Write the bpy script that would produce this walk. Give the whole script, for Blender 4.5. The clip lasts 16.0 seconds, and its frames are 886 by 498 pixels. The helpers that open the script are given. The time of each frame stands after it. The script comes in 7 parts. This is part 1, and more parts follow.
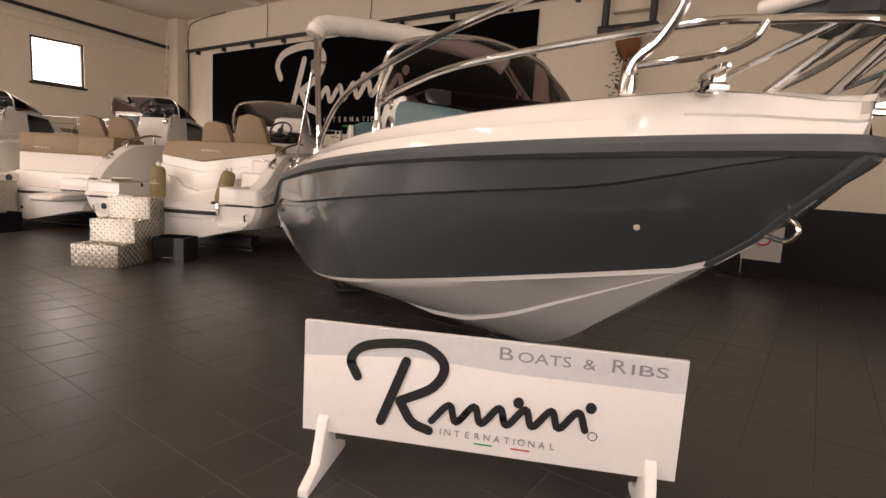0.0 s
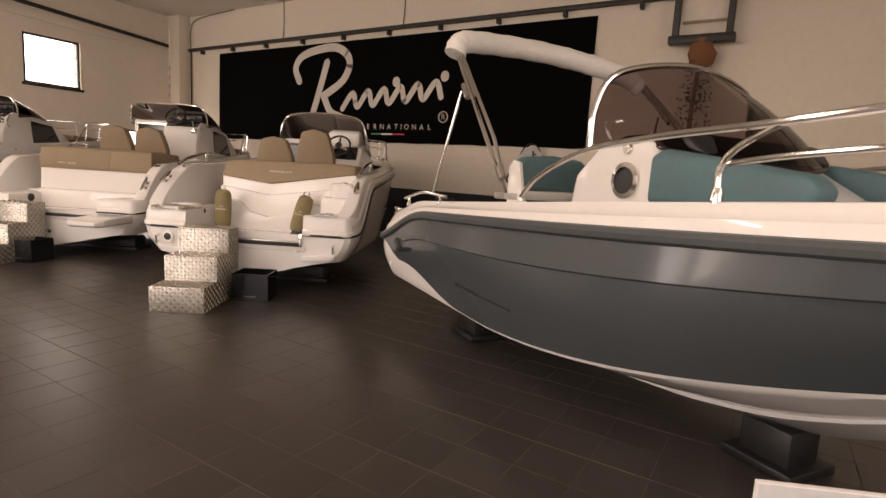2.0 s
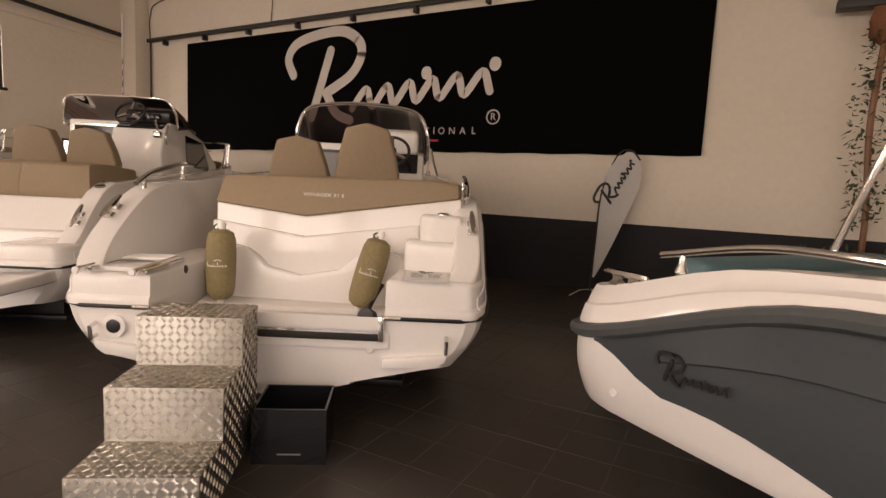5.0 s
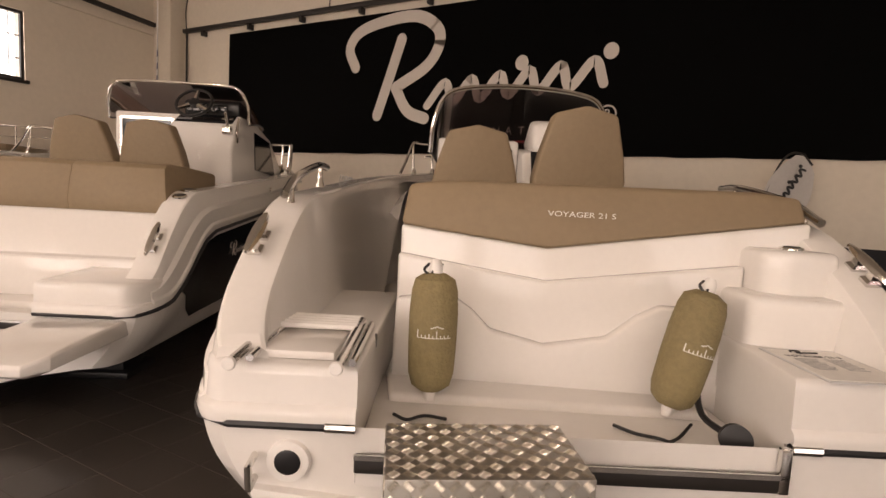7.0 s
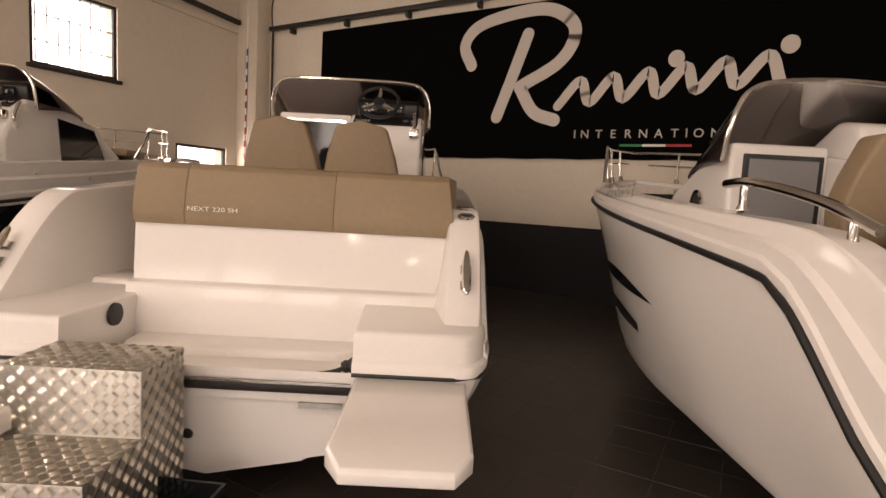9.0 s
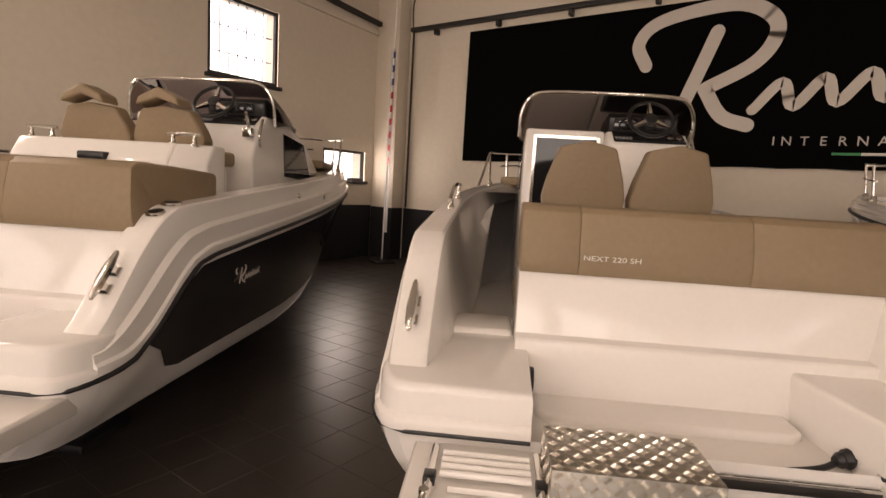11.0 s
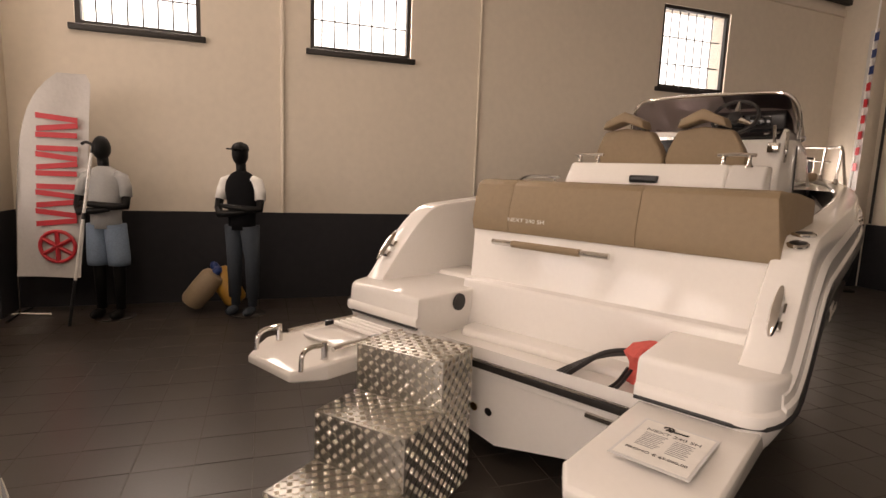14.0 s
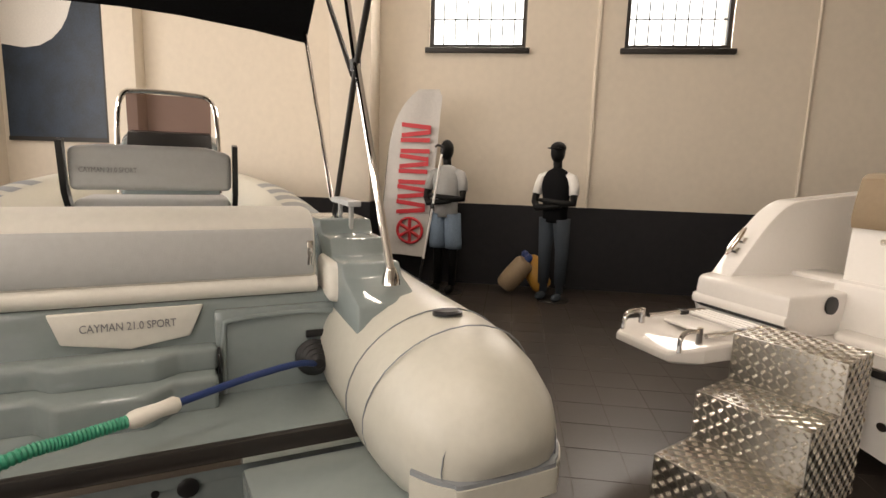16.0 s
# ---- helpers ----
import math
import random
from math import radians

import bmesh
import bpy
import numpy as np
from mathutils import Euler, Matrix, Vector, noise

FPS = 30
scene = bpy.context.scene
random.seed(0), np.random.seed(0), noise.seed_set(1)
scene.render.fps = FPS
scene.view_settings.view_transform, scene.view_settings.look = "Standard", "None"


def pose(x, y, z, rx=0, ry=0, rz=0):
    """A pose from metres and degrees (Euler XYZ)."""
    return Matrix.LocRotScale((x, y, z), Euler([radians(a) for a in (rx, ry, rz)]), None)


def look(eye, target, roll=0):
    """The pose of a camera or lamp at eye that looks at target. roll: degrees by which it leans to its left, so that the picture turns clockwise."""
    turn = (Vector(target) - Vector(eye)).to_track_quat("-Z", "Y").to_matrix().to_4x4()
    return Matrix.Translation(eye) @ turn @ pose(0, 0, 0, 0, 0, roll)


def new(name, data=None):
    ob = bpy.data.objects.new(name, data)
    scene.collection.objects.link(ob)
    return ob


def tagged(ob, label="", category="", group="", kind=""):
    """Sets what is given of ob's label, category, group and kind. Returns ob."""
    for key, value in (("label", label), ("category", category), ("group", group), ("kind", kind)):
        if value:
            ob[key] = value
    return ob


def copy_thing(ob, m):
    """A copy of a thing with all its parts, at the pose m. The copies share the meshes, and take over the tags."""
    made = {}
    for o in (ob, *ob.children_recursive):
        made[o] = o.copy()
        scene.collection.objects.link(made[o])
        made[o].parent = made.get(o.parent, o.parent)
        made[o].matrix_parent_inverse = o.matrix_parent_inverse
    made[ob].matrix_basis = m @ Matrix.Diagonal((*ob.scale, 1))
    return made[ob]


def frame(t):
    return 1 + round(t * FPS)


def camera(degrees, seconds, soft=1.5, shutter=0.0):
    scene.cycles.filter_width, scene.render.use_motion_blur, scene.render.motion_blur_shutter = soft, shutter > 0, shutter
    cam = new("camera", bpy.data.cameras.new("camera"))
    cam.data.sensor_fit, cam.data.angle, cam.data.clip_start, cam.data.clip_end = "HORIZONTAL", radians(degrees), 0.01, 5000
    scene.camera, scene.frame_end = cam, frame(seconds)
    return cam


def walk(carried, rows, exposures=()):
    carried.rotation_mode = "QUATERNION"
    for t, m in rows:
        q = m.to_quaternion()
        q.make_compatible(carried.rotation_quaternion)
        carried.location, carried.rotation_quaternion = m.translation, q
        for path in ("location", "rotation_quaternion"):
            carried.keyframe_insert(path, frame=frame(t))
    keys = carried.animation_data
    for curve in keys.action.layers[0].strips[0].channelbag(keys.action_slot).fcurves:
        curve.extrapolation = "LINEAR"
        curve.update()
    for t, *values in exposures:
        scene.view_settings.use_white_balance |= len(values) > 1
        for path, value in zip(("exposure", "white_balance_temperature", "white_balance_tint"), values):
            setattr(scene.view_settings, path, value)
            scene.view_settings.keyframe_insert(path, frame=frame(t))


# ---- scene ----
cam = camera(79.5, 16.0)
PATH = [
    (0, (0.313, 0.106, 1.209), (-0.819, 1.732, 0.935), 3.5),
    (0.5, (-0.005, -0.062, 1.235), (-1.084, 1.597, 0.946), 3.5),
    (1, (-0.393, -0.222, 1.292), (-1.447, 1.452, 0.995), 3.7),
    (1.5, (-0.821, -0.285, 1.36), (-1.865, 1.395, 1.065), 3.5),
    (2, (-1.327, -0.26, 1.45), (-2.361, 1.428, 1.168), 3.5),
    (2.5, (-1.82, -0.12, 1.486), (-2.833, 1.584, 1.217), 3.4),
    (3, (-2.253, 0.132, 1.533), (-3.247, 1.847, 1.267), 3.2),
    (5.5, (-4.465, 1.665, 1.404), (-5.387, 3.427, 1.193), 2.8),
    (6, (-4.93, 1.854, 1.399), (-5.848, 3.619, 1.197), 2.8),
    (6.5, (-5.373, 1.942, 1.397), (-6.301, 3.702, 1.197), 3.0),
    (7, (-5.861, 1.975, 1.395), (-6.807, 3.726, 1.196), 3.1),
    (7.5, (-6.322, 1.967, 1.407), (-7.279, 3.712, 1.205), 3.2),
    (8, (-6.828, 1.887, 1.421), (-7.788, 3.63, 1.221), 3.5),
    (8.5, (-7.277, 1.834, 1.405), (-8.245, 3.573, 1.208), 3.4),
    (9, (-7.773, 1.711, 1.395), (-8.753, 3.444, 1.201), 3.1),
    (11.5, (-9.743, 0.838, 1.584), (-10.946, 2.416, 1.336), 3.4),
    (12, (-10.028, 0.583, 1.585), (-11.308, 2.099, 1.33), 3.3),
    (12.5, (-10.267, 0.413, 1.578), (-11.682, 1.802, 1.31), 3.4),
    (13, (-10.451, 0.32, 1.584), (-12.027, 1.521, 1.307), 2.9),
    (13.5, (-10.44, 0.221, 1.586), (-12.174, 1.18, 1.311), 2.4),
    (14, (-10.283, 0.063, 1.605), (-12.16, 0.696, 1.328), 2.2),
    (14.5, (-10.204, -0.072, 1.611), (-12.153, 0.277, 1.33), 1.9),
    (15, (-10.16, -0.195, 1.592), (-12.139, -0.129, 1.312), 2.2),
    (15.5, (-10.123, -0.387, 1.565), (-12.095, -0.538, 1.274), 2.2),
    (16, (-10.054, -0.681, 1.555), (-12.015, -0.926, 1.244), 1.8),
]
walk(cam, [(t, look(eye, target, roll)) for t, eye, target, roll in PATH],
     [(0, 0.13, 6750, 22), (3.0, 0.08, 6950, 23), (9.0, 0.1, 7000, 23), (11.5, -0.08, 7000, 22), (14.0, -0.15, 6950, 22), (16.0, 0.05, 6450, 13)])

# ---- world, light, exposure ----
world = bpy.data.worlds.new("sky")
scene.world = world
world.use_nodes = True
wn = world.node_tree
sky = wn.nodes.new("ShaderNodeTexSky")
sky.sky_type, sky.sun_disc, sky.sun_elevation, sky.sun_rotation = "NISHITA", False, radians(40), radians(200)
wn.links.new(sky.outputs[0], wn.nodes["Background"].inputs[0])
wn.nodes["Background"].inputs[1].default_value = 0.12


def area_light(name, m, sx, sy, power, colour):
    lamp = bpy.data.lights.new(name, "AREA")
    lamp.shape, lamp.size, lamp.size_y, lamp.energy, lamp.color = "RECTANGLE", sx, sy, power, colour
    ob = new(name, lamp)
    ob.matrix_world = m
    return ob


DAY = (1.0, 0.90, 0.78)
LAMP = (1.0, 0.86, 0.70)
XL, XR, YB, YF, ZC = -17.06, 4.0, 9.57, -8.0, 5.5
WINDOWS = [(5.61, 6.86, 3.02, 4.2), (0.59, 1.82, 3.02, 4.2), (-1.81, -0.6, 3.02, 4.2), (7.9, 9.0, 1.55, 2.13)]
FRONT = [(-15.5, -12.3), (-11.3, -8.1), (-7.1, -3.9), (-2.9, 0.3)]
for y0, y1, z0, z1 in WINDOWS:
    area_light("window_daylight", look((XL - 0.02, (y0 + y1) / 2, (z0 + z1) / 2), (0, (y0 + y1) / 2, (z0 + z1) / 2)), y1 - y0, z1 - z0, (12 if y0 > 5 and z0 > 2 else 42 if z0 > 2 else 26) * (y1 - y0) * (z1 - z0), DAY)
for x0, x1 in FRONT:
    area_light("shopfront_daylight", look(((x0 + x1) / 2, YF - 0.02, 2.6), ((x0 + x1) / 2, 3, 2.4)), x1 - x0, 3.0, 110 if x0 > -3 else 190 if x0 > -12 else 130, DAY)
# unseen east openings with lamps, added to brighten the bow and nearby floor
EAST_FILL = [(-5.6, -2.2), (-1.2, 2.2)]
for y0, y1 in EAST_FILL:
    area_light("east_fill_light", look((XR + 0.02, (y0 + y1) / 2, 2.6), (-3, (y0 + y1) / 2, 2.2)), y1 - y0, 3.0, 105, DAY)
BATTENS = [(x, y) for x in (-14.0, -9.5, -5.0, -0.5) for y in (-4.6, -1.2)]
for x, y in BATTENS:
    area_light("batten_light", look((x, y, ZC - 0.12), (x, y, 0)), 0.16, 1.4, {-14.0: 36, -9.5: 72, -5.0: 60, -0.5: 45}[x], LAMP)

# ---- materials ----


def material(name, colour, rough=0.5, metal=0.0, vary=0.06, scale=6.0, bump=0.0, bump_scale=120.0, coat=0.0, per_object=0.0, spec=0.5):
    """Principled surface with variation at two scales and fine relief."""
    mat = bpy.data.materials.new(name)
    mat.use_nodes = True
    t, n = mat.node_tree, mat.node_tree.nodes
    p = n["Principled BSDF"]
    p.inputs["Roughness"].default_value, p.inputs["Metallic"].default_value = rough, metal
    p.inputs["Specular IOR Level"].default_value = spec
    p.inputs["Coat Weight"].default_value, p.inputs["Coat Roughness"].default_value = coat, 0.06
    geo = n.new("ShaderNodeNewGeometry")
    big, fine = n.new("ShaderNodeTexNoise"), n.new("ShaderNodeTexNoise")
    big.inputs["Scale"].default_value, big.inputs["Detail"].default_value = scale * 0.25, 4
    fine.inputs["Scale"].default_value, fine.inputs["Detail"].default_value = scale * 6, 3
    for tex in (big, fine):
        t.links.new(geo.outputs["Position"], tex.inputs["Vector"])
    add = n.new("ShaderNodeMath")
    add.operation = "ADD"
    t.links.new(big.outputs[0], add.inputs[0])
    t.links.new(fine.outputs[0], add.inputs[1])
    span = n.new("ShaderNodeMapRange")
    span.inputs["From Min"].default_value, span.inputs["From Max"].default_value = 0.6, 1.4
    span.inputs["To Min"].default_value, span.inputs["To Max"].default_value = 1 - vary, 1 + vary
    t.links.new(add.outputs[0], span.inputs["Value"])
    out = span.outputs[0]
    if per_object:
        info, m2, r2 = n.new("ShaderNodeObjectInfo"), n.new("ShaderNodeMath"), n.new("ShaderNodeMapRange")
        r2.inputs["To Min"].default_value, r2.inputs["To Max"].default_value = 1 - per_object, 1 + per_object
        t.links.new(info.outputs["Random"], r2.inputs["Value"])
        m2.operation = "MULTIPLY"
        t.links.new(out, m2.inputs[0])
        t.links.new(r2.outputs[0], m2.inputs[1])
        out = m2.outputs[0]
    mul = n.new("ShaderNodeVectorMath")
    mul.operation = "SCALE"
    mul.inputs[0].default_value = colour
    t.links.new(out, mul.inputs["Scale"])
    t.links.new(mul.outputs[0], p.inputs["Base Color"])
    rr = n.new("ShaderNodeMapRange")
    rr.inputs["To Min"].default_value, rr.inputs["To Max"].default_value = rough * 0.8, min(1, rough * 1.25)
    t.links.new(big.outputs[0], rr.inputs["Value"])
    t.links.new(rr.outputs[0], p.inputs["Roughness"])
    if bump:
        tex, b = n.new("ShaderNodeTexNoise"), n.new("ShaderNodeBump")
        tex.inputs["Scale"].default_value, tex.inputs["Detail"].default_value = bump_scale, 2
        b.inputs["Strength"].default_value, b.inputs["Distance"].default_value = bump, 0.01
        t.links.new(geo.outputs["Position"], tex.inputs["Vector"])
        t.links.new(tex.outputs[0], b.inputs["Height"])
        t.links.new(b.outputs[0], p.inputs["Normal"])
    return mat


def glass_material(name, colour, rough=0.0):
    mat = bpy.data.materials.new(name)
    mat.use_nodes = True
    t, n = mat.node_tree, mat.node_tree.nodes
    n.remove(n["Principled BSDF"])
    clear, gloss, mix, fres = n.new("ShaderNodeBsdfTransparent"), n.new("ShaderNodeBsdfGlossy"), n.new("ShaderNodeMixShader"), n.new("ShaderNodeFresnel")
    clear.inputs[0].default_value = (*colour, 1)
    gloss.inputs["Roughness"].default_value = rough
    fres.inputs[0].default_value = 1.22
    t.links.new(fres.outputs[0], mix.inputs[0])
    t.links.new(clear.outputs[0], mix.inputs[1])
    t.links.new(gloss.outputs[0], mix.inputs[2])
    t.links.new(mix.outputs[0], n["Material Output"].inputs[0])
    return mat


def glow(name, colour, strength):
    mat = bpy.data.materials.new(name)
    mat.use_nodes = True
    p = mat.node_tree.nodes["Principled BSDF"]
    p.inputs["Emission Color"].default_value, p.inputs["Emission Strength"].default_value = (*colour, 1), strength
    return mat


GEL = material("white gelcoat", (0.80, 0.775, 0.74), 0.07, vary=0.02, coat=0.06, spec=0.3)
GREYGEL = material("grey gelcoat", (0.26, 0.305, 0.31), 0.08, vary=0.04, coat=0.5)
BLUEGREY = material("blue grey gelcoat", (0.058, 0.068, 0.073), 0.24, vary=0.04, coat=0.3)
NAVY = material("black gelcoat", (0.008, 0.009, 0.012), 0.1, vary=0.1, coat=0.5)
TAN = material("tan upholstery", (0.265, 0.195, 0.12), 0.55, vary=0.08, scale=5, bump=0.25, bump_scale=260)
TEAL = material("teal upholstery", (0.09, 0.17, 0.19), 0.55, vary=0.08, scale=5, bump=0.2, bump_scale=260)
GREYSEAT = material("light grey upholstery", (0.52, 0.53, 0.53), 0.5, vary=0.05, bump=0.15, bump_scale=260)
CREAM = material("cream upholstery", (0.78, 0.76, 0.70), 0.5, vary=0.05, bump=0.15, bump_scale=260)
TUBE = material("light grey inflatable fabric", (0.56, 0.55, 0.485), 0.34, vary=0.05, bump=0.1, bump_scale=400)
TUBEDARK = material("slate inflatable fabric", (0.24, 0.26, 0.28), 0.4, vary=0.05, bump=0.1, bump_scale=400)
CHROME = material("polished steel", (0.72, 0.70, 0.67), 0.12, 1.0, vary=0.03)
# the raised bars get a brighter, smoother aluminium than the plate, for contrast
ALUBAR = material("brighter aluminium bars", (0.76, 0.73, 0.66), 0.22, 1.0, vary=0.1, scale=4)
ALU = material("aluminium chequer plate", (0.40, 0.38, 0.34), 0.36, 1.0, vary=0.14, scale=4, bump=0.1)
RUBBER = material("black rubber", (0.012, 0.012, 0.013), 0.45, vary=0.15)
GREYRUB = material("grey rubber", (0.07, 0.078, 0.08), 0.42, vary=0.1)
BLACKP = material("black plastic", (0.012, 0.012, 0.013), 0.3, vary=0.15)
WHITEP = material("white plastic", (0.84, 0.82, 0.79), 0.35, vary=0.03)
WHITECLOTH = material("white canvas", (0.74, 0.71, 0.67), 0.75, vary=0.05, bump=0.5, bump_scale=30)
BLACKCLOTH = material("black canvas", (0.008, 0.008, 0.009), 0.9, spec=0.08, vary=0.15, bump=0.3, bump_scale=60)
FENDER = material("olive fender cloth", (0.25, 0.20, 0.10), 0.85, vary=0.18, scale=8, bump=0.6, bump_scale=90)
WALL = material("cream wall paint", (0.72, 0.65, 0.55), 0.75, vary=0.05, scale=2, bump=0.12, bump_scale=60)
DADO = material("charcoal wall paint", (0.022, 0.022, 0.025), 0.7, spec=0.25, vary=0.12, scale=2, bump=0.12, bump_scale=60)
CEIL = material("off white ceiling paint", (0.66, 0.60, 0.52), 0.8, vary=0.06, scale=2, bump=0.1, bump_scale=40)
TILE = material("dark brown tile", (0.048, 0.040, 0.034), 0.31, vary=0.12, scale=14, bump=0.03, bump_scale=50, per_object=0.08, spec=0.55)
GROUT = material("dark grout", (0.095, 0.084, 0.074), 0.8, vary=0.15)
BOARD = material("black banner vinyl", (0.003, 0.003, 0.003), 0.85, spec=0.03, vary=0.2, scale=3, bump=0.15, bump_scale=6)
SILVER = material("silver print", (0.62, 0.57, 0.52), 0.5, vary=0.03)
INK = material("black print", (0.012, 0.012, 0.012), 0.5)
GREYINK = material("grey print", (0.25, 0.25, 0.26), 0.5)
PALEGREY = material("pale grey print", (0.62, 0.62, 0.62), 0.5)
RED = material("red print", (0.50, 0.02, 0.03), 0.5)
GREEN = material("green print", (0.02, 0.25, 0.08), 0.5)
WHITE = material("white print", (0.80, 0.78, 0.74), 0.5)
DARKSTEEL = material("dark painted steel", (0.018, 0.015, 0.013), 0.5, vary=0.15)
SMOKE = glass_material("smoked acrylic", (0.26, 0.20, 0.20))
PANE = glass_material("window glass", (0.92, 0.93, 0.93))
OUTSIDE = glow("bright overcast distance", (1.0, 0.97, 0.93), 3.4)
WOOD = material("varnished wood", (0.22, 0.10, 0.045), 0.35, vary=0.25, scale=9)
LEAF = material("leaf", (0.05, 0.075, 0.03), 0.55, vary=0.3, scale=9)
TERRA = material("rust felt", (0.20, 0.08, 0.035), 0.9, vary=0.2, bump=0.4)
SKIN = material("black mannequin lacquer", (0.006, 0.006, 0.006), 0.5, spec=0.2)
SHIRT = material("grey cotton", (0.36, 0.36, 0.35), 0.9, vary=0.08, bump=0.4, bump_scale=80)
DENIM = material("faded denim", (0.16, 0.22, 0.30), 0.9, vary=0.2, scale=10, bump=0.4, bump_scale=120)
DENIM2 = material("dark denim", (0.035, 0.046, 0.06), 0.9, vary=0.2, scale=10, bump=0.4, bump_scale=120)
REDCLOTH = material("red cloth", (0.62, 0.11, 0.09), 0.85, vary=0.12, bump=0.4, bump_scale=60)
BLUEHOSE = material("blue hose", (0.015, 0.04, 0.16), 0.4)
GREENHOSE = material("green hose", (0.03, 0.28, 0.17), 0.35, vary=0.1)
SEA = material("printed sea", (0.02, 0.035, 0.06), 0.45, vary=0.6, scale=14)
BRASS = material("brass", (0.45, 0.28, 0.10), 0.3, 1.0)
SCREEN = material("instrument display", (0.01, 0.011, 0.013), 0.08)
YELLOW = material("amber plastic", (0.45, 0.24, 0.04), 0.4)
FLAG = material("pale flag cloth", (0.55, 0.53, 0.51), 0.8, vary=0.06, bump=0.5, bump_scale=14)

# ---- geometry helpers ----


class Geo:
    """Collects vertices and faces of one mesh."""

    def __init__(self):
        self.v, self.f = [], []

    def add(self, verts, faces):
        n = len(self.v)
        self.v += [tuple(p) for p in verts]
        self.f += [tuple(n + i for i in face) for face in faces]
        return self

    def moved(self, m):
        self.v = [tuple(m @ Vector(p)) for p in self.v]
        return self

    def box(self, x0, x1, y0, y1, z0, z1):
        v = [(x, y, z) for z in (z0, z1) for y in (y0, y1) for x in (x0, x1)]
        return self.add(v, [(0, 2, 3, 1), (4, 5, 7, 6), (0, 1, 5, 4), (2, 6, 7, 3), (0, 4, 6, 2), (1, 3, 7, 5)])

    def prism(self, outline, a, b, axis="z"):
        """A polygon swept from a to b along an axis; its two coordinates are the other axes in order."""
        def put(p, h):
            return (p[0], p[1], h) if axis == "z" else (p[0], h, p[1]) if axis == "y" else (h, p[0], p[1])
        n = len(outline)
        v = [put(p, a) for p in outline] + [put(p, b) for p in outline]
        return self.add(v, [tuple(range(n))[::-1], tuple(range(n, 2 * n))] + [(i, (i + 1) % n, n + (i + 1) % n, n + i) for i in range(n)])

    def loft(self, rows, round_u=False, caps=False):
        n, m = len(rows), len(rows[0])
        f = []
        for i in range(n - 1):
            for j in range(m if round_u else m - 1):
                k = (j + 1) % m
                f.append((i * m + j, i * m + k, (i + 1) * m + k, (i + 1) * m + j))
        if caps:
            f += [tuple(range(m))[::-1], tuple(range((n - 1) * m, n * m))]
        return self.add([p for r in rows for p in r], f)

    def tube(self, points, r, sides=10, closed=False):
        """A round bar along points; r is one radius or one for each point."""
        p = [Vector(q) for q in points]
        rad = r if isinstance(r, (list, tuple)) else [r] * len(p)
        rows, side = [], None
        for i, q in enumerate(p):
            a = p[(i - 1) % len(p)] if closed or i else p[0]
            b = p[(i + 1) % len(p)] if closed or i < len(p) - 1 else p[-1]
            d = (b - a).normalized()
            if side is None:
                side = d.cross(Vector((0, 0, 1)) if abs(d.z) < 0.9 else Vector((1, 0, 0))).normalized()
            side = (side - d * side.dot(d)).normalized()
            up = side.cross(d)
            rows.append([q + (side * math.cos(c) + up * math.sin(c)) * rad[i] for c in (2 * math.pi * k / sides for k in range(sides))])
        if closed:
            rows.append(rows[0])
        return self.loft(rows, True, not closed)

    def lathe(self, profile, at=(0, 0, 0), sides=20, m=None):
        """A profile of (radius, height) turned round the z axis."""
        rows = [[Vector((r * math.cos(2 * math.pi * k / sides), r * math.sin(2 * math.pi * k / sides), h)) for k in range(sides)] for r, h in profile]
        m = m or Matrix()
        at = Vector(at)
        return self.loft([[m @ p + at for p in r] for r in rows], True, True)

    def ball(self, c, rx, ry, rz, n=10):
        prof = [(math.sin(math.pi * i / n) * 1.0 + 1e-4, -math.cos(math.pi * i / n)) for i in range(n + 1)]
        rows = [[(c[0] + rx * r * math.cos(2 * math.pi * k / 14), c[1] + ry * r * math.sin(2 * math.pi * k / 14), c[2] + rz * h) for k in range(14)] for r, h in prof]
        return self.loft(rows, True, True)


def smooth_line(points, steps=6, closed=False):
    """Catmull-Rom through points."""
    p = [Vector(q) for q in points]
    out = []
    n = len(p)
    for i in range(n if closed else n - 1):
        a, b = p[i], p[(i + 1) % n]
        z = p[(i - 1) % n] if closed or i else a - (b - a)
        c = p[(i + 2) % n] if closed or i < n - 2 else b + (b - a)
        for k in range(steps):
            s = k / steps
            out.append(0.5 * (2 * a + (b - z) * s + (2 * z - 5 * a + 4 * b - c) * s * s + (3 * a - z - 3 * b + c) * s ** 3))
    if not closed:
        out.append(p[-1])
    return out


def part(name, geo, mat, parent=None, label="", bevel=0.0, segments=2, sharp=35, kind="", category=""):
    """Links a Geo as one mesh object under a thing or a part."""
    mesh = bpy.data.meshes.new(name)
    mesh.from_pydata(geo.v, [], geo.f)
    bm = bmesh.new()
    bm.from_mesh(mesh)
    bmesh.ops.remove_doubles(bm, verts=bm.verts, dist=1e-5)
    bmesh.ops.recalc_face_normals(bm, faces=bm.faces)
    if bevel:
        edges = [e for e in bm.edges if len(e.link_faces) == 2 and e.calc_face_angle(0) > radians(25)]
        bmesh.ops.bevel(bm, geom=edges, offset=bevel, segments=segments, profile=0.5, affect="EDGES", clamp_overlap=True)
    bm.to_mesh(mesh)
    bm.free()
    mesh.polygons.foreach_set("use_smooth", [True] * len(mesh.polygons))
    mesh.set_sharp_from_angle(angle=radians(sharp))
    mesh.materials.append(mat)
    ob = new(name, mesh)
    ob.parent = parent
    return tagged(ob, label, category, "", kind)


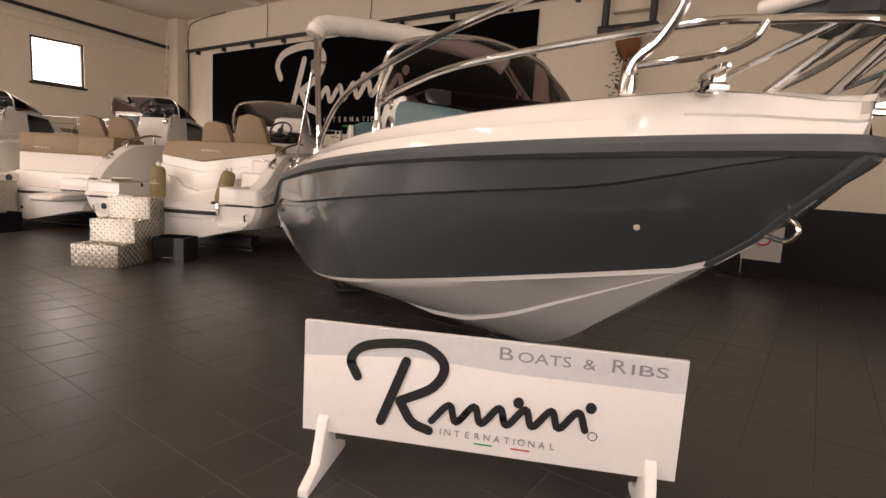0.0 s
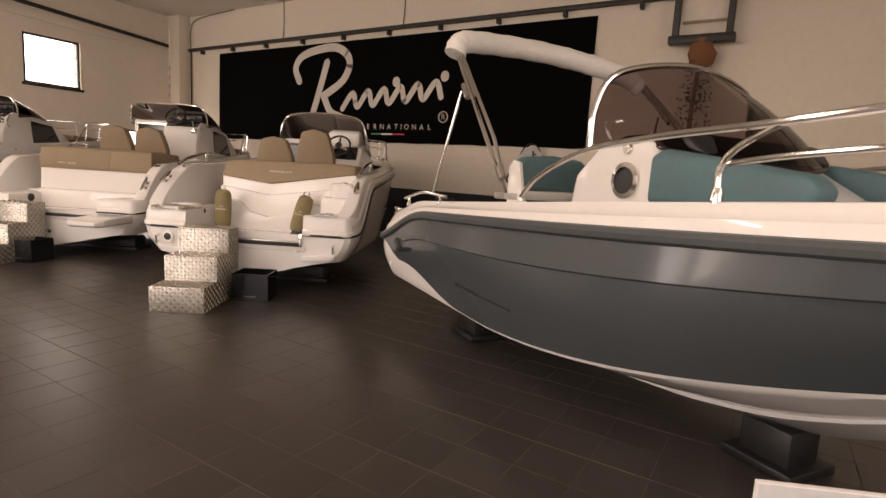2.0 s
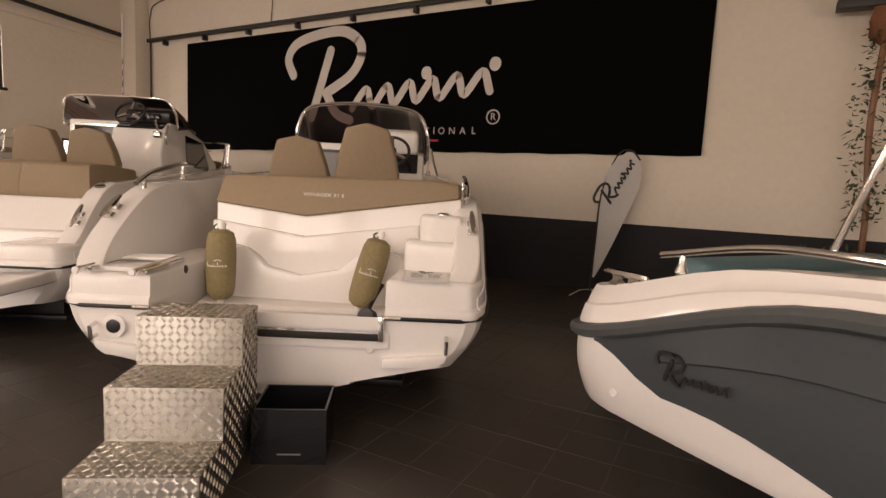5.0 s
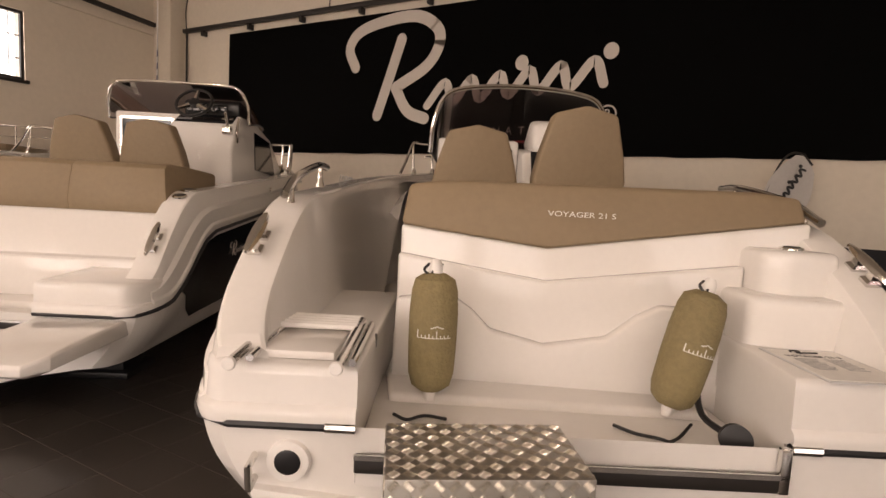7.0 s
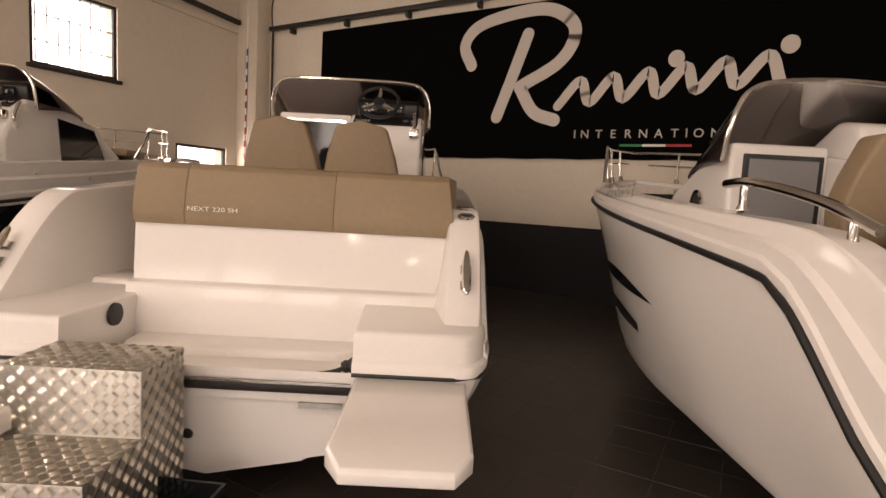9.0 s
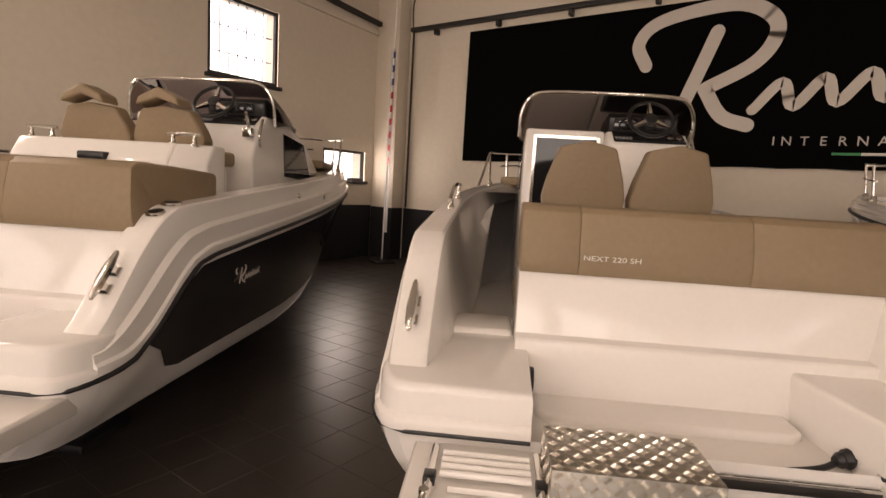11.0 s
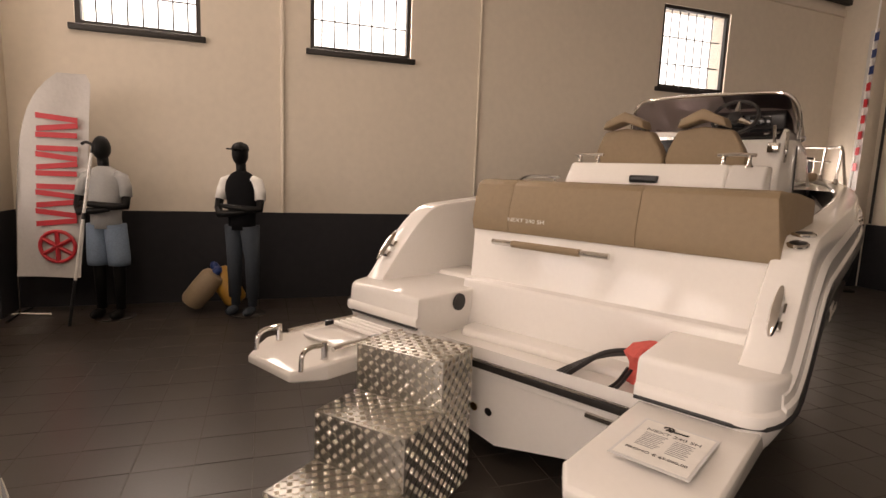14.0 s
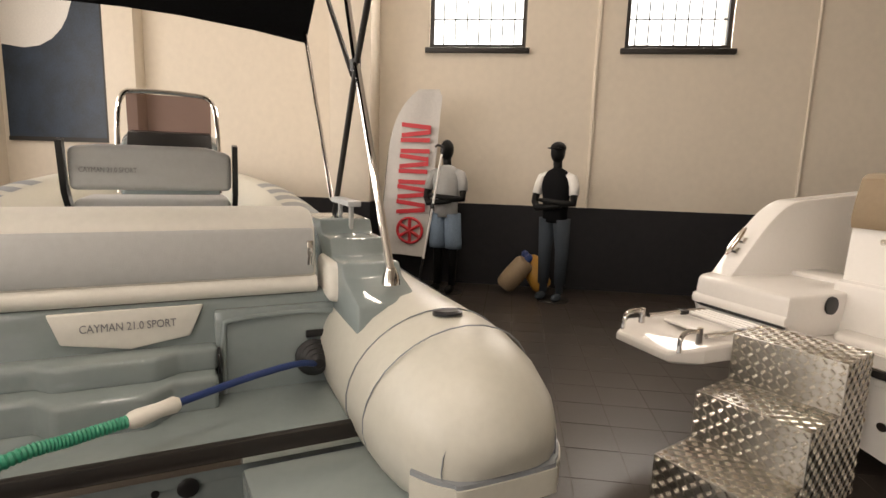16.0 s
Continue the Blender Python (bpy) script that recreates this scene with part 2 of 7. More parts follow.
def thing(name, label, category, m=None, group=""):
    ob = new(name)
    ob.empty_display_size = 0.1
    if m:
        ob.matrix_world = m
    return tagged(ob, label, category, group)


def text_part(name, words, m, size, mat, parent, depth=0.002, width=None, label=""):
    """Lettering as a mesh, centred at the pose m, its face towards that pose's +z."""
    curve = bpy.data.curves.new(name, "FONT")
    curve.body, curve.size, curve.extrude, curve.align_x, curve.align_y, curve.resolution_u = words, size, depth, "CENTER", "CENTER", 3
    tmp = bpy.data.objects.new(name + "_tmp", curve)
    scene.collection.objects.link(tmp)
    bpy.context.view_layer.update()
    mesh = bpy.data.meshes.new_from_object(tmp.evaluated_get(bpy.context.evaluated_depsgraph_get()))
    bpy.data.objects.remove(tmp)
    if width:
        xs = [v.co.x for v in mesh.vertices]
        k = width / max(1e-6, max(xs) - min(xs))
        mesh.transform(Matrix.Diagonal((k, 1, 1, 1)))
    mesh.transform(m)
    mesh.materials.clear()
    mesh.materials.append(mat)
    ob = new(name, mesh)
    ob.parent = parent
    return tagged(ob, label)


def spaced_letters(words, m, size, mat, parent, width, depth=0.002):
    """Widely spaced capitals, one part a letter, centred at the pose m."""
    span = [0.45 if c == "I" else 1.0 for c in words]
    step = width / (sum(span) - 0.5 * (span[0] + span[-1]))
    x = -width / 2
    for i, c in enumerate(words):
        text_part("letter", c, m @ pose(x, 0, 0), size, mat, parent, depth)
        x += step * 0.5 * (span[i] + span[min(i + 1, len(words) - 1)])


def stroke(geo, points, w, d=0.004, steps=7):
    """A flat pen stroke in the xz plane with round ends, d thick towards -y."""
    line = smooth_line([(x, 0, z) for x, z in points], steps) if len(points) > 2 else [Vector((x, 0, z)) for x, z in points]
    n = len(line)
    left, right = [], []
    for i, q in enumerate(line):
        t = (line[min(i + 1, n - 1)] - line[max(i - 1, 0)]).normalized()
        s = Vector((-t.z, 0, t.x)) * w / 2
        left.append(q + s)
        right.append(q - s)
    for i in range(n - 1):
        quad = [(p.x, p.z) for p in (left[i], left[i + 1], right[i + 1], right[i])]
        geo.prism(quad, -d, 0, "y")
    for q in (line[0], line[-1]):
        geo.prism([(q.x + w / 2 * math.cos(a), q.z + w / 2 * math.sin(a)) for a in (2 * math.pi * k / 12 for k in range(12))], -d * 1.01, 0, "y")
    return geo


def emblem(name, m, width, mat, parent, bold=0.045, label="sweeping hand-drawn emblem of plain strokes"):
    """The maker's emblem as plain pen strokes: a large hook, two bars, a rising wave and two dots; unit width, scaled."""
    g = Geo()
    stroke(g, [(0.03, 0.29), (0.0, 0.36), (0.045, 0.42), (0.16, 0.45), (0.30, 0.455), (0.385, 0.41), (0.40, 0.35), (0.35, 0.275), (0.22, 0.205)], bold)
    stroke(g, [(0.24, 0.38), (0.19, 0.24), (0.14, 0.105)], bold)
    stroke(g, [(0.22, 0.205), (0.275, 0.12), (0.35, 0.09)], bold)
    wave = []
    for k in range(13):
        x = 0.36 + k * 0.052
        wave.append((x + (0.02 if k % 2 else 0), 0.135 + 0.004 * k + (0.075 if k % 2 else 0)))
    stroke(g, wave, bold * 0.72)
    for x, z in ((0.715, 0.262), (1.0, 0.278)):
        g.ball((x, -0.002, z), bold * 0.55, 0.002, bold * 0.6, 8)
    g.moved(m @ Matrix.Diagonal((width, 1, width, 1)))
    return part(name, g, mat, parent, label, sharp=30)


def on_face(x, y, z, rz=0, tilt=0):
    """A pose for lettering that stands upright and faces -y, turned by rz."""
    return pose(x, y, z, 0, 0, rz) @ pose(0, 0, 0, 90 + tilt, 0, 0)

# ---- the building ----


def wall_with_openings(name, at, thick, a0, a1, z0, z1, holes, mat, axis):
    """A wall in blocks round its openings. at: inner face; thick: outwards, signed; a: along the wall."""
    g = Geo()

    def block(p0, p1, q0, q1):
        if p1 - p0 > 1e-4 and q1 - q0 > 1e-4:
            lo, hi = min(at, at + thick), max(at, at + thick)
            g.box(lo, hi, p0, p1, q0, q1) if axis == "x" else g.box(p0, p1, lo, hi, q0, q1)
    cuts = sorted({a0, a1, *[h[0] for h in holes], *[h[1] for h in holes]})
    for p0, p1 in zip(cuts, cuts[1:]):
        mid, low = (p0 + p1) / 2, z0
        for h in sorted((h for h in holes if h[0] < mid < h[1]), key=lambda h: h[2]):
            block(p0, p1, low, h[2])
            low = h[3]
        block(p0, p1, low, z1)
    return part(name, g, mat, None, "", kind="structure")


DZ = 1.07
tagged(wall_with_openings("wall_west", XL, -0.35, YF - 0.35, YB + 0.35, 0, ZC, WINDOWS, WALL, "x"), "cream painted plaster wall with high windows", "wall")
tagged(wall_with_openings("wall_north", YB, 0.35, XL, XR + 0.35, 0, ZC, [], WALL, "y"), "cream painted plaster wall behind the boats", "wall")
tagged(wall_with_openings("wall_east", XR, 0.35, YF - 0.35, YB, 0, ZC, [(y0, y1, 1.1, 4.1) for y0, y1 in EAST_FILL], WALL, "x"), "cream painted plaster wall, unseen, with openings added for fill light", "wall")
tagged(wall_with_openings("wall_south", YF, -0.35, XL, XR, 0, ZC, [(x0, x1, 1.1, 4.1) for x0, x1 in FRONT], WALL, "y"), "cream painted wall with wide shop windows", "wall")
part("ceiling", Geo().box(XL - 0.35, XR + 0.35, YF - 0.35, YB + 0.35, ZC, ZC + 0.25), CEIL, None, "plain off-white ceiling", kind="structure", category="ceiling")
part("dado_west", Geo().box(XL, XL + 0.005, YF, YB - 0.35, 0, DZ), DADO, None, "charcoal painted lower band of the wall", kind="structure", category="wall")
part("dado_north", Geo().box(XL + 0.6, XR, YB - 0.005, YB, 0, DZ - 0.02), DADO, None, "charcoal painted lower band of the wall", kind="structure", category="wall")
part("pillar", Geo().box(XL, XL + 0.57, YB - 0.34, YB, 0, ZC), WALL, None, "cream painted corner pillar", bevel=0.01, kind="structure", category="pillar")
part("pillar", Geo().box(XL, XL + 0.46, -2.97, -2.45, 0, ZC), WALL, None, "cream painted wall pillar", bevel=0.01, kind="structure", category="pillar")
part("dado_pillar", Geo().box(XL + 0.005, XL + 0.465, -2.975, -2.445, 0, DZ), DADO, None, "charcoal painted foot of the pillar", kind="structure", category="wall")
part("dado_corner", Geo().box(XL + 0.005, XL + 0.575, YB - 0.345, YB - 0.006, 0, DZ - 0.02), DADO, None, "charcoal painted foot of the corner pillar", kind="structure", category="wall")
for y, w in ((2.75, 0.035), (0.27, 0.05)):
    part("trim", Geo().tube([(XL + 0.02, y, DZ), (XL + 0.02, y, ZC)], w / 2, 8), WALL, None, "cream painted vertical pipe on the wall", kind="structure", category="pipe")
part("trim", Geo().tube([(XL + 0.68, YB - 0.04, DZ), (XL + 0.68, YB - 0.04, 4.55)], 0.02, 8), DARKSTEEL, None, "dark vertical conduit in the corner", kind="structure", category="pipe")

for i, (y0, y1, z0, z1) in enumerate(WINDOWS):
    w = tagged(new("window_%d" % (i + 1)), "small high window in a dark frame with a wire grille" if i < 3 else "low wide window in a dark frame", "window", "", "structure")
    g = Geo()
    t = 0.05
    for a in ((y0, y0 + t, z0, z1), (y1 - t, y1, z0, z1), (y0 + t, y1 - t, z1 - t, z1), (y0 + t, y1 - t, z0, z0 + t)):
        g.box(XL - 0.08, XL - 0.02, *a)
    part("window_frame", g, DARKSTEEL, w)
    part("window_sill", Geo().box(XL - 0.1, XL + 0.06, y0 - 0.05, y1 + 0.05, z0 - 0.06, z0), DARKSTEEL, w, bevel=0.006)
    part("pane", Geo().box(XL - 0.055, XL - 0.05, y0 + t, y1 - t, z0 + t, z1 - t), PANE, w).visible_shadow = False
    if i < 3:
        g = Geo()
        for k in range(1, 8):
            y = y0 + (y1 - y0) * k / 8
            g.tube([(XL - 0.2, y, z0), (XL - 0.2, y, z1)], 0.009, 6)
        for k in range(1, 3):
            z = z0 + (z1 - z0) * k / 3
            g.tube([(XL - 0.2, y0, z), (XL - 0.2, y1, z)], 0.009, 6)
        part("grille", g, DARKSTEEL, w, "thin wire grille")
for i, (x0, x1) in enumerate(FRONT):
    w = tagged(new("window_%d" % (i + 5)), "wide shop window in a dark frame", "window", "", "structure")
    g = Geo()
    for a in ((x0, x0 + 0.06, 1.1, 4.1), (x1 - 0.06, x1, 1.1, 4.1), ((x0 + x1) / 2 - 0.03, (x0 + x1) / 2 + 0.03, 1.1, 4.1)):
        g.box(a[0], a[1], YF - 0.1, YF - 0.04, a[2], a[3])
    g.box(x0, x1, YF - 0.1, YF - 0.04, 4.04, 4.1).box(x0, x1, YF - 0.1, YF - 0.04, 1.1, 1.16)
    part("window_frame", g, DARKSTEEL, w)
# frames for the added east fill openings, which stand out of view
for i, (y0, y1) in enumerate(EAST_FILL):
    w = tagged(new("window_%d" % (i + 9)), "unseen dark window frame added round a fill light", "window", "", "structure")
    g = Geo()
    for a, b in ((y0, y0 + 0.06), (y1 - 0.06, y1), ((y0 + y1) / 2 - 0.03, (y0 + y1) / 2 + 0.03)):
        g.box(XR + 0.04, XR + 0.1, a, b, 1.16, 4.04)
    g.box(XR + 0.04, XR + 0.1, y0, y1, 4.04, 4.1).box(XR + 0.04, XR + 0.1, y0, y1, 1.1, 1.16)
    part("window_frame", g, DARKSTEEL, w)
part("backdrop", Geo().box(XL - 3.1, XL - 3.0, YF - 6, YB + 6, -1, 16), OUTSIDE, None, "bright hazy daylight outside the windows", kind="structure", category="backdrop")
part("ground", Geo().box(-60, 60, -60, 60, -0.4, -0.25), GROUT, None, "bare ground round the building", kind="structure", category="ground")

part("trim", Geo().loft([[(XL + a, y, 4.44 + 0.03 * (9.2 - y) + b) for a, b in ((0, 0), (0.05, 0), (0.05, 0.1), (0, 0.1))] for y in (9.22, 0, YF)], True, True), WALL, None, "cream painted ledge high on the wall", kind="structure", category="trim")

# dark conduit with brackets along the walls, and its wires
rail = thing("conduit_rail", "dark steel conduit rail on wall brackets", "conduit")
part("bar", Geo().box(-16.4, 2.5, YB - 0.13, YB - 0.05, 4.5, 4.58), DARKSTEEL, rail, bevel=0.008)
part("bar", Geo().loft([[(XL + 0.06 + a, y, 4.60 + 0.06 * (9.2 - y) + b) for a, b in ((0, 0), (0.08, 0), (0.08, 0.08), (0, 0.08))] for y in (9.2, 0, YF)], True, True), DARKSTEEL, rail)
for k in range(14):
    x = -15.8 + k * 1.35
    part("bracket", Geo().box(x - 0.03, x + 0.03, YB - 0.12, YB, 4.40, 4.5), DARKSTEEL, rail)
wire = thing("ceiling_cable", "thin dark cable running up to the ceiling", "cable")
part("wire", Geo().tube(smooth_line([(-16.42, YB - 0.02, 4.55), (-16.42, YB - 0.02, 5.1), (-16.1, YB - 0.02, 5.4), (-14.4, YB - 0.05, 5.49)]), 0.012, 6), DARKSTEEL, wire)
for x in (-12.5, -8.7):
    c = thing("wall_cable", "thin cable running down the wall to the rail", "cable")
    part("wire", Geo().tube(smooth_line([(x, YB - 0.02, 5.49), (x + 0.02, YB - 0.02, 5.0), (x, YB - 0.03, 4.58)]), 0.009, 6), DARKSTEEL, c)
for x, y in [(-12.7, 8.7), (-7.4, 8.7)] + BATTENS:
    lampt = thing("ceiling_light", "long fluorescent batten under the ceiling" + (", unlit" if y > 0 else ", lit"), "lamp")
    part("housing", Geo().box(x - 0.08, x + 0.08, y - 0.75, y + 0.75, ZC - 0.07, ZC), WHITEP, lampt, bevel=0.01)
    part("tube", Geo().tube([(x, y - 0.7, ZC - 0.09), (x, y + 0.7, ZC - 0.09)], 0.014, 8), WHITEP, lampt)

# the long black banner with its emblem
banner = thing("wall_banner", "wide black vinyl banner with a silver emblem, on the wall", "banner")
g = Geo()
rows = []
for i in range(41):
    x = -15.05 + i * 10.64 / 40
    sag = 0.012 * math.sin(i * 1.9) + 0.02 * math.sin(math.pi * i / 40)
    rows.append([(x, YB - 0.045, 4.374), (x, YB - 0.052, 3.2), (x, YB - 0.045 - abs(sag), 2.045 + sag * 0.6), (x, YB - 0.006, 2.045 + sag * 0.6), (x, YB - 0.006, 4.374)])
part("sheet", Geo().loft(rows, True, True), BOARD, banner)
emblem("emblem", pose(-11.97, YB - 0.062, 2.22), 4.45, SILVER, banner, 0.042, "silver hand-drawn emblem of plain strokes")
spaced_letters("INTERNATIONAL", on_face(-8.95, YB - 0.09, 2.40), 0.165, SILVER, banner, 2.24)
part("stripe", Geo().box(-9.42, -9.12, YB - 0.1, YB - 0.05, 2.23, 2.26), GREEN, banner)
part("stripe", Geo().box(-9.12, -8.82, YB - 0.1, YB - 0.05, 2.23, 2.26), WHITE, banner)
part("stripe", Geo().box(-8.82, -8.5, YB - 0.1, YB - 0.05, 2.23, 2.26), RED, banner)
g = Geo().tube([(-7.5 + 0.11 * math.cos(a), YB - 0.08, 2.62 + 0.11 * math.sin(a)) for a in (2 * math.pi * k / 20 for k in range(20))], 0.012, 6, True)
part("ring", g, SILVER, banner)
text_part("lettering", "R", on_face(-7.5, YB - 0.08, 2.62), 0.16, SILVER, banner)

# ---- boats ----


def ease(a, b, y):
    t = min(1, max(0, (y - a) / (b - a)))
    return t * t * (3 - 2 * t)


class Lines:
    """The lines of a hull: y runs from the transom to the bow, x to starboard, z up from the floor."""

    def __init__(self, length, half, full, power, rub, sheer, keel, chine, stern_inset=0.2, stern_run=0.35, flare=0.93, knee=None, stem=None):
        self.length, self.half, self.full, self.power = length, half, full, power
        self.rub, self.sheer, self.keel0, self.chine0 = rub, sheer, keel, chine
        self.inset, self.run, self.flare, self.knee, self.stem = stern_inset, stern_run, flare, knee, stem

    def u(self, y):
        return min(1, max(0, (y - self.full) / (self.length - self.full)))

    def beam(self, y):
        b = self.half * (1 - self.u(y) ** self.power) ** 0.85
        if y < self.run:
            k = (self.run - max(0, y)) / self.run
            b -= self.inset * (1 - math.sqrt(max(0, 1 - k * k)))
        return max(b, 0.02)

    def keel(self, y):
        if self.stem:
            for (a, za), (b, zb) in zip(self.stem, self.stem[1:]):
                if y <= b:
                    return za + (zb - za) * max(0, y - a) / (b - a)
            return self.stem[-1][1]
        return self.keel0 + (self.rub(self.length) - 0.06 - self.keel0) * self.u(y) ** 3.2

    def chine(self, y):
        if self.knee:
            ku, kz, ke = self.knee
            t = min(1, self.u(y) / ku)
            return max(0.012, self.beam(y) * self.flare * (1 - t ** 5)), max(self.keel(y) + 0.004, self.chine0 + (kz - self.chine0) * t ** ke)
        return self.beam(y) * self.flare * (1 - 0.93 * self.u(y) ** 2.2), self.chine0 + (self.rub(self.length) - 0.22 - self.chine0) * self.u(y) ** 2.0

    def topside(self, y, t, out=0.0):
        """A point of the starboard topside, t from the chine (0) to the rubbing strake (1)."""
        cx, cz = self.chine(y)
        b, z = self.beam(y), self.rub(y)
        if self.knee:
            bulge = (0.03 + 0.09 * self.u(y)) * math.sin(math.pi * t) * min(1, b / 0.45)
            return (cx + (b - cx) * t + bulge + out, y, cz + (z - cz) * t)
        bulge = 0.03 * math.sin(math.pi * t) * (1 - self.u(y)) - 0.05 * math.sin(math.pi * t) * self.u(y)
        return (cx + (b - cx) * t + bulge + out, y, cz + (z - cz) * t)

    def half_section(self, y):
        cx, cz = self.chine(y)
        k = self.keel(y)
        pts = [(0.0, y, k), (cx * 0.45, y, k + (cz - k) * 0.40), (cx * 0.46, y, k + (cz - k) * 0.46), (cx * 0.9, y, k + (cz - k) * 0.86), (cx - 0.015, y, cz - 0.02)]
        return pts + [self.topside(y, t) for t in (0.0, 0.08, 0.16, 0.24, 0.32, 0.4, 0.5, 0.6, 0.7, 0.8, 0.9, 1.0)]

    def stations(self, a, b, n):
        ys = [a + (b - a) * (i / n) for i in range(n + 1)]
        return sorted({*ys, *[y for y in (0.04, 0.09, 0.16, 0.25) if a < y < b], *[self.length - d for d in (0.01, 0.04, 0.1, 0.2, 0.32) if a < self.length - d < b]})


def mirror(p):
    return (-p[0], p[1], p[2])


def hull_shell(boat, ln, mat, rake=0.0):
    rows = []
    for y in ln.stations(0, ln.length, 46):
        h = ln.half_section(y)
        full = [mirror(p) for p in h[::-1]] + h[1:]
        if rake and y < 0.5:
            full = [(x, yy + rake * (0.7 - z) * (1 - y / 0.5), z) for x, yy, z in full]
        rows.append(full)
    g = Geo().loft(rows)
    g.f.append(tuple(range(len(rows[0]))))
    g.f.append(tuple((len(rows) - 1) * len(rows[0]) + i for i in range(len(rows[0])))[::-1])
    return part("hull", g, mat, boat, sharp=28)


def side_panel(boat, ln, side, y0, y1, low, high, mat, label, n=60):
    """A coloured field on a topside, a little proud of the hull; low and high are functions of y."""
    rows = []
    for y in sorted({y0, y1, *[v for v in ln.stations(0, ln.length, 46) if y0 < v < y1], *[y0 + (y1 - y0) * i / n for i in range(n + 1) if n < 30]}):
        rows.append([(side * ln.topside(y, low(y) + (high(y) - low(y)) * k / 14, 0.006)[0], y, ln.topside(y, low(y) + (high(y) - low(y)) * k / 14)[2]) for k in range(15)])
    return part("side_panel", Geo().loft(rows), mat, boat, label)


def topside_ledge(boat, ln, side, y0, y1, low, mat):
    """A moulded step that stands proud along the upper topside."""
    rows = []
    for y in [v for v in ln.stations(0, ln.length, 46) if y0 < v < y1]:
        k = 0.016 * min(1, (y - y0) / 0.4)
        rows.append([(side * ln.topside(y, t, o)[0], y, ln.topside(y, t)[2]) for t, o in ((low - 0.02, 0.002), (low, 0.008 + k), (low + 0.08, 0.008 + k * 0.7), (0.82, 0.008 + k * 0.6), (0.94, 0.01 + k * 0.5))])
    return part("topside_ledge", Geo().loft(rows), mat, boat, sharp=25)


def rubbing_strake(boat, ln, mat, r, gap0, gap1, label, caps=True):
    """The strake round the hull, left open at the stern between gap0 and gap1."""
    side = [(ln.beam(y) + r * 0.3, y, ln.rub(y)) for y in ln.stations(0.0, ln.length - 0.01, 40)]
    star = [(gap1, -r * 0.4, ln.rub(0))] + [(ln.beam(0) * 0.97, -r * 0.4, ln.rub(0))] + side[1:]
    port = [(gap0, -r * 0.4, ln.rub(0))] + [(-ln.beam(0) * 0.97, -r * 0.4, ln.rub(0))] + [mirror(p) for p in side[1:]]
    g = Geo().tube(star + [mirror(p) for p in reversed(side[2:])], r, 8)
    g.tube([port[0], port[1], port[2], port[3]], r, 8)
    ob = part("rubbing_strake", g, mat, boat, label)
    for x, d in ((gap0, -1), (gap1, 1)) if caps else ():
        part("end_cap", Geo().tube([(x, -r * 0.4, ln.rub(0)), (x + d * 0.09, -r * 0.4, ln.rub(0))], r * 1.25, 10), CHROME, ob, "chrome end cap")
    return ob


def gunwales(boat, ln, y0, y1, wide, floor, mat, start=0.0, both=True):
    """Deck moulding from the strake up over the gunwale and down into the cockpit, on both sides."""
    for s in (1, -1):
        rows = []
        for y in ln.stations(y0, y1, 34):
            b, zr, zg = ln.beam(y), ln.rub(y), ln.sheer(y)
            w = min(wide, b * 0.8)
            hgt = zg - zr
            tip = max(0.0, 1 - (ln.length - y) / 0.5)
            rows.append([(s * max(0.005, q), y, z) for q, z in (
                (b - 0.004, zr), (b - 0.012, zr + 0.25 * hgt), (b - 0.035 - 0.05 * tip, zr + 0.55 * hgt), (b - 0.05, zr + 0.6 * hgt), (b - 0.075, zg - 0.035), (b - 0.10, zg),
                (b - 0.10 - w, zg), (b - 0.13 - w, zg - 0.03), (b - 0.15 - w, floor + (zg - 0.1 - floor) * ease(0.15, 0.4, ln.u(y))))])
        g = Geo().loft(rows)
        n = len(rows[0])
        g.f.append(tuple(range(n)))
        part("gunwale", g, mat, boat, sharp=25)


def foredeck(boat, ln, y0, mat, drop=0.0):
    rows = []
    for y in ln.stations(y0, ln.length - 0.005, 20):
        b = max(0.01, ln.beam(y) - 0.09)
        rows.append([(b * k, y, ln.sheer(y) - drop + 0.02 * (1 - k * k)) for k in (-1, -0.6, -0.2, 0.2, 0.6, 1)])
    part("foredeck", Geo().loft(rows), mat, boat)


def cleat(boat, m):
    """A two-legged horn cleat with a tapering crossbar."""
    g = Geo()
    for x in (-0.045, 0.045):
        g.loft([[(x + px * k, py * k, z) for px, py in ((-0.024, -0.026), (0.024, -0.026), (0.024, 0.026), (-0.024, 0.026))] for k, z in ((1.0, 0), (1.0, 0.012), (0.62, 0.022), (0.55, 0.058))], True, True)
    bar = [[(x, y * w, 0.052 + z * h) for y, z in ((-1, 0), (-0.7, 0.8), (0, 1), (0.7, 0.8), (1, 0), (0.6, -0.5), (-0.6, -0.5))] for x, w, h in ((-0.125, 0.006, 0.008), (-0.11, 0.013, 0.014), (-0.06, 0.021, 0.019), (0, 0.024, 0.02), (0.06, 0.021, 0.019), (0.11, 0.013, 0.014), (0.125, 0.006, 0.008))]
    part("cleat", g.loft(bar, True, True).moved(m), CHROME, boat, "chrome mooring cleat")


def grab_rail(boat, points, feet, r=0.016, mat=None, drop=0.1):
    ob = part("grab_rail", Geo().tube(smooth_line(points), r, 10), mat or CHROME, boat, "chrome grab rail")
    for x, y, z in feet:
        part("rail_foot", Geo().lathe([(0.0, 0), (0.026, 0), (0.024, 0.012), (0.014, 0.03), (0.012, drop)], (x, y, z - drop), 12), CHROME, ob)
    return ob


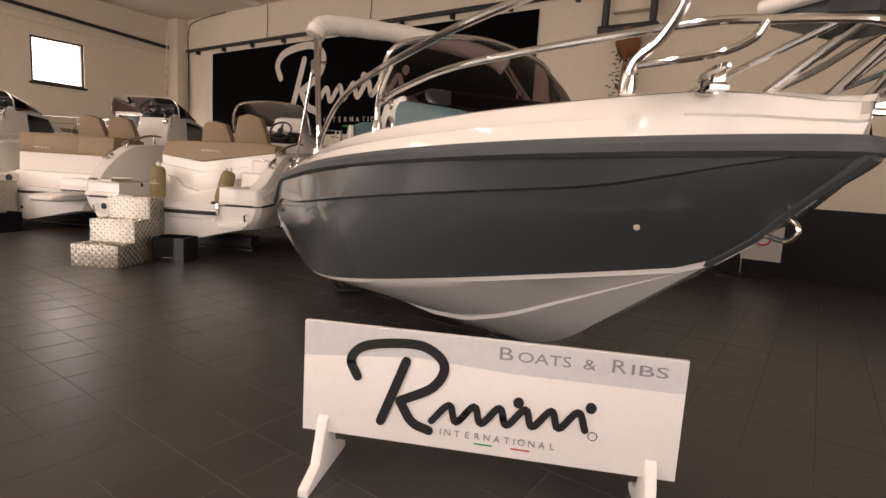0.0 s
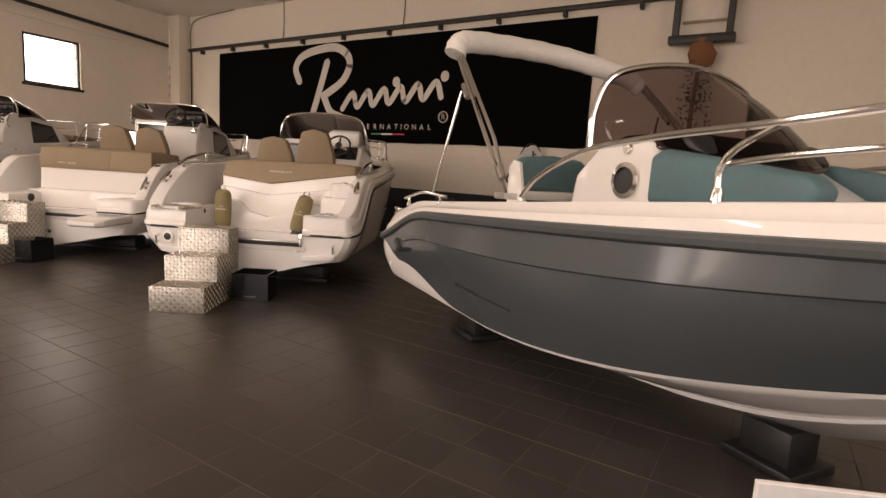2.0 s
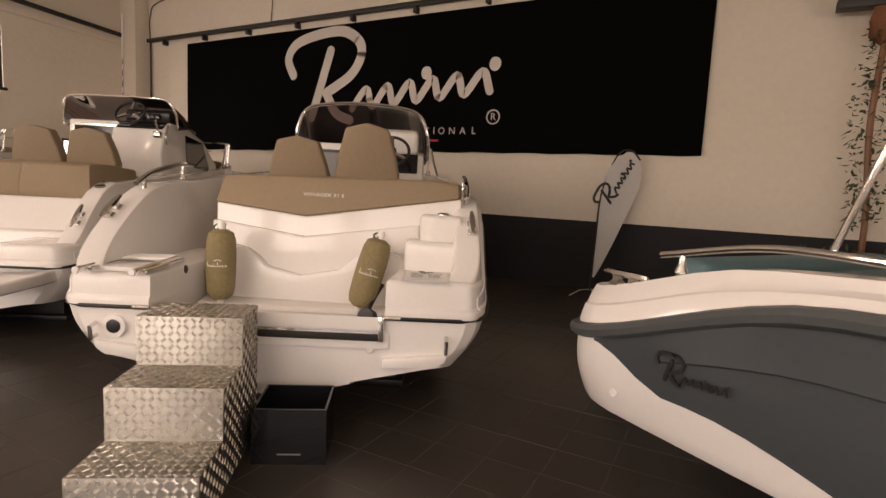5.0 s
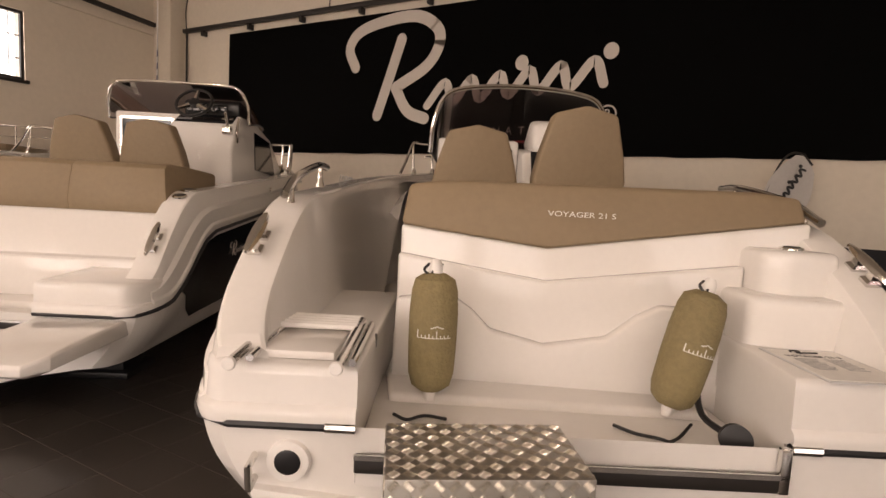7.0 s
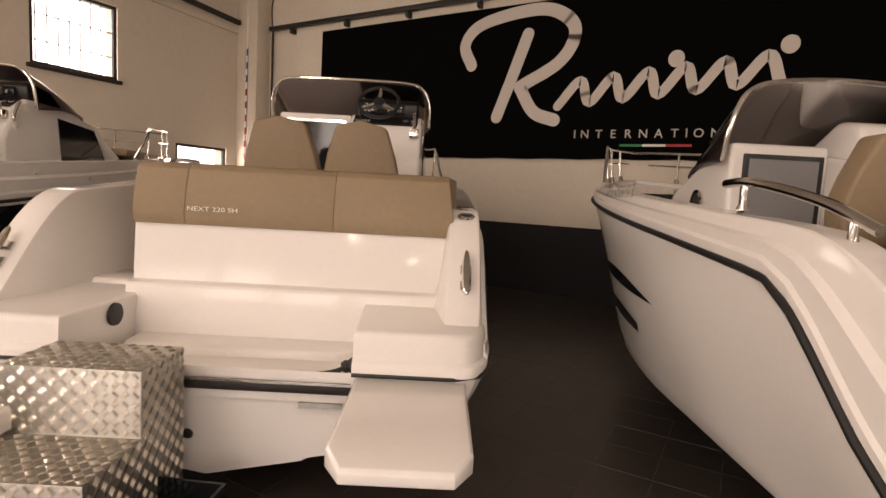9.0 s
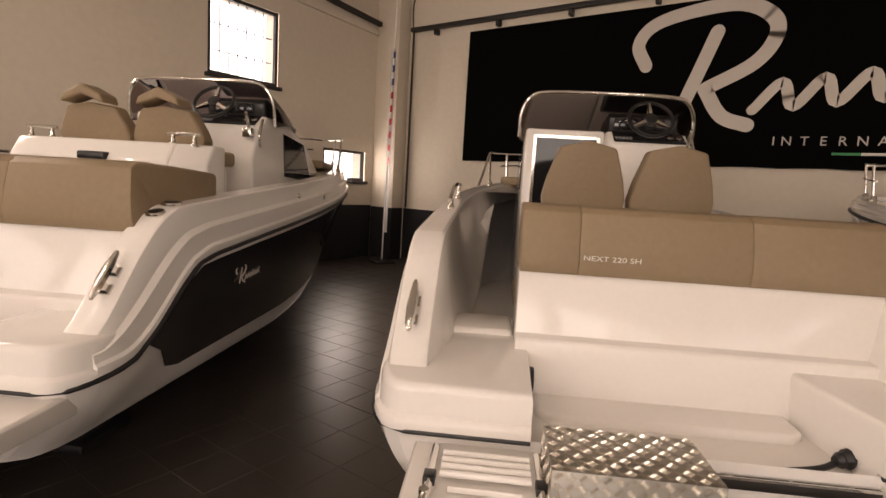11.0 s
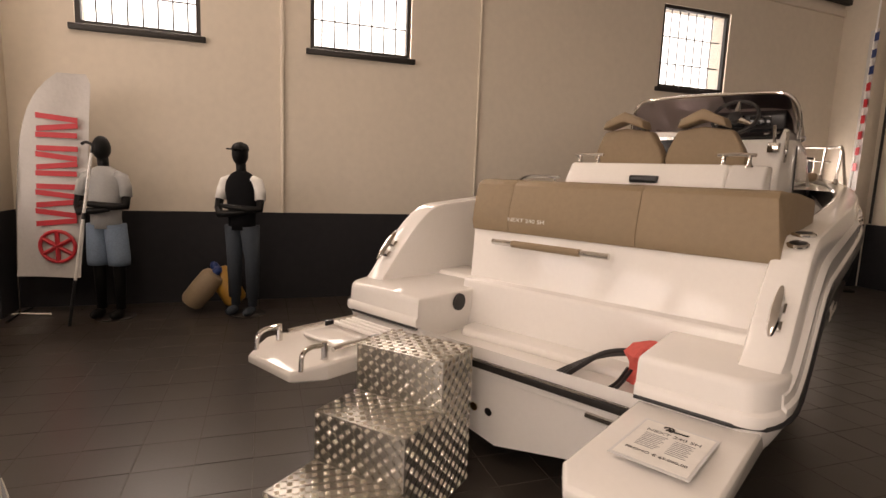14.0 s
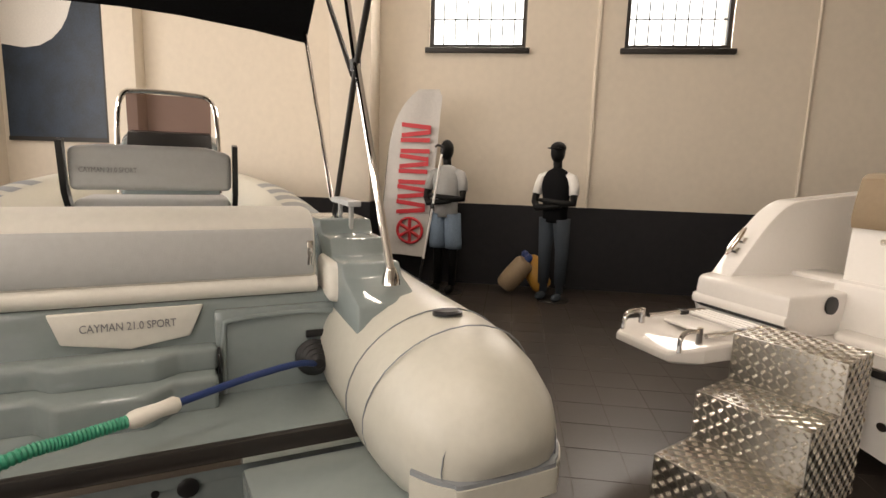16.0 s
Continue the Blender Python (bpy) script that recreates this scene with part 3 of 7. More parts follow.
def helm_seat(boat, x, y, z0, z1, wide, mat, deep=0.13, crown=0.0, headrest=False):
    """A bucket seat seen from behind: six-sided padded back, cushion and pedestal."""
    h = z1 - z0
    half = [(0.36, 0.0), (0.46, 0.10), (0.5, 0.36), (0.45, 0.58), (0.33, 0.93)]
    outline = [(wide * a, z0 + h * b) for a, b in half] + [(0, z1 + crown)] + [(-wide * a, z0 + h * b) for a, b in half[::-1]]
    back = Geo().prism(outline, 0, deep, "y")
    back.v = [(px, py - 0.16 * (pz - z0) - (0.03 * (1 - abs(px) / wide * 2) if py < 0.01 else -0.03 * abs(px)), pz) for px, py, pz in back.v]
    seat = thing_part(boat, "helm_seat")
    part("backrest", back.moved(pose(x, y, 0)), mat, seat, bevel=0.02, segments=3)
    part("seat_cushion", Geo().box(x - wide * 0.48, x + wide * 0.48, y + 0.05, y + 0.5, z0 - 0.05, z0 + 0.07), mat, seat, bevel=0.03, segments=3)
    part("pedestal", Geo().box(x - wide * 0.4, x + wide * 0.4, y + 0.1, y + 0.45, 0.5, z0 - 0.05), GEL, seat, bevel=0.02)
    if headrest:
        roof = [(-0.17, z1 - 0.015), (-0.15, z1 + 0.05), (0, z1 + 0.125), (0.15, z1 + 0.05), (0.17, z1 - 0.015), (0, z1 + 0.045)]
        hr = Geo().prism(roof, -0.14, 0.05, "y")
        part("headrest", hr.moved(pose(x, y - 0.02, 0)), mat, seat, bevel=0.016, segments=3)


def thing_part(boat, name):
    """An empty joint that carries the pieces of one part of a boat."""
    ob = new(name)
    ob.empty_display_size = 0.05
    ob.parent = boat
    return ob


def windscreen(boat, hoop, base, glass, r=0.017):
    """Glass between a steel hoop and a base line, both lists of as many points, with the hoop as a bar."""
    a, b = smooth_line(hoop, 5), smooth_line(base, 5)
    rows = []
    for p, q in zip(a, b):
        rows.append([p.lerp(q, k / 4) + Vector((0, 0.03 * math.sin(math.pi * k / 4), 0.02 * math.sin(math.pi * k / 4))) for k in range(5)])
    ws = part("windscreen", Geo().loft(rows), glass, boat, "smoked curved windscreen")
    part("hoop", Geo().tube(a, r, 10), CHROME, ws, "polished steel windscreen hoop")
    part("sill_trim", Geo().tube(b, r * 0.5, 8), BLACKP, ws)


def steering_wheel(boat, x, y, z, r=0.17, tilt=35):
    m = pose(x, y, z, 90 - tilt, 0, 0)
    wheel = part("steering_wheel", Geo().tube([m @ Vector((r * math.cos(a), r * math.sin(a), 0)) for a in (2 * math.pi * k / 28 for k in range(28))], 0.015, 8, True), BLACKP, boat, "black steering wheel with steel spokes")
    g = Geo()
    for a in (90, 210, 330):
        c, s = math.cos(radians(a)), math.sin(radians(a))
        g.tube([m @ Vector((0.03 * c, 0.03 * s, -0.01)), m @ Vector((r * c, r * s, 0))], [0.028, 0.012], 6)
    part("spokes", g, CHROME, wheel)
    part("hub", Geo().lathe([(0.0, -0.03), (0.05, -0.03), (0.05, 0.015), (0.035, 0.022), (0.0, 0.022)], (x, y, z), 16, m.to_3x3().to_4x4()), BLACKP, wheel)


def bow_rail(boat, ln, y0, height, posts, r=0.014, out=0.06, gap=0.25, top=None):
    """A pulpit rail on each side of the bow with its posts."""
    for s in (1, -1):
        pts = []
        n = 10
        for i in range(n + 1):
            y = y0 + (ln.length - gap - y0) * i / n
            lift = height * ease(0, 0.22, i / n)
            pts.append((s * max(0.12, ln.beam(y) - out - 0.03), y, ln.sheer(y) + 0.01 + lift))
        ob = part("bow_rail", Geo().tube(smooth_line(pts, 3), r, 8), CHROME, boat, "polished steel bow rail")
        low = [(p[0], p[1], p[2] - height * 0.45) for p in pts[4:]]
        part("lower_rail", Geo().tube(smooth_line(low, 3), r * 0.8, 8), CHROME, ob)
        for k in posts:
            q = pts[k]
            part("post", Geo().tube([(q[0] - s * 0.02, q[1] - 0.03, ln.sheer(q[1])), q], r * 0.9, 8).lathe([(0.03, 0), (0.022, 0.04), (0.015, 0.05)], (q[0] - s * 0.02, q[1] - 0.03, ln.sheer(q[1])), 10), CHROME, ob)
    tip = [pts[-1], (0.0, pts[-1][1] + 0.12, pts[-1][2]), mirror(pts[-1])]
    part("bow_rail", Geo().tube(smooth_line(tip), r, 8), CHROME, boat, "polished steel bow rail")


def port_light(boat, m, r):
    ob = part("port_light", Geo().lathe([(r, 0), (r * 1.35, 0.004), (r * 1.35, 0.016), (r * 1.0, 0.022), (r, 0.004)], (0, 0, 0), 24).moved(m), CHROME, boat, "round port light in a steel ring")
    part("port_glass", Geo().lathe([(0.0, 0.0), (r, 0.0), (r, 0.008), (0, 0.008)], (0, 0, 0), 24).moved(m), BLACKP, ob)


def disc(boat, name, m, r, h, mat, label=""):
    return part(name, Geo().lathe([(0, 0), (r, 0), (r, h * 0.6), (r * 0.85, h), (0, h)], (0, 0, 0), 18).moved(m), mat, boat, label)


def cockpit(boat, ln, y0, y1, floor, mat=None):
    rows = []
    for i in range(12):
        y = y0 + (y1 - y0) * i / 11
        t = (floor - ln.chine(y)[1]) / (ln.rub(y) - ln.chine(y)[1])
        b = min(ln.beam(y) - 0.1, ln.topside(y, min(1, max(0, t)))[0] - 0.04)
        rows.append([(-b, y, floor), (b, y, floor)])
    part("cockpit_floor", Geo().loft(rows), mat or GEL, boat)


def cradle(m, wide, high):
    c = thing("boat_cradle", "black padded support block under a hull", "stand", m)
    part("block", Geo().box(-wide / 2, wide / 2, -0.14, 0.14, 0, high), RUBBER, c, bevel=0.02)
    part("foot", Geo().box(-wide / 2 - 0.06, wide / 2 + 0.06, -0.2, 0.2, 0, 0.05), RUBBER, c, bevel=0.01)
    return c


def stern_rise(y, low, high):
    """Height of a coaming that climbs in a steep curve from the stern corner block."""
    t = min(1, max(0, (y - 0.18) / 0.62))
    return low + (high - low) * math.sin(math.pi / 2 * t) ** 1.15 + 0.50 * max(0, y / 6.8) ** 0.9


def next_rub(y):
    return 0.69 + 0.33 * ease(0.28, 0.95, y) + 0.54 * (max(0, y) / 6.8) ** 0.95


def next_sheer(y):
    return stern_rise(y, 0.845, 1.31)


def coaming(boat, ln, y0, y1, wide, floor, mat):
    """Deck moulding with a proud lower lip, a shoulder crease, a flat top and an upright inner wall."""
    for s in (1, -1):
        rows = []
        for y in sorted({*ln.stations(y0, y1, 40), *[y0 + 0.05 * k for k in range(14)]}):
            b, zr, zg = ln.beam(y), ln.rub(y), ln.sheer(y)
            w = min(wide, b * 0.7)
            h = zg - zr
            zi = floor + (zg - 0.1 - floor) * ease(0.15, 0.4, ln.u(y))
            rows.append([(s * max(0.005, q), y, z) for q, z in (
                (b - 0.004, zr), (b + 0.004, zr + 0.02), (b + 0.004, zr + 0.05), (b - 0.008, zr + 0.065), (b - 0.010, zr + 0.065 + 0.40 * (h - 0.065)),
                (b - 0.034, zr + 0.065 + 0.50 * (h - 0.065)), (b - 0.046, zg - 0.018), (b - 0.05, zg - 0.006), (b - 0.06, zg),
                (b - 0.062 - w, zg), (b - 0.078 - w, zg - 0.008), (b - 0.086 - w, zg - 0.03), (b - 0.12 - w, zg - 0.3 + 0.5 * max(0, zi - zg + 0.3)), (b - 0.20 - w, zi))])
        g = Geo().loft(rows)
        g.f.append(tuple(range(len(rows[0]))))
        part("gunwale", g, mat, boat, sharp=24)


def stern_block(boat, ln, s, xi, yb, zr, zt, xf=None):
    """A stern corner block: proud lip at the foot, upright sides and a broadly rounded shoulder."""
    xf = xi if xf is None else xf
    ys = (0.0, 0.006, 0.02, 0.045, 0.08, 0.13, 0.2, 0.3, 0.42, yb)

    def edge(y, z, out):
        """Half width of the block: the beam at the stern, the inside of the topside where the strake climbs past it."""
        c, r = ln.chine(y)[1], ln.rub(y)
        return ln.beam(y) - 0.014 + out if r < z + 0.02 else min(ln.beam(y) - 0.014, ln.topside(y, max(0, (z - c) / (r - c)))[0] - 0.03)

    def ring(out, inner, z):
        outer = [(s * edge(y, z, out), y - out * (1 if y < 0.2 else 0), z) for y in ys]
        return [(s * (xf + inner), yb, z), (s * (xi + inner), -out, z)] + outer
    rings = [ring(*r) for r in ((0.014, 0, zr + 0.004), (0.018, 0, zr + 0.03), (0.014, 0, zr + 0.05), (0.0, 0, zr + 0.062), (-0.004, 0, zt - 0.034), (-0.008, 0.002, zt - 0.016), (-0.016, 0.007, zt - 0.005), (-0.03, 0.014, zt))]
    return part("stern_corner", Geo().loft(rings, True, True), GEL, boat, sharp=40)


def saloon_boat(name, label, m, length, half, words, cush, seats, screen, bars, well, lift=0.0):
    """A white day boat with a tan aft sofa, helm console, smoked screen and black topsides."""
    boat = thing(name, label, "boat", m, "white day boats with their sterns in a row")

    def rub(y):
        return next_rub(y) + lift

    def sheer(y):
        return next_sheer(y) + lift
    ln = Lines(length, half, length * 0.30, 2.2, rub, sheer, 0.14, 0.40 + lift, 0.13, 0.28, 0.85)
    wl, wr = well
    hull_shell(boat, ln, GEL, 0.1)
    xl, xr, zb, zt, yc = cush
    zdeck = 0.615 + lift * 0.6
    for s in (1, -1):
        side_panel(boat, ln, s, 0.45, length - 0.12, lambda y: 0.94 - 0.79 * ease(0.44, 0.85, y) ** 0.7, lambda y: 0.955, NAVY, "glossy black topside")
        emblem("emblem", pose(s * (ln.topside(1.45, 0.72)[0] + 0.012), 1.3 if s > 0 else 1.62, ln.topside(1.45, 0.72)[2] - 0.08, 0, 0, 90 * s), 0.32, SILVER, boat, 0.04)
    rubbing_strake(boat, ln, RUBBER, 0.013, wl, wr, "black rubber rubbing strake", False)
    coaming(boat, ln, 0.14, length - 0.02, 0.125, 0.55, GEL)
    foredeck(boat, ln, length * 0.56, GEL, 0.03)
    cockpit(boat, ln, 0.1, length * 0.6, 0.56)
    stern_block(boat, ln, 1, wr, yc + 0.14, 0.69 + lift, 0.872 + lift, wr - 0.05)
    stern_block(boat, ln, -1, -wl, yc + 0.5, 0.69 + lift, 0.872 + lift, -wl - 0.03)
    part("inner_corner", Geo().prism([(wr + 0.004, 0.03), (half - 0.36, 0.03), (half - 0.36, yc + 0.1), (wr - 0.04, yc + 0.1)], 0.54, 0.76 + lift), GEL, boat)
    part("inner_corner", Geo().prism([(-half + 0.36, 0.03), (wl - 0.004, 0.03), (wl + 0.02, yc + 0.45), (-half + 0.36, yc + 0.45)], 0.54, 0.76 + lift), GEL, boat)
    part("walkway_step", Geo().box(-half + 0.2, xl, yc + 0.14, yc + 0.48, 0.80 + lift, 0.90 + lift), GEL, boat, bevel=0.03, segments=3)
    part("swim_deck", Geo().box(wl, wr, 0.0, yc + 0.1, zdeck - 0.08, zdeck), GEL, boat, bevel=0.012)
    # low moulded step along the foot of the bulkhead
    part("deck_step", Geo().prism([(wl + 0.01, yc + 0.08), (wl + 0.05, 0.36), (wl + 0.10, 0.3), (wr - 0.12, 0.32), (wr - 0.05, 0.38), (wr - 0.04, yc + 0.08)], zdeck - 0.02, zdeck + 0.04), GEL, boat, bevel=0.025, segments=4)
    part("deck_trim", Geo().box(wl, wr, -0.02, 0.0, zdeck - 0.035, zdeck + 0.012), DARKSTEEL, boat, "dark steel edge trim", bevel=0.005)
    part("trim_strip", Geo().box(wl, wr, -0.023, -0.0185, zdeck + 0.004, zdeck + 0.014), CHROME, boat)
    for k in range(6):
        disc(boat, "screw", pose(wl + (wr - wl) * (k + 0.5) / 6, -0.012, zdeck + 0.012), 0.007, 0.003, CHROME)
    zl = 0.925 + lift
    side = [(yc - 0.095, zdeck - 0.02), (yc - 0.062, zl - 0.014), (yc - 0.052, zl), (yc + 0.008, zl + 0.008), (yc + 0.03, zb + 0.01), (yc + 0.32, zb + 0.01), (yc + 0.32, zdeck - 0.02)]
    part("bulkhead", Geo().prism(side, xl, xr, "x"), GEL, boat, "white moulded bulkhead with a ledge", bevel=0.006, segments=2)
    # sofa seen from behind: padded roll in three joined pads, and the end that turns forward
    for i in range(3):
        a, b = xl + (xr - xl) * (0.0, 0.16, 0.62)[i], xl + (xr - xl) * (0.16, 0.62, 1.0)[i]
        side = [(yc + 0.012, zb), (yc - 0.002, zb + 0.06), (yc + 0.015, zb + 0.17), (yc + 0.05, zt - 0.035), (yc + 0.085, zt - 0.01), (yc + 0.15, zt), (yc + 0.31, zt - 0.01), (yc + 0.35, zt - 0.1), (yc + 0.35, zb)]
        g = Geo().prism(side, a + 0.0006, b - 0.0006, "x")
        if i == 2:
            g.v = [(x - (0.05 * (z - zb) / (zt - zb) if x > xr - 0.01 else 0), y, z) for x, y, z in g.v]
        part("sofa_back", g, TAN, boat, "tan upholstered sofa back", bevel=0.004, segments=2, sharp=50)
    g = Geo().prism([(xr - 0.26, yc + 0.28), (xr - 0.045, yc + 0.06), (xr + 0.0, yc + 0.3), (xr + 0.015, yc + 0.74), (xr - 0.17, yc + 0.76)], zb + 0.06, zt)
    g.v = [(x, y, z - (0.04 if z > zt - 0.01 and y > yc + 0.5 else 0)) for x, y, z in g.v]
    part("sofa_end", g, TAN, boat, "tan padded sofa end", bevel=0.028, segments=3)
    part("sofa_seat", Geo().box(xl, xr - 0.1, yc + 0.3, yc + 0.8, 0.9, 1.02), TAN, boat, bevel=0.03)
    part("sofa_base", Geo().box(xl + 0.02, xr - 0.12, yc + 0.28, yc + 0.76, 0.57, 0.9), GEL, boat)
    text_part("lettering", words, on_face(xl + 0.42, yc - 0.008, zb + 0.085, 0, 2), 0.034, CREAM, boat, 0.001, 0.26)
    for s in (1, -1):
        cleat(boat, pose(s * (half - 0.118), 0.36, sheer(0.36), 0, 0, 90) @ pose(0, 0, 0.0, 0, -48, 0))
    disc(boat, "cup_holder", pose(half - 0.118, 0.80, sheer(0.80), 6, 0, 0), 0.052, 0.014, CHROME, "steel ringed cup holder")
    disc(boat, "cup_holder", pose(half - 0.118, 0.67, sheer(0.67), 15, 0, 0), 0.046, 0.014, CHROME, "steel ringed cup holder")
    for y in (0.80, 0.67):
        disc(boat, "cup_well", pose(half - 0.118, y, sheer(y) + 0.012, 6 if y > 0.7 else 15, 0, 0), 0.036, 0.004, BLACKP)
    inl = disc(boat, "side_inlet", pose(wl + 0.012, 0.36, 0.80 + lift, 0, 90, 0), 0.045, 0.012, BLACKP, "round black shower inlet")
    part("inlet_ring", Geo().lathe([(0.044, 0), (0.056, 0), (0.054, 0.014), (0.044, 0.016)], (0, 0, 0), 20).moved(pose(wl + 0.012, 0.36, 0.80 + lift, 0, 90, 0)), RUBBER, inl)
    # helm
    for x, y, z0, z1, w, hr in seats:
        helm_seat(boat, x, y, z0, z1, w, TAN, headrest=hr)
    xs0, xs1, ys, zt2 = screen
    xm = xs0 + 0.49 * (xs1 - xs0)
    zd = zt2 - 0.27
    con = thing_part(boat, "helm_console")
    side = [(ys - 0.22, 0.57), (ys - 0.26, zd - 0.42), (ys - 0.17, zd - 0.20), (ys - 0.15, zd - 0.13), (ys + 0.02, zd - 0.02), (ys + 0.45, zd - 0.03), (ys + 1.0, zd - 0.16), (ys + 1.5, zd - 0.5), (ys + 1.5, 0.57)]
    part("console_body", Geo().prism(side, xm + 0.02, xs1 - 0.05, "x"), GEL, con, "white moulded helm console", bevel=0.028, segments=3)
    side = [(ys + 0.05, 0.57), (ys + 0.05, zd - 0.02), (ys + 0.45, zd - 0.03), (ys + 1.0, zd - 0.16), (ys + 1.5, zd - 0.5), (ys + 1.5, 0.57)]
    part("cabin_front", Geo().prism(side, xs0 + 0.05, xm + 0.018, "x"), GEL, con, "white cabin front beside the helm", bevel=0.028, segments=3)
    d0, d1 = xs0 + 0.14, xm - 0.05
    part("cabin_door", Geo().box(d0, d1, ys + 0.03, ys + 0.046, 0.72, zd - 0.1), SCREEN, con, "dark sliding cabin door")
    g = Geo().box(d0 - 0.025, d0, ys + 0.02, ys + 0.05, 0.7, zd - 0.08).box(d1, d1 + 0.025, ys + 0.02, ys + 0.05, 0.7, zd - 0.08).box(d0, d1, ys + 0.02, ys + 0.05, zd - 0.1, zd - 0.075).box(d0, d1, ys + 0.02, ys + 0.05, 0.69, 0.72)
    part("door_frame", g, CHROME, con, "bright metal door frame")
    slope = pose(0, ys - 0.065, zd - 0.073, 33, 0, 0)
    pan = part("dash_panel", Geo().box(xm + 0.06, xs1 - 0.09, -0.085, 0.085, 0.0, 0.008).moved(slope), SCREEN, con, "dark instrument panel", bevel=0.003)
    for i in range(5):
        part("switch", Geo().box(xm + 0.075 + i * 0.028, xm + 0.095 + i * 0.028, -0.05, -0.015, 0.008, 0.014).moved(slope), GREYINK, con)
    for x in (xs1 - 0.2, xs1 - 0.13):
        disc(con, "gauge", slope @ pose(x, 0.01, 0.008), 0.026, 0.006, CHROME, "round steel-rimmed gauge")
    hood = Geo().prism([(ys + 0.1, zd - 0.03), (ys + 0.08, zd + 0.11), (ys + 0.14, zd + 0.15), (ys + 0.4, zd + 0.1), (ys + 0.55, zd - 0.03)], xm + 0.05, xs1 - 0.1, "x")
    part("instrument_hood", hood, BLACKP, con, "black instrument hood", bevel=0.02, segments=3)
    part("display", Geo().box(xm + 0.09, xm + 0.30, ys + 0.058, ys + 0.075, zd + 0.0, zd + 0.105), SCREEN, con, "navigation display", bevel=0.004)
    part("display", Geo().box(xm + 0.34, xm + 0.5, ys + 0.058, ys + 0.075, zd + 0.01, zd + 0.095), SCREEN, con, "navigation display", bevel=0.004)
    steering_wheel(boat, xm + 0.30, ys - 0.25, zd + 0.055)
    part("throttle", Geo().box(xs1 - 0.15, xs1 - 0.07, ys - 0.25, ys - 0.17, zd - 0.23, zd - 0.15).tube([(xs1 - 0.11, ys - 0.2, zd - 0.16), (xs1 - 0.11, ys - 0.27, zd - 0.02)], 0.014, 8), CHROME, boat, "chrome throttle lever", bevel=0.006)
    for x in (xs1 - 0.045,):
        grab_rail(boat, [(x, ys - 0.12, zd - 0.3), (x + 0.01, ys - 0.16, zd - 0.2), (x, ys - 0.08, zd - 0.06)], [], 0.013)
    hoop = [(xs0 - 0.01, ys + 0.06, zd - 0.1), (xs0 + 0.0, ys + 0.03, zd + 0.1), (xs0 + 0.07, ys + 0.0, zt2 - 0.04), (xs0 + 0.22, ys - 0.01, zt2), ((xs0 + xs1) / 2, ys - 0.01, zt2 + 0.008), (xs1 - 0.22, ys - 0.01, zt2), (xs1 - 0.07, ys + 0.0, zt2 - 0.04), (xs1, ys + 0.03, zd + 0.1), (xs1 + 0.01, ys + 0.06, zd - 0.1)]
    base = [(xs0 - 0.01, ys + 0.08, zd - 0.1), (xs0 + 0.0, ys + 0.4, zd - 0.06), (xs0 + 0.06, ys + 0.75, zd - 0.07), (xs0 + 0.25, ys + 1.02, zd - 0.1), ((xs0 + xs1) / 2, ys + 1.15, zd - 0.14), (xs1 - 0.25, ys + 1.02, zd - 0.1), (xs1 - 0.06, ys + 0.75, zd - 0.07), (xs1, ys + 0.4, zd - 0.06), (xs1 + 0.01, ys + 0.08, zd - 0.1)]
    windscreen(boat, hoop, base, SMOKE)
    for s, xx in ((1, xs1), (-1, xs0)):
        part("side_window", Geo().prism([(ys + 0.45, zd - 0.55), (ys + 1.2, zd - 0.6), (ys + 0.95, zd - 0.2), (ys + 0.4, zd - 0.14)], xx - s * 0.052, xx - s * 0.04, "x"), NAVY, con, "black cabin side window")
    bow_rail(boat, ln, length * 0.6, 0.36, (2, 5, 8))
    for x, y0, y1 in bars:
        z = sheer(y0)
        grab_rail(boat, [(x, y0, z + 0.06), (x * 0.99, y0 + 0.25, z + 0.16), (x * 0.98, y1, z + 0.17)], [(x, y0 + 0.12, z + 0.1), (x * 0.98, y1 - 0.08, z + 0.165)])
    part("bow_cushion", Geo().prism([(-half * 0.6, length * 0.64), (half * 0.6, length * 0.64), (half * 0.35, length * 0.86), (-half * 0.35, length * 0.86)], sheer(length * 0.7), sheer(length * 0.7) + 0.09), TAN, boat, "tan bow sun pad", bevel=0.03)
    for s in (1, -1):
        yy = length * 0.66
        text_part("lettering", words, pose(s * (ln.beam(yy) - 0.008), yy, rub(yy) + 0.16, 90, 0, 90 * s) @ pose(0, 0, 0, -8, 0, 0), 0.075, GREYINK, boat, 0.001, 0.5)
        disc(boat, "side_fitting", pose(s * (ln.beam(2.3) - 0.012), 2.3, rub(2.3) + 0.2, 0, 90 * s, 0), 0.02, 0.012, CHROME)
        disc(boat, "side_fitting", pose(s * (ln.beam(3.0) - 0.012), 3.0, rub(3.0) + 0.12, 0, 90 * s, 0), 0.02, 0.012, CHROME)
    part("towing_eye", Geo().tube([(0.95, -0.02, 0.5), (0.95, -0.07, 0.5), (0.95, -0.07, 0.58), (0.95, -0.02, 0.58)], 0.012, 8), CHROME, boat)
    for x, mt in ((wl + 0.42, BRASS), (wl + 0.52, CHROME)):
        disc(boat, "drain_plug", pose(x, 0.055, 0.33, 95, 0, 0), 0.028, 0.02, mt, "round drain fitting")
    part("name_plate", Geo().box(wr - 0.22, wr - 0.04, -0.008, 0.012, zdeck - 0.1, zdeck - 0.08), CHROME, boat)
    return boat, ln


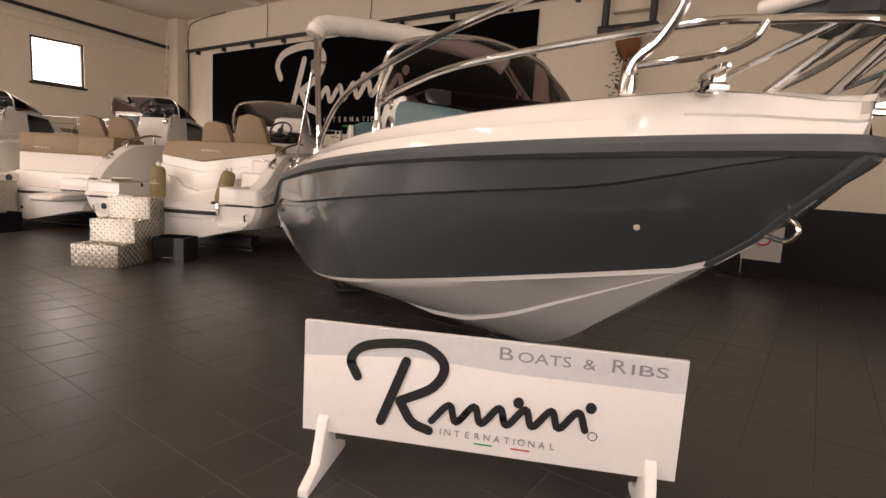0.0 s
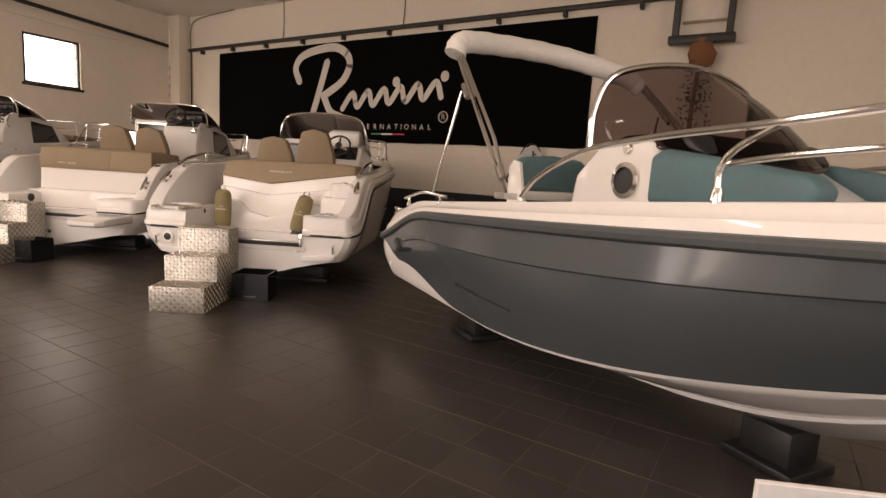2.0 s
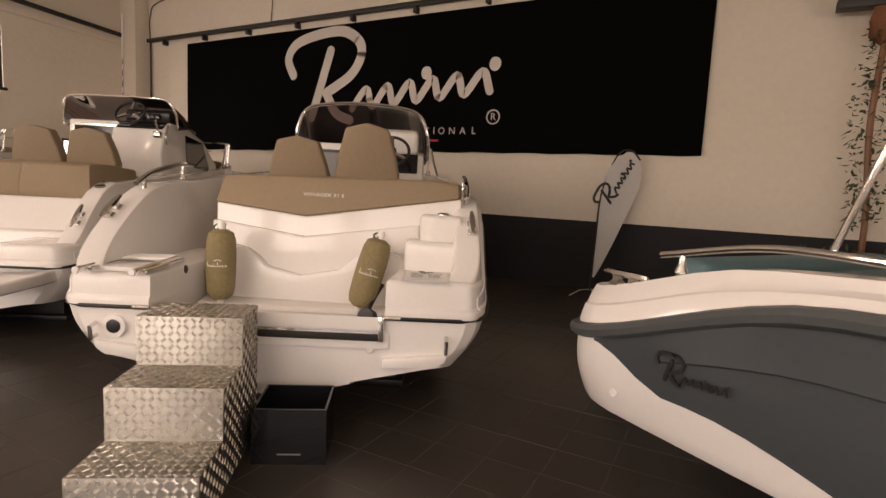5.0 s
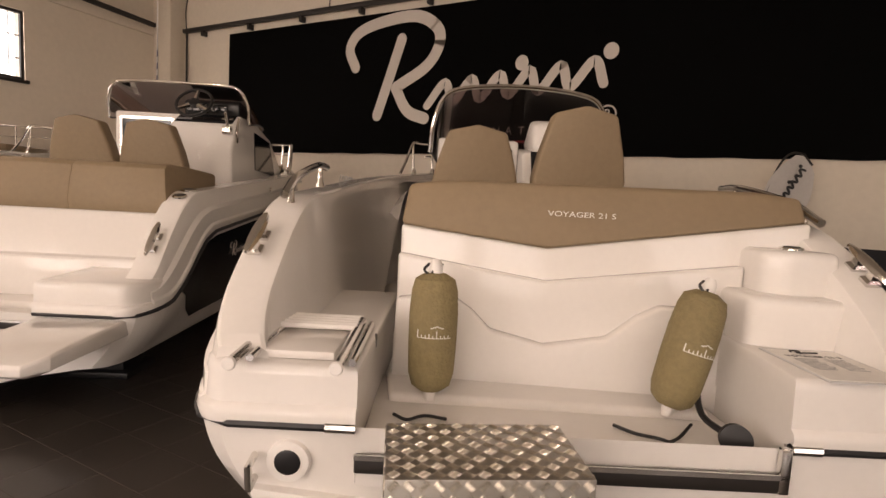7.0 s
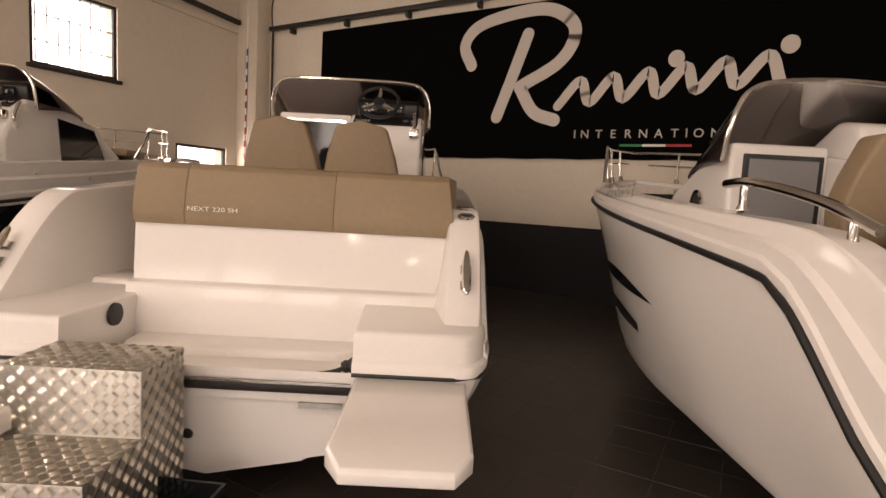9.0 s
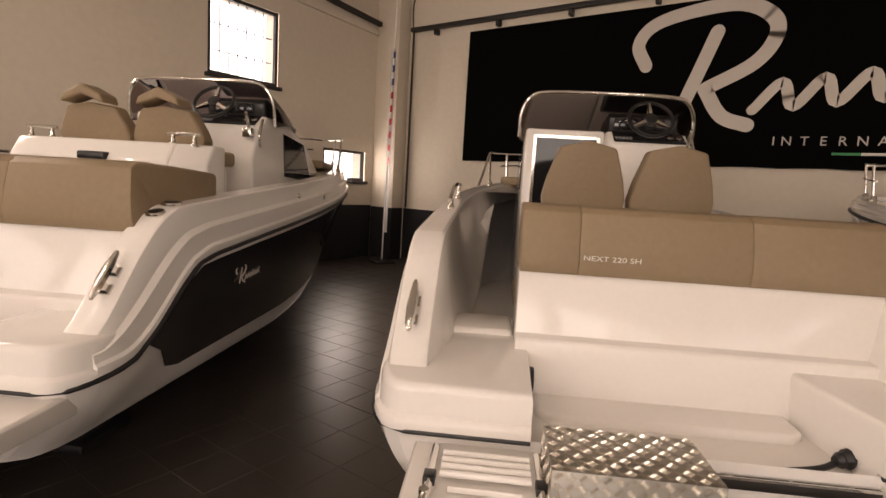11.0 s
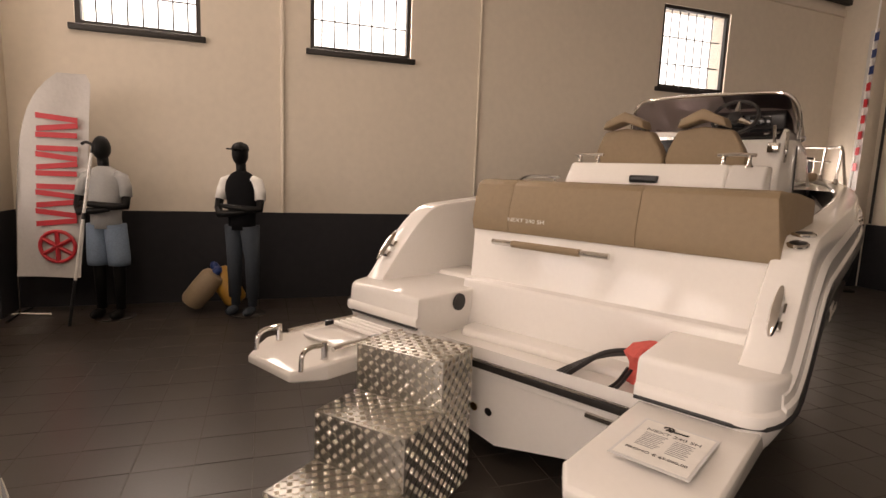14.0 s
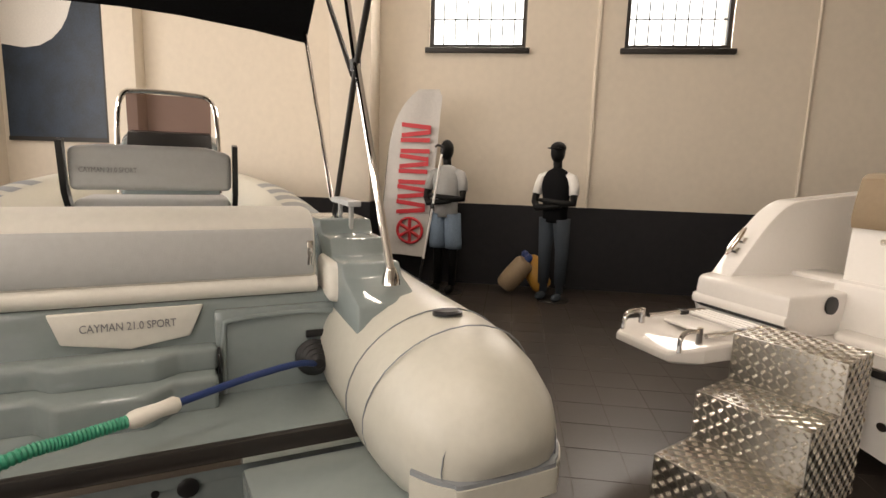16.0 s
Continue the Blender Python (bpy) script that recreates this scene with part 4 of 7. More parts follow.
def side_platform(boat, x0, x1, y0, y1, z1, label, ladder=False, chamfer=0.1):
    """A swim platform tongue beside the opening: chamfered aft corners, a sloping lip, a bevelled underside."""
    c = chamfer

    def ring(d, z, lip):
        pts = [(x0 + d, y1), (x0 + d, y0 + c), (x0 + c * 0.6 + d * 0.4, y0 + d), (x1 - c * 0.6 - d * 0.4, y0 + d), (x1 - d, y0 + c), (x1 - d, y1)]
        return [(x, y, z - lip * max(0, (y0 + 0.2 - y) / 0.2)) for x, y in pts]
    ob = part("swim_platform", Geo().loft([ring(0.05, z1 - 0.12, 0), ring(0.0, z1 - 0.095, 0), ring(0.0, z1 - 0.012, 0.05), ring(0.012, z1, 0.05)], True, True), GEL, boat, label, bevel=0.004, segments=2)
    if ladder:
        xm = (x0 + x1) / 2
        part("ladder_lid", Geo().prism([(x0 + 0.15, y0 + 0.30), (x1 - 0.13, y0 + 0.30), (x1 - 0.13, y1 - 0.36), (x0 + 0.15, y1 - 0.36)], z1 + 0.001, z1 + 0.022), GEL, ob, bevel=0.009, segments=3)
        for k in range(4):
            part("rung", Geo().tube([(x0 + 0.12, y1 - 0.30 + k * 0.045, z1 + 0.026), (x1 - 0.1, y1 - 0.30 + k * 0.045, z1 + 0.026)], 0.012, 8), WHITEP, ob)
        for x in (x0 + 0.09, x1 - 0.07):
            part("ladder_side", Geo().tube([(x, y0 + 0.24, z1 + 0.024), (x, y1 - 0.12, z1 + 0.024)], 0.014, 10), CHROME, ob, "steel ladder side")
            part("ladder_hoop", Geo().tube(smooth_line([(x, y0 + 0.05, z1 - 0.045), (x, y0 + 0.06, z1 + 0.035), (x, y0 + 0.11, z1 + 0.062), (x, y0 + 0.19, z1 + 0.058)]), 0.013, 10).lathe([(0.02, -0.03), (0.016, 0.06)], (x, y0 + 0.19, z1 + 0.015), 10), CHROME, ob, "bent steel hand hoop")
            part("ladder_hinge", Geo().box(x - 0.02, x + 0.02, y1 - 0.36, y1 - 0.30, z1 + 0.01, z1 + 0.04), BLACKP, ob, bevel=0.005)
    return ob


HEAD = 30.0
N240 = pose(-12.76, 1.20, 0, 0, 0, HEAD)
N220 = pose(-9.69, 3.105, 0, 0, 0, HEAD)
VOY = pose(-6.20, 3.545, 0, 0, 0, 29)
SHA = pose(-3.985, 4.94, 0, 0, 0, -123.5)
CAY = pose(-11.30, -1.87, 0, 0, 0, 122)

boat_a, lines_a = saloon_boat("motor_boat", "white day boat with black topsides, tan sofa and headrest seats", N240, 6.9, 1.31, "NEXT 240 SH",
                              (-0.63, 1.15, 1.255, 1.59, 0.57), [(-0.25, 2.12, 1.66, 2.03, 0.58, True), (0.33, 2.14, 1.66, 2.03, 0.58, True)], (-0.60, 0.78, 2.95, 2.375), [(-1.12, 1.7, 2.5)], (-0.56, 0.76))
bar = [(1.75, 0.57), (1.68, 1.60), (1.78, 1.745), (2.1, 1.745), (2.1, 0.57)]
part("galley_unit", Geo().prism(bar, -0.58, 0.60, "x"), GEL, boat_a, "white wet bar behind the helm seats", bevel=0.025, segments=3)
g = Geo().prism(bar, 0.602, 0.80, "x")
g.v = [(x, y + (0.16 if x > 0.7 and y < 2 else 0), z) for x, y, z in g.v]
part("galley_unit", g, GEL, boat_a, bevel=0.02, segments=3)
part("bar_latch", Geo().box(-0.04, 0.16, 1.655, 1.73, 1.60, 1.655), BLACKP, boat_a, "black latch", bevel=0.012)
for x in (-0.46, 0.62):
    grab_rail(boat_a, [(x - 0.12, 1.85, 1.81), (x, 1.85, 1.815), (x + 0.12, 1.85, 1.81)], [(x - 0.08, 1.85, 1.81), (x + 0.08, 1.85, 1.81)], 0.013, None, 0.08)
hb = grab_rail(boat_a, [(-0.42, 0.525, 1.195), (0.0, 0.52, 1.195), (0.36, 0.525, 1.195)], [], 0.018)
for x in (-0.38, 0.32):
    part("rail_foot", Geo().tube([(x, 0.525, 1.195), (x, 0.60, 1.195)], 0.012, 8), CHROME, hb)
part("grip", Geo().tube([(-0.27, 0.522, 1.195), (0.19, 0.522, 1.195)], 0.022, 10), TAN, hb, "tan leather grip")
side_platform(boat_a, -1.08, -0.50, -0.85, 0.0, 0.672, "white swim platform with a folded ladder", True, 0.16)
side_platform(boat_a, 0.77, 1.24, -0.74, 0.1, 0.672, "white swim platform")

boat_b, lines_b = saloon_boat("motor_boat", "white day boat with black topsides and plain tan seats", N220, 6.5, 1.22, "NEXT 220 SH",
                              (-0.64, 1.05, 1.18, 1.505, 0.62), [(-0.20, 1.74, 1.33, 1.90, 0.54, False), (0.37, 1.76, 1.33, 1.90, 0.54, False)], (-0.60, 0.81, 2.75, 2.385), [(-1.08, 1.7, 2.3)], (-0.59, 0.63), -0.05)
side_platform(boat_b, 0.64, 1.11, -0.66, 0.1, 0.625, "white swim platform")
side_platform(boat_b, -1.02, -0.50, -0.62, 0.05, 0.6, "white swim platform with a folded ladder", True, 0.14)

# the boat with the chevron sofa
boat_c = thing("motor_boat", "all-white day boat with a tan chevron sofa and fenders", "boat", VOY, "white day boats with their sterns in a row")
lc = Lines(6.0, 1.22, 1.9, 2.2, lambda y: 0.69 + 0.41 * ease(0.2, 0.95, y) + 0.50 * (max(0, y) / 6) ** 0.9, lambda y: 0.89 + 0.43 * math.sin(math.pi / 2 * min(1, max(0, (y - 0.03) / 0.85))) ** 1.1 + 0.42 * (y / 6) ** 1.15, 0.18, 0.42, 0.13, 0.28, 0.88)
hull_shell(boat_c, lc, GEL, 0.1)
rubbing_strake(boat_c, lc, RUBBER, 0.015, -0.68, 0.63, "black rubber rubbing strake with chrome ends")
coaming(boat_c, lc, 0.05, 5.98, 0.12, 0.55, GEL)
foredeck(boat_c, lc, 3.6, GEL, 0.05)
cockpit(boat_c, lc, 0.1, 3.7, 0.57)
stern_block(boat_c, lc, 1, 0.63, 0.72, 0.69, 0.905, 0.70)
stern_block(boat_c, lc, -1, 0.68, 1.25, 0.69, 0.872, 0.66)
part("inner_corner", Geo().prism([(0.634, 0.03), (0.9, 0.03), (0.9, 0.68), (0.704, 0.68)], 0.5, 0.76), GEL, boat_c)
part("inner_corner", Geo().prism([(-0.9, 0.03), (-0.684, 0.03), (-0.664, 1.1), (-0.9, 1.1)], 0.5, 0.76), GEL, boat_c)
ZD = 0.6
part("swim_deck", Geo().box(-0.68, 0.66, 0.0, 0.74, 0.5, ZD), GEL, boat_c, bevel=0.012)
part("deck_trim", Geo().box(-0.68, 0.62, -0.022, 0.0, ZD - 0.045, ZD + 0.012), DARKSTEEL, boat_c, "dark steel edge trim", bevel=0.006)
part("trim_strip", Geo().box(-0.68, 0.62, -0.026, -0.019, ZD + 0.0, ZD + 0.016), CHROME, boat_c)
part("trim_end", Geo().box(0.595, 0.628, -0.026, -0.004, ZD - 0.045, 0.70), CHROME, boat_c, "upright steel end of the trim", bevel=0.004)
part("deck_step", Geo().prism([(-0.66, 0.72), (-0.62, 0.44), (0.6, 0.40), (0.66, 0.7)], ZD - 0.02, ZD + 0.035), GEL, boat_c, bevel=0.022, segments=3)
for s in (1, -1):
    part("chine_step", Geo().prism([(s * 0.62, 0.395), (s * 0.62, 0.452), (s * 0.995, 0.49), (s * 0.985, 0.45), (s * 0.93, 0.41)], -0.012, 0.3, "y"), GEL, boat_c, "stepped chine moulding", bevel=0.008)
AFT = pose(0.2, 0.68, 0, 0, 0, -5) @ pose(-0.2, -0.6, 0)
# chevron bulkhead in three steps
part("bulkhead", Geo().prism([(-0.63, ZD - 0.05), (1.06, ZD - 0.05), (1.06, 1.36), (0.0, 1.195), (-0.63, 1.265)], 0.62, 0.95, "y").moved(AFT), GEL, boat_c, "white moulded transom bulkhead", bevel=0.016, segments=3)
part("bulkhead", Geo().prism([(-0.63, ZD - 0.05), (0.79, ZD - 0.05), (0.79, 1.175), (0.0, 1.06), (-0.63, 1.145)], 0.565, 0.625, "y").moved(AFT), GEL, boat_c, bevel=0.014, segments=3)
part("bulkhead", Geo().prism([(-0.63, ZD - 0.05), (0.72, ZD - 0.05), (0.71, 0.96), (0.58, 0.995), (0.46, 0.995), (0.37, 0.945), (0.255, 0.85), (0.0, 0.80), (-0.225, 0.85), (-0.30, 0.925), (-0.37, 0.97), (-0.46, 0.985), (-0.62, 0.96)], 0.50, 0.575, "y").moved(AFT), GEL, boat_c, bevel=0.014, segments=3)
part("corner_step", Geo().prism([(0.70, 0.40), (0.84, 0.34), (1.09, 0.34), (1.09, 0.74), (0.70, 0.74)], 0.88, 1.09), GEL, boat_c, bevel=0.03, segments=4)
part("corner_step", Geo().prism([(0.79, 0.50), (0.86, 0.44), (1.06, 0.44), (1.06, 0.76), (0.79, 0.76)], 1.07, 1.255), GEL, boat_c, bevel=0.03, segments=4)
disc(boat_c, "cup_holder", pose(0.94, 0.56, 1.255), 0.045, 0.012, CHROME, "steel ringed cup holder")
disc(boat_c, "cup_well", pose(0.94, 0.56, 1.264), 0.032, 0.006, BLACKP)
back = Geo().prism([(-0.63, 1.265), (0.0, 1.195), (1.05, 1.36), (1.04, 1.46), (0.86, 1.48), (-0.45, 1.465), (-0.61, 1.44)], 0.60, 0.95, "y")
back.v = [(x, y + (0.08 * (z - 1.3) / 0.17 if y < 0.7 and z > 1.3 else 0), z) for x, y, z in back.v]
part("sofa_back", back.moved(AFT), TAN, boat_c, "tan chevron-shaped sofa back", bevel=0.022, segments=3)
part("sofa_seat", Geo().box(-0.6, 0.95, 0.95, 1.4, 0.9, 1.05).moved(AFT), TAN, boat_c, bevel=0.03)
part("sofa_base", Geo().box(-0.58, 0.93, 0.94, 1.36, 0.57, 0.9).moved(AFT), GEL, boat_c)
text_part("lettering", "VOYAGER 21 S", AFT @ on_face(0.13, 0.592, 1.345, 0, -2), 0.032, CREAM, boat_c, 0.001, 0.28)
helm_seat(boat_c, -0.27, 1.58, 1.28, 1.80, 0.50, TAN)
helm_seat(boat_c, 0.31, 1.50, 1.30, 1.92, 0.52, TAN)
con = thing_part(boat_c, "helm_console")
part("console_body", Geo().prism([(2.35, 0.57), (2.28, 1.5), (2.42, 1.74), (2.75, 1.8), (3.5, 1.5), (3.8, 1.2), (3.8, 0.57)], 0.12, 0.74, "x"), GEL, con, "white moulded helm console", bevel=0.03, segments=3)
part("cabin_front", Geo().prism([(2.6, 0.57), (2.6, 1.84), (2.75, 1.84), (3.4, 1.55), (3.8, 1.2), (3.8, 0.57)], -0.50, 0.118, "x"), GEL, con, "white cabin front with a door", bevel=0.03, segments=3)
part("cabin_door", Geo().box(-0.4, 0.04, 2.575, 2.595, 0.62, 1.74), GREYINK, con, "grey sliding cabin door")
part("door_frame", Geo().box(-0.425, -0.4, 2.57, 2.6, 0.6, 1.77).box(0.04, 0.065, 2.57, 2.6, 0.6, 1.77).box(-0.4, 0.04, 2.57, 2.6, 1.74, 1.77), BLACKP, con)
part("dash_panel", Geo().prism([(2.31, 1.56), (2.41, 1.735), (2.405, 1.75), (2.295, 1.575)], 0.18, 0.69, "x"), SCREEN, con, "dark instrument panel")
part("dash_hood", Geo().prism([(2.42, 1.75), (2.5, 1.97), (2.7, 2.02), (3.0, 1.84), (2.8, 1.75)], 0.2, 0.68, "x"), WHITEP, con, "white instrument hood", bevel=0.05, segments=3)
steering_wheel(boat_c, 0.44, 2.22, 1.76)
hoop = [(-0.56, 2.6, 1.72), (-0.54, 2.56, 1.95), (-0.46, 2.55, 2.14), (-0.28, 2.55, 2.21), (0.11, 2.55, 2.235), (0.5, 2.55, 2.21), (0.69, 2.55, 2.14), (0.77, 2.56, 1.95), (0.79, 2.6, 1.72)]
base = [(-0.56, 2.62, 1.72), (-0.54, 2.9, 1.72), (-0.5, 3.15, 1.68), (-0.36, 3.4, 1.62), (0.11, 3.55, 1.55), (0.6, 3.4, 1.62), (0.73, 3.15, 1.68), (0.77, 2.9, 1.72), (0.79, 2.62, 1.72)]
windscreen(boat_c, hoop, base, SMOKE)
port_light(boat_c, pose(-0.502, 3.0, 1.45, 0, -90, 0), 0.07)
bow_rail(boat_c, lc, 4.0, 0.33, (2, 5, 8))
for s in (1, -1):
    cleat(boat_c, pose(s * (lc.beam(0.42) - 0.10), 0.42, lc.sheer(0.42), 0, 0, 90) @ pose(0, 0, 0.0, 0, -30, 0))
    z = lc.sheer(0.75)
    grab_rail(boat_c, [(s * 1.09, 0.62, z + 0.02), (s * 1.1, 0.85, z + 0.1), (s * 1.1, 1.25, z + 0.17), (s * 1.1, 1.45, z + 0.17)], [(s * 1.09, 0.72, z + 0.065), (s * 1.1, 1.3, z + 0.16)], 0.018)
    yy = 2.6
    text_part("lettering", "VOYAGER 21 S", pose(s * (lc.beam(yy) - 0.008), yy, lc.rub(yy) + 0.14, 90, 0, 90 * s) @ pose(0, 0, 0, -8, 0, 0), 0.07, GREYINK, boat_c, 0.001, 0.55)
    for k, (a, b) in enumerate(((0.55, 0.78), (0.3, 0.52))):
        side_panel(boat_c, lc, s, 1.9 + 0.3 * k, 3.3 - 0.2 * k, lambda y, a=a: a - 0.05 * y + 0.1, lambda y, a=a: a - 0.05 * y + 0.1 + 0.1 * math.sin(math.pi * (y - 1.9) / 1.6), NAVY, "black swoosh on the topside", 12)
    part("towing_eye", Geo().tube([(s * 0.98, 0.0, 0.52), (s * 0.98, -0.05, 0.51), (s * 0.98, -0.06, 0.58), (s * 0.98, 0.0, 0.59)], 0.012, 8), CHROME, boat_c, "steel towing eye")
part("exhaust_ring", Geo().lathe([(0.04, 0), (0.068, 0), (0.064, 0.015), (0.04, 0.018)], (0, 0, 0), 20).moved(pose(-0.88, 0.008, 0.575, 92, 0, 0)), WHITEP, boat_c, "white outlet ring")
disc(boat_c, "exhaust_hole", pose(-0.88, -0.008, 0.575, 92, 0, 0), 0.04, 0.006, BLACKP)
disc(boat_c, "drain_plug", pose(0.55, 0.012, 0.5, 92, 0, 0), 0.022, 0.012, WHITEP)
disc(boat_c, "side_inlet", pose(-0.68, 0.42, 0.84, 0, 90, 0), 0.028, 0.008, BLACKP)
lad = part("ladder", Geo().box(-0.99, -0.76, 0.05, 0.34, 0.873, 0.902), GEL, boat_c, "folded steel boarding ladder", bevel=0.01)
for x in (-1.03, -0.73):
    part("ladder_side", Geo().tube([(x, -0.08, 0.897), (x, 0.42, 0.912)], 0.017, 10), CHROME, lad)
    part("ladder_side", Geo().tube([(x + 0.035, -0.02, 0.895), (x + 0.035, 0.42, 0.902)], 0.012, 10), CHROME, lad)
    disc(lad, "ladder_end", pose(x, -0.08, 0.897, 90, 0, 0), 0.02, 0.012, WHITEP)
for k in range(5):
    part("rung", Geo().tube([(-1.03, 0.30 + 0.036 * k, 0.917), (-0.73, 0.30 + 0.036 * k, 0.917)], 0.011, 8), WHITEP, lad)
part("side_pocket", Geo().prism([(1.15, 1.03), (1.2, 1.0), (1.6, 1.04), (1.66, 1.1), (1.62, 1.2), (1.45, 1.24), (1.3, 1.2), (1.17, 1.12)], -1.032, -1.012, "x"), WOOD, boat_c, "wood-lined side pocket")

# ---- the blue-grey boat near the entrance ----
boat_d = thing("motor_boat", "white over blue-grey open boat with bow rail and furled bimini", "boat", SHA)
STEM = [(0.0, 0.13), (2.5, 0.14), (3.2, 0.18), (3.62, 0.25), (3.95, 0.39), (4.42, 0.70), (4.77, 0.93), (4.95, 1.05), (5.13, 1.21), (5.26, 1.31)]
ld = Lines(5.27, 1.23, 2.0, 3.2, lambda y: 0.80 + 0.26 * ease(0.0, 1.2, y) + 0.30 * (y / 5.25) ** 1.2, lambda y: 1.0 + 0.16 * ease(0, 0.9, y) + 0.38 * (y / 5.25) ** 1.2 - 0.055 * ease(4.95, 5.27, y), 0.13, 0.46, 0.14, 0.3, 0.92, (0.847, 0.93, 1.6), STEM)
hull_shell(boat_d, ld, GEL, -0.05)
for s in (1, -1):
    side_panel(boat_d, ld, s, 0.22, 5.255, lambda y: 0.88 - 0.50 * ease(0.2, 0.6, y) - 0.38 * ease(0.5, 1.7, y), lambda y: 0.95, BLUEGREY, "glossy blue-grey topside", 34)
    topside_ledge(boat_d, ld, s, 0.55, 5.2, 0.70, BLUEGREY)
part("stem_band", Geo().tube([(0, y - 0.012, z + 0.008) for y, z in STEM[6:] + [(5.285, 1.335)]], [0.026, 0.026, 0.028, 0.034, 0.036], 10), BLUEGREY, boat_d)
rubbing_strake(boat_d, ld, GREYRUB, 0.034, -0.45, 0.45, "thick grey rubber rubbing strake")
gunwales(boat_d, ld, 0.0, 5.255, 0.14, 0.6, GEL)
foredeck(boat_d, ld, 3.3, GEL, 0.0)
cockpit(boat_d, ld, 0.05, 2.9, 0.64)
part("stern_deck", Geo().box(-1.0, 1.0, 0.0, 0.5, 0.7, 0.98), GEL, boat_d, bevel=0.03)
part("sofa_seat", Geo().box(-0.9, 0.9, 0.5, 1.0, 0.95, 1.11), TEAL, boat_d, "teal sofa cushion", bevel=0.04, segments=3)
part("sofa_back", Geo().box(-0.86, 0.86, 0.30, 0.48, 0.98, 1.17), TEAL, boat_d, "teal sofa back", bevel=0.05, segments=3)
for a, b in ((0.13, 0.745), (-0.745, -0.13)):
    seat = thing_part(boat_d, "helm_seat")
    pad = Geo().prism([(a, 1.36), (b, 1.36), (b, 1.56), (b - 0.06, 1.605), ((a + b) / 2, 1.625), (a + 0.06, 1.605), (a, 1.56)], 1.68, 1.79, "y")
    pad.v = [(x, y - 0.10 * (z - 1.36), z) for x, y, z in pad.v]
    part("backrest", pad, TEAL, seat, "teal padded backrest", bevel=0.03, segments=3)
    part("back_frame", Geo().box(a - 0.02, b + 0.02, 1.70, 1.80, 1.29, 1.355), GEL, seat, "white moulded seat frame", bevel=0.012)
    for x in (a - 0.03, b + 0.002):
        part("seat_side", Geo().prism([(1.66, 1.1), (1.66, 1.52), (1.72, 1.58), (1.80, 1.56), (1.9, 1.2), (2.2, 1.1)], x, x + 0.028, "x"), GEL, seat, bevel=0.008)
    part("seat_cushion", Geo().box(a, b, 1.80, 2.25, 1.08, 1.2), TEAL, seat, bevel=0.03, segments=3)
    part("seat_base", Geo().box(a + 0.04, b - 0.04, 1.75, 2.2, 0.64, 1.08), GEL, seat, bevel=0.02)
con = thing_part(boat_d, "helm_console")
for s in (1, -1):
    part("console_side", Geo().prism([(2.25, 1.1), (2.33, 1.5), (2.55, 1.69), (2.9, 1.7), (3.05, 1.52), (3.25, 1.3), (3.25, 1.1)], s * 0.54, s * 0.70, "x"), GEL, con, "white moulded helm side", bevel=0.05, segments=3)
part("console_body", Geo().prism([(2.4, 0.62), (2.4, 1.45), (2.55, 1.66), (2.95, 1.68), (3.4, 1.42), (3.35, 1.15), (2.75, 0.62)], -0.53, 0.53, "x"), GEL, con, "white helm console", bevel=0.03)
part("dash_hood", Geo().prism([(2.47, 1.64), (2.55, 1.74), (3.05, 1.74), (3.15, 1.62)], -0.56, 0.56, "x"), BLACKP, con, "black dashboard hood", bevel=0.04, segments=3)
port_light(boat_d, pose(0.702, 2.79, 1.47, 0, 90, 0), 0.075)
disc(con, "nav_light", pose(0.702, 2.79, 1.64, 0, 90, 0), 0.03, 0.02, CHROME)
for s in (1, -1):
    part("bow_backrest", Geo().prism([(2.98, 1.36), (2.98, 1.60), (3.06, 1.64), (3.78, 1.53), (3.84, 1.47), (3.8, 1.38)], s * 0.58, s * 0.74, "x"), TEAL, boat_d, "teal padded bow seat back", bevel=0.03, segments=3)
hoop = [(-0.70, 2.46, 1.66), (-0.69, 2.46, 1.9), (-0.56, 2.5, 2.11), (0.0, 2.53, 2.21), (0.56, 2.5, 2.11), (0.69, 2.46, 1.9), (0.70, 2.46, 1.66)]
base = [(-0.70, 2.49, 1.66), (-0.68, 2.75, 1.68), (-0.55, 3.1, 1.62), (0.0, 3.28, 1.56), (0.55, 3.1, 1.62), (0.68, 2.75, 1.68), (0.70, 2.49, 1.66)]
windscreen(boat_d, hoop, base, SMOKE, 0.02)
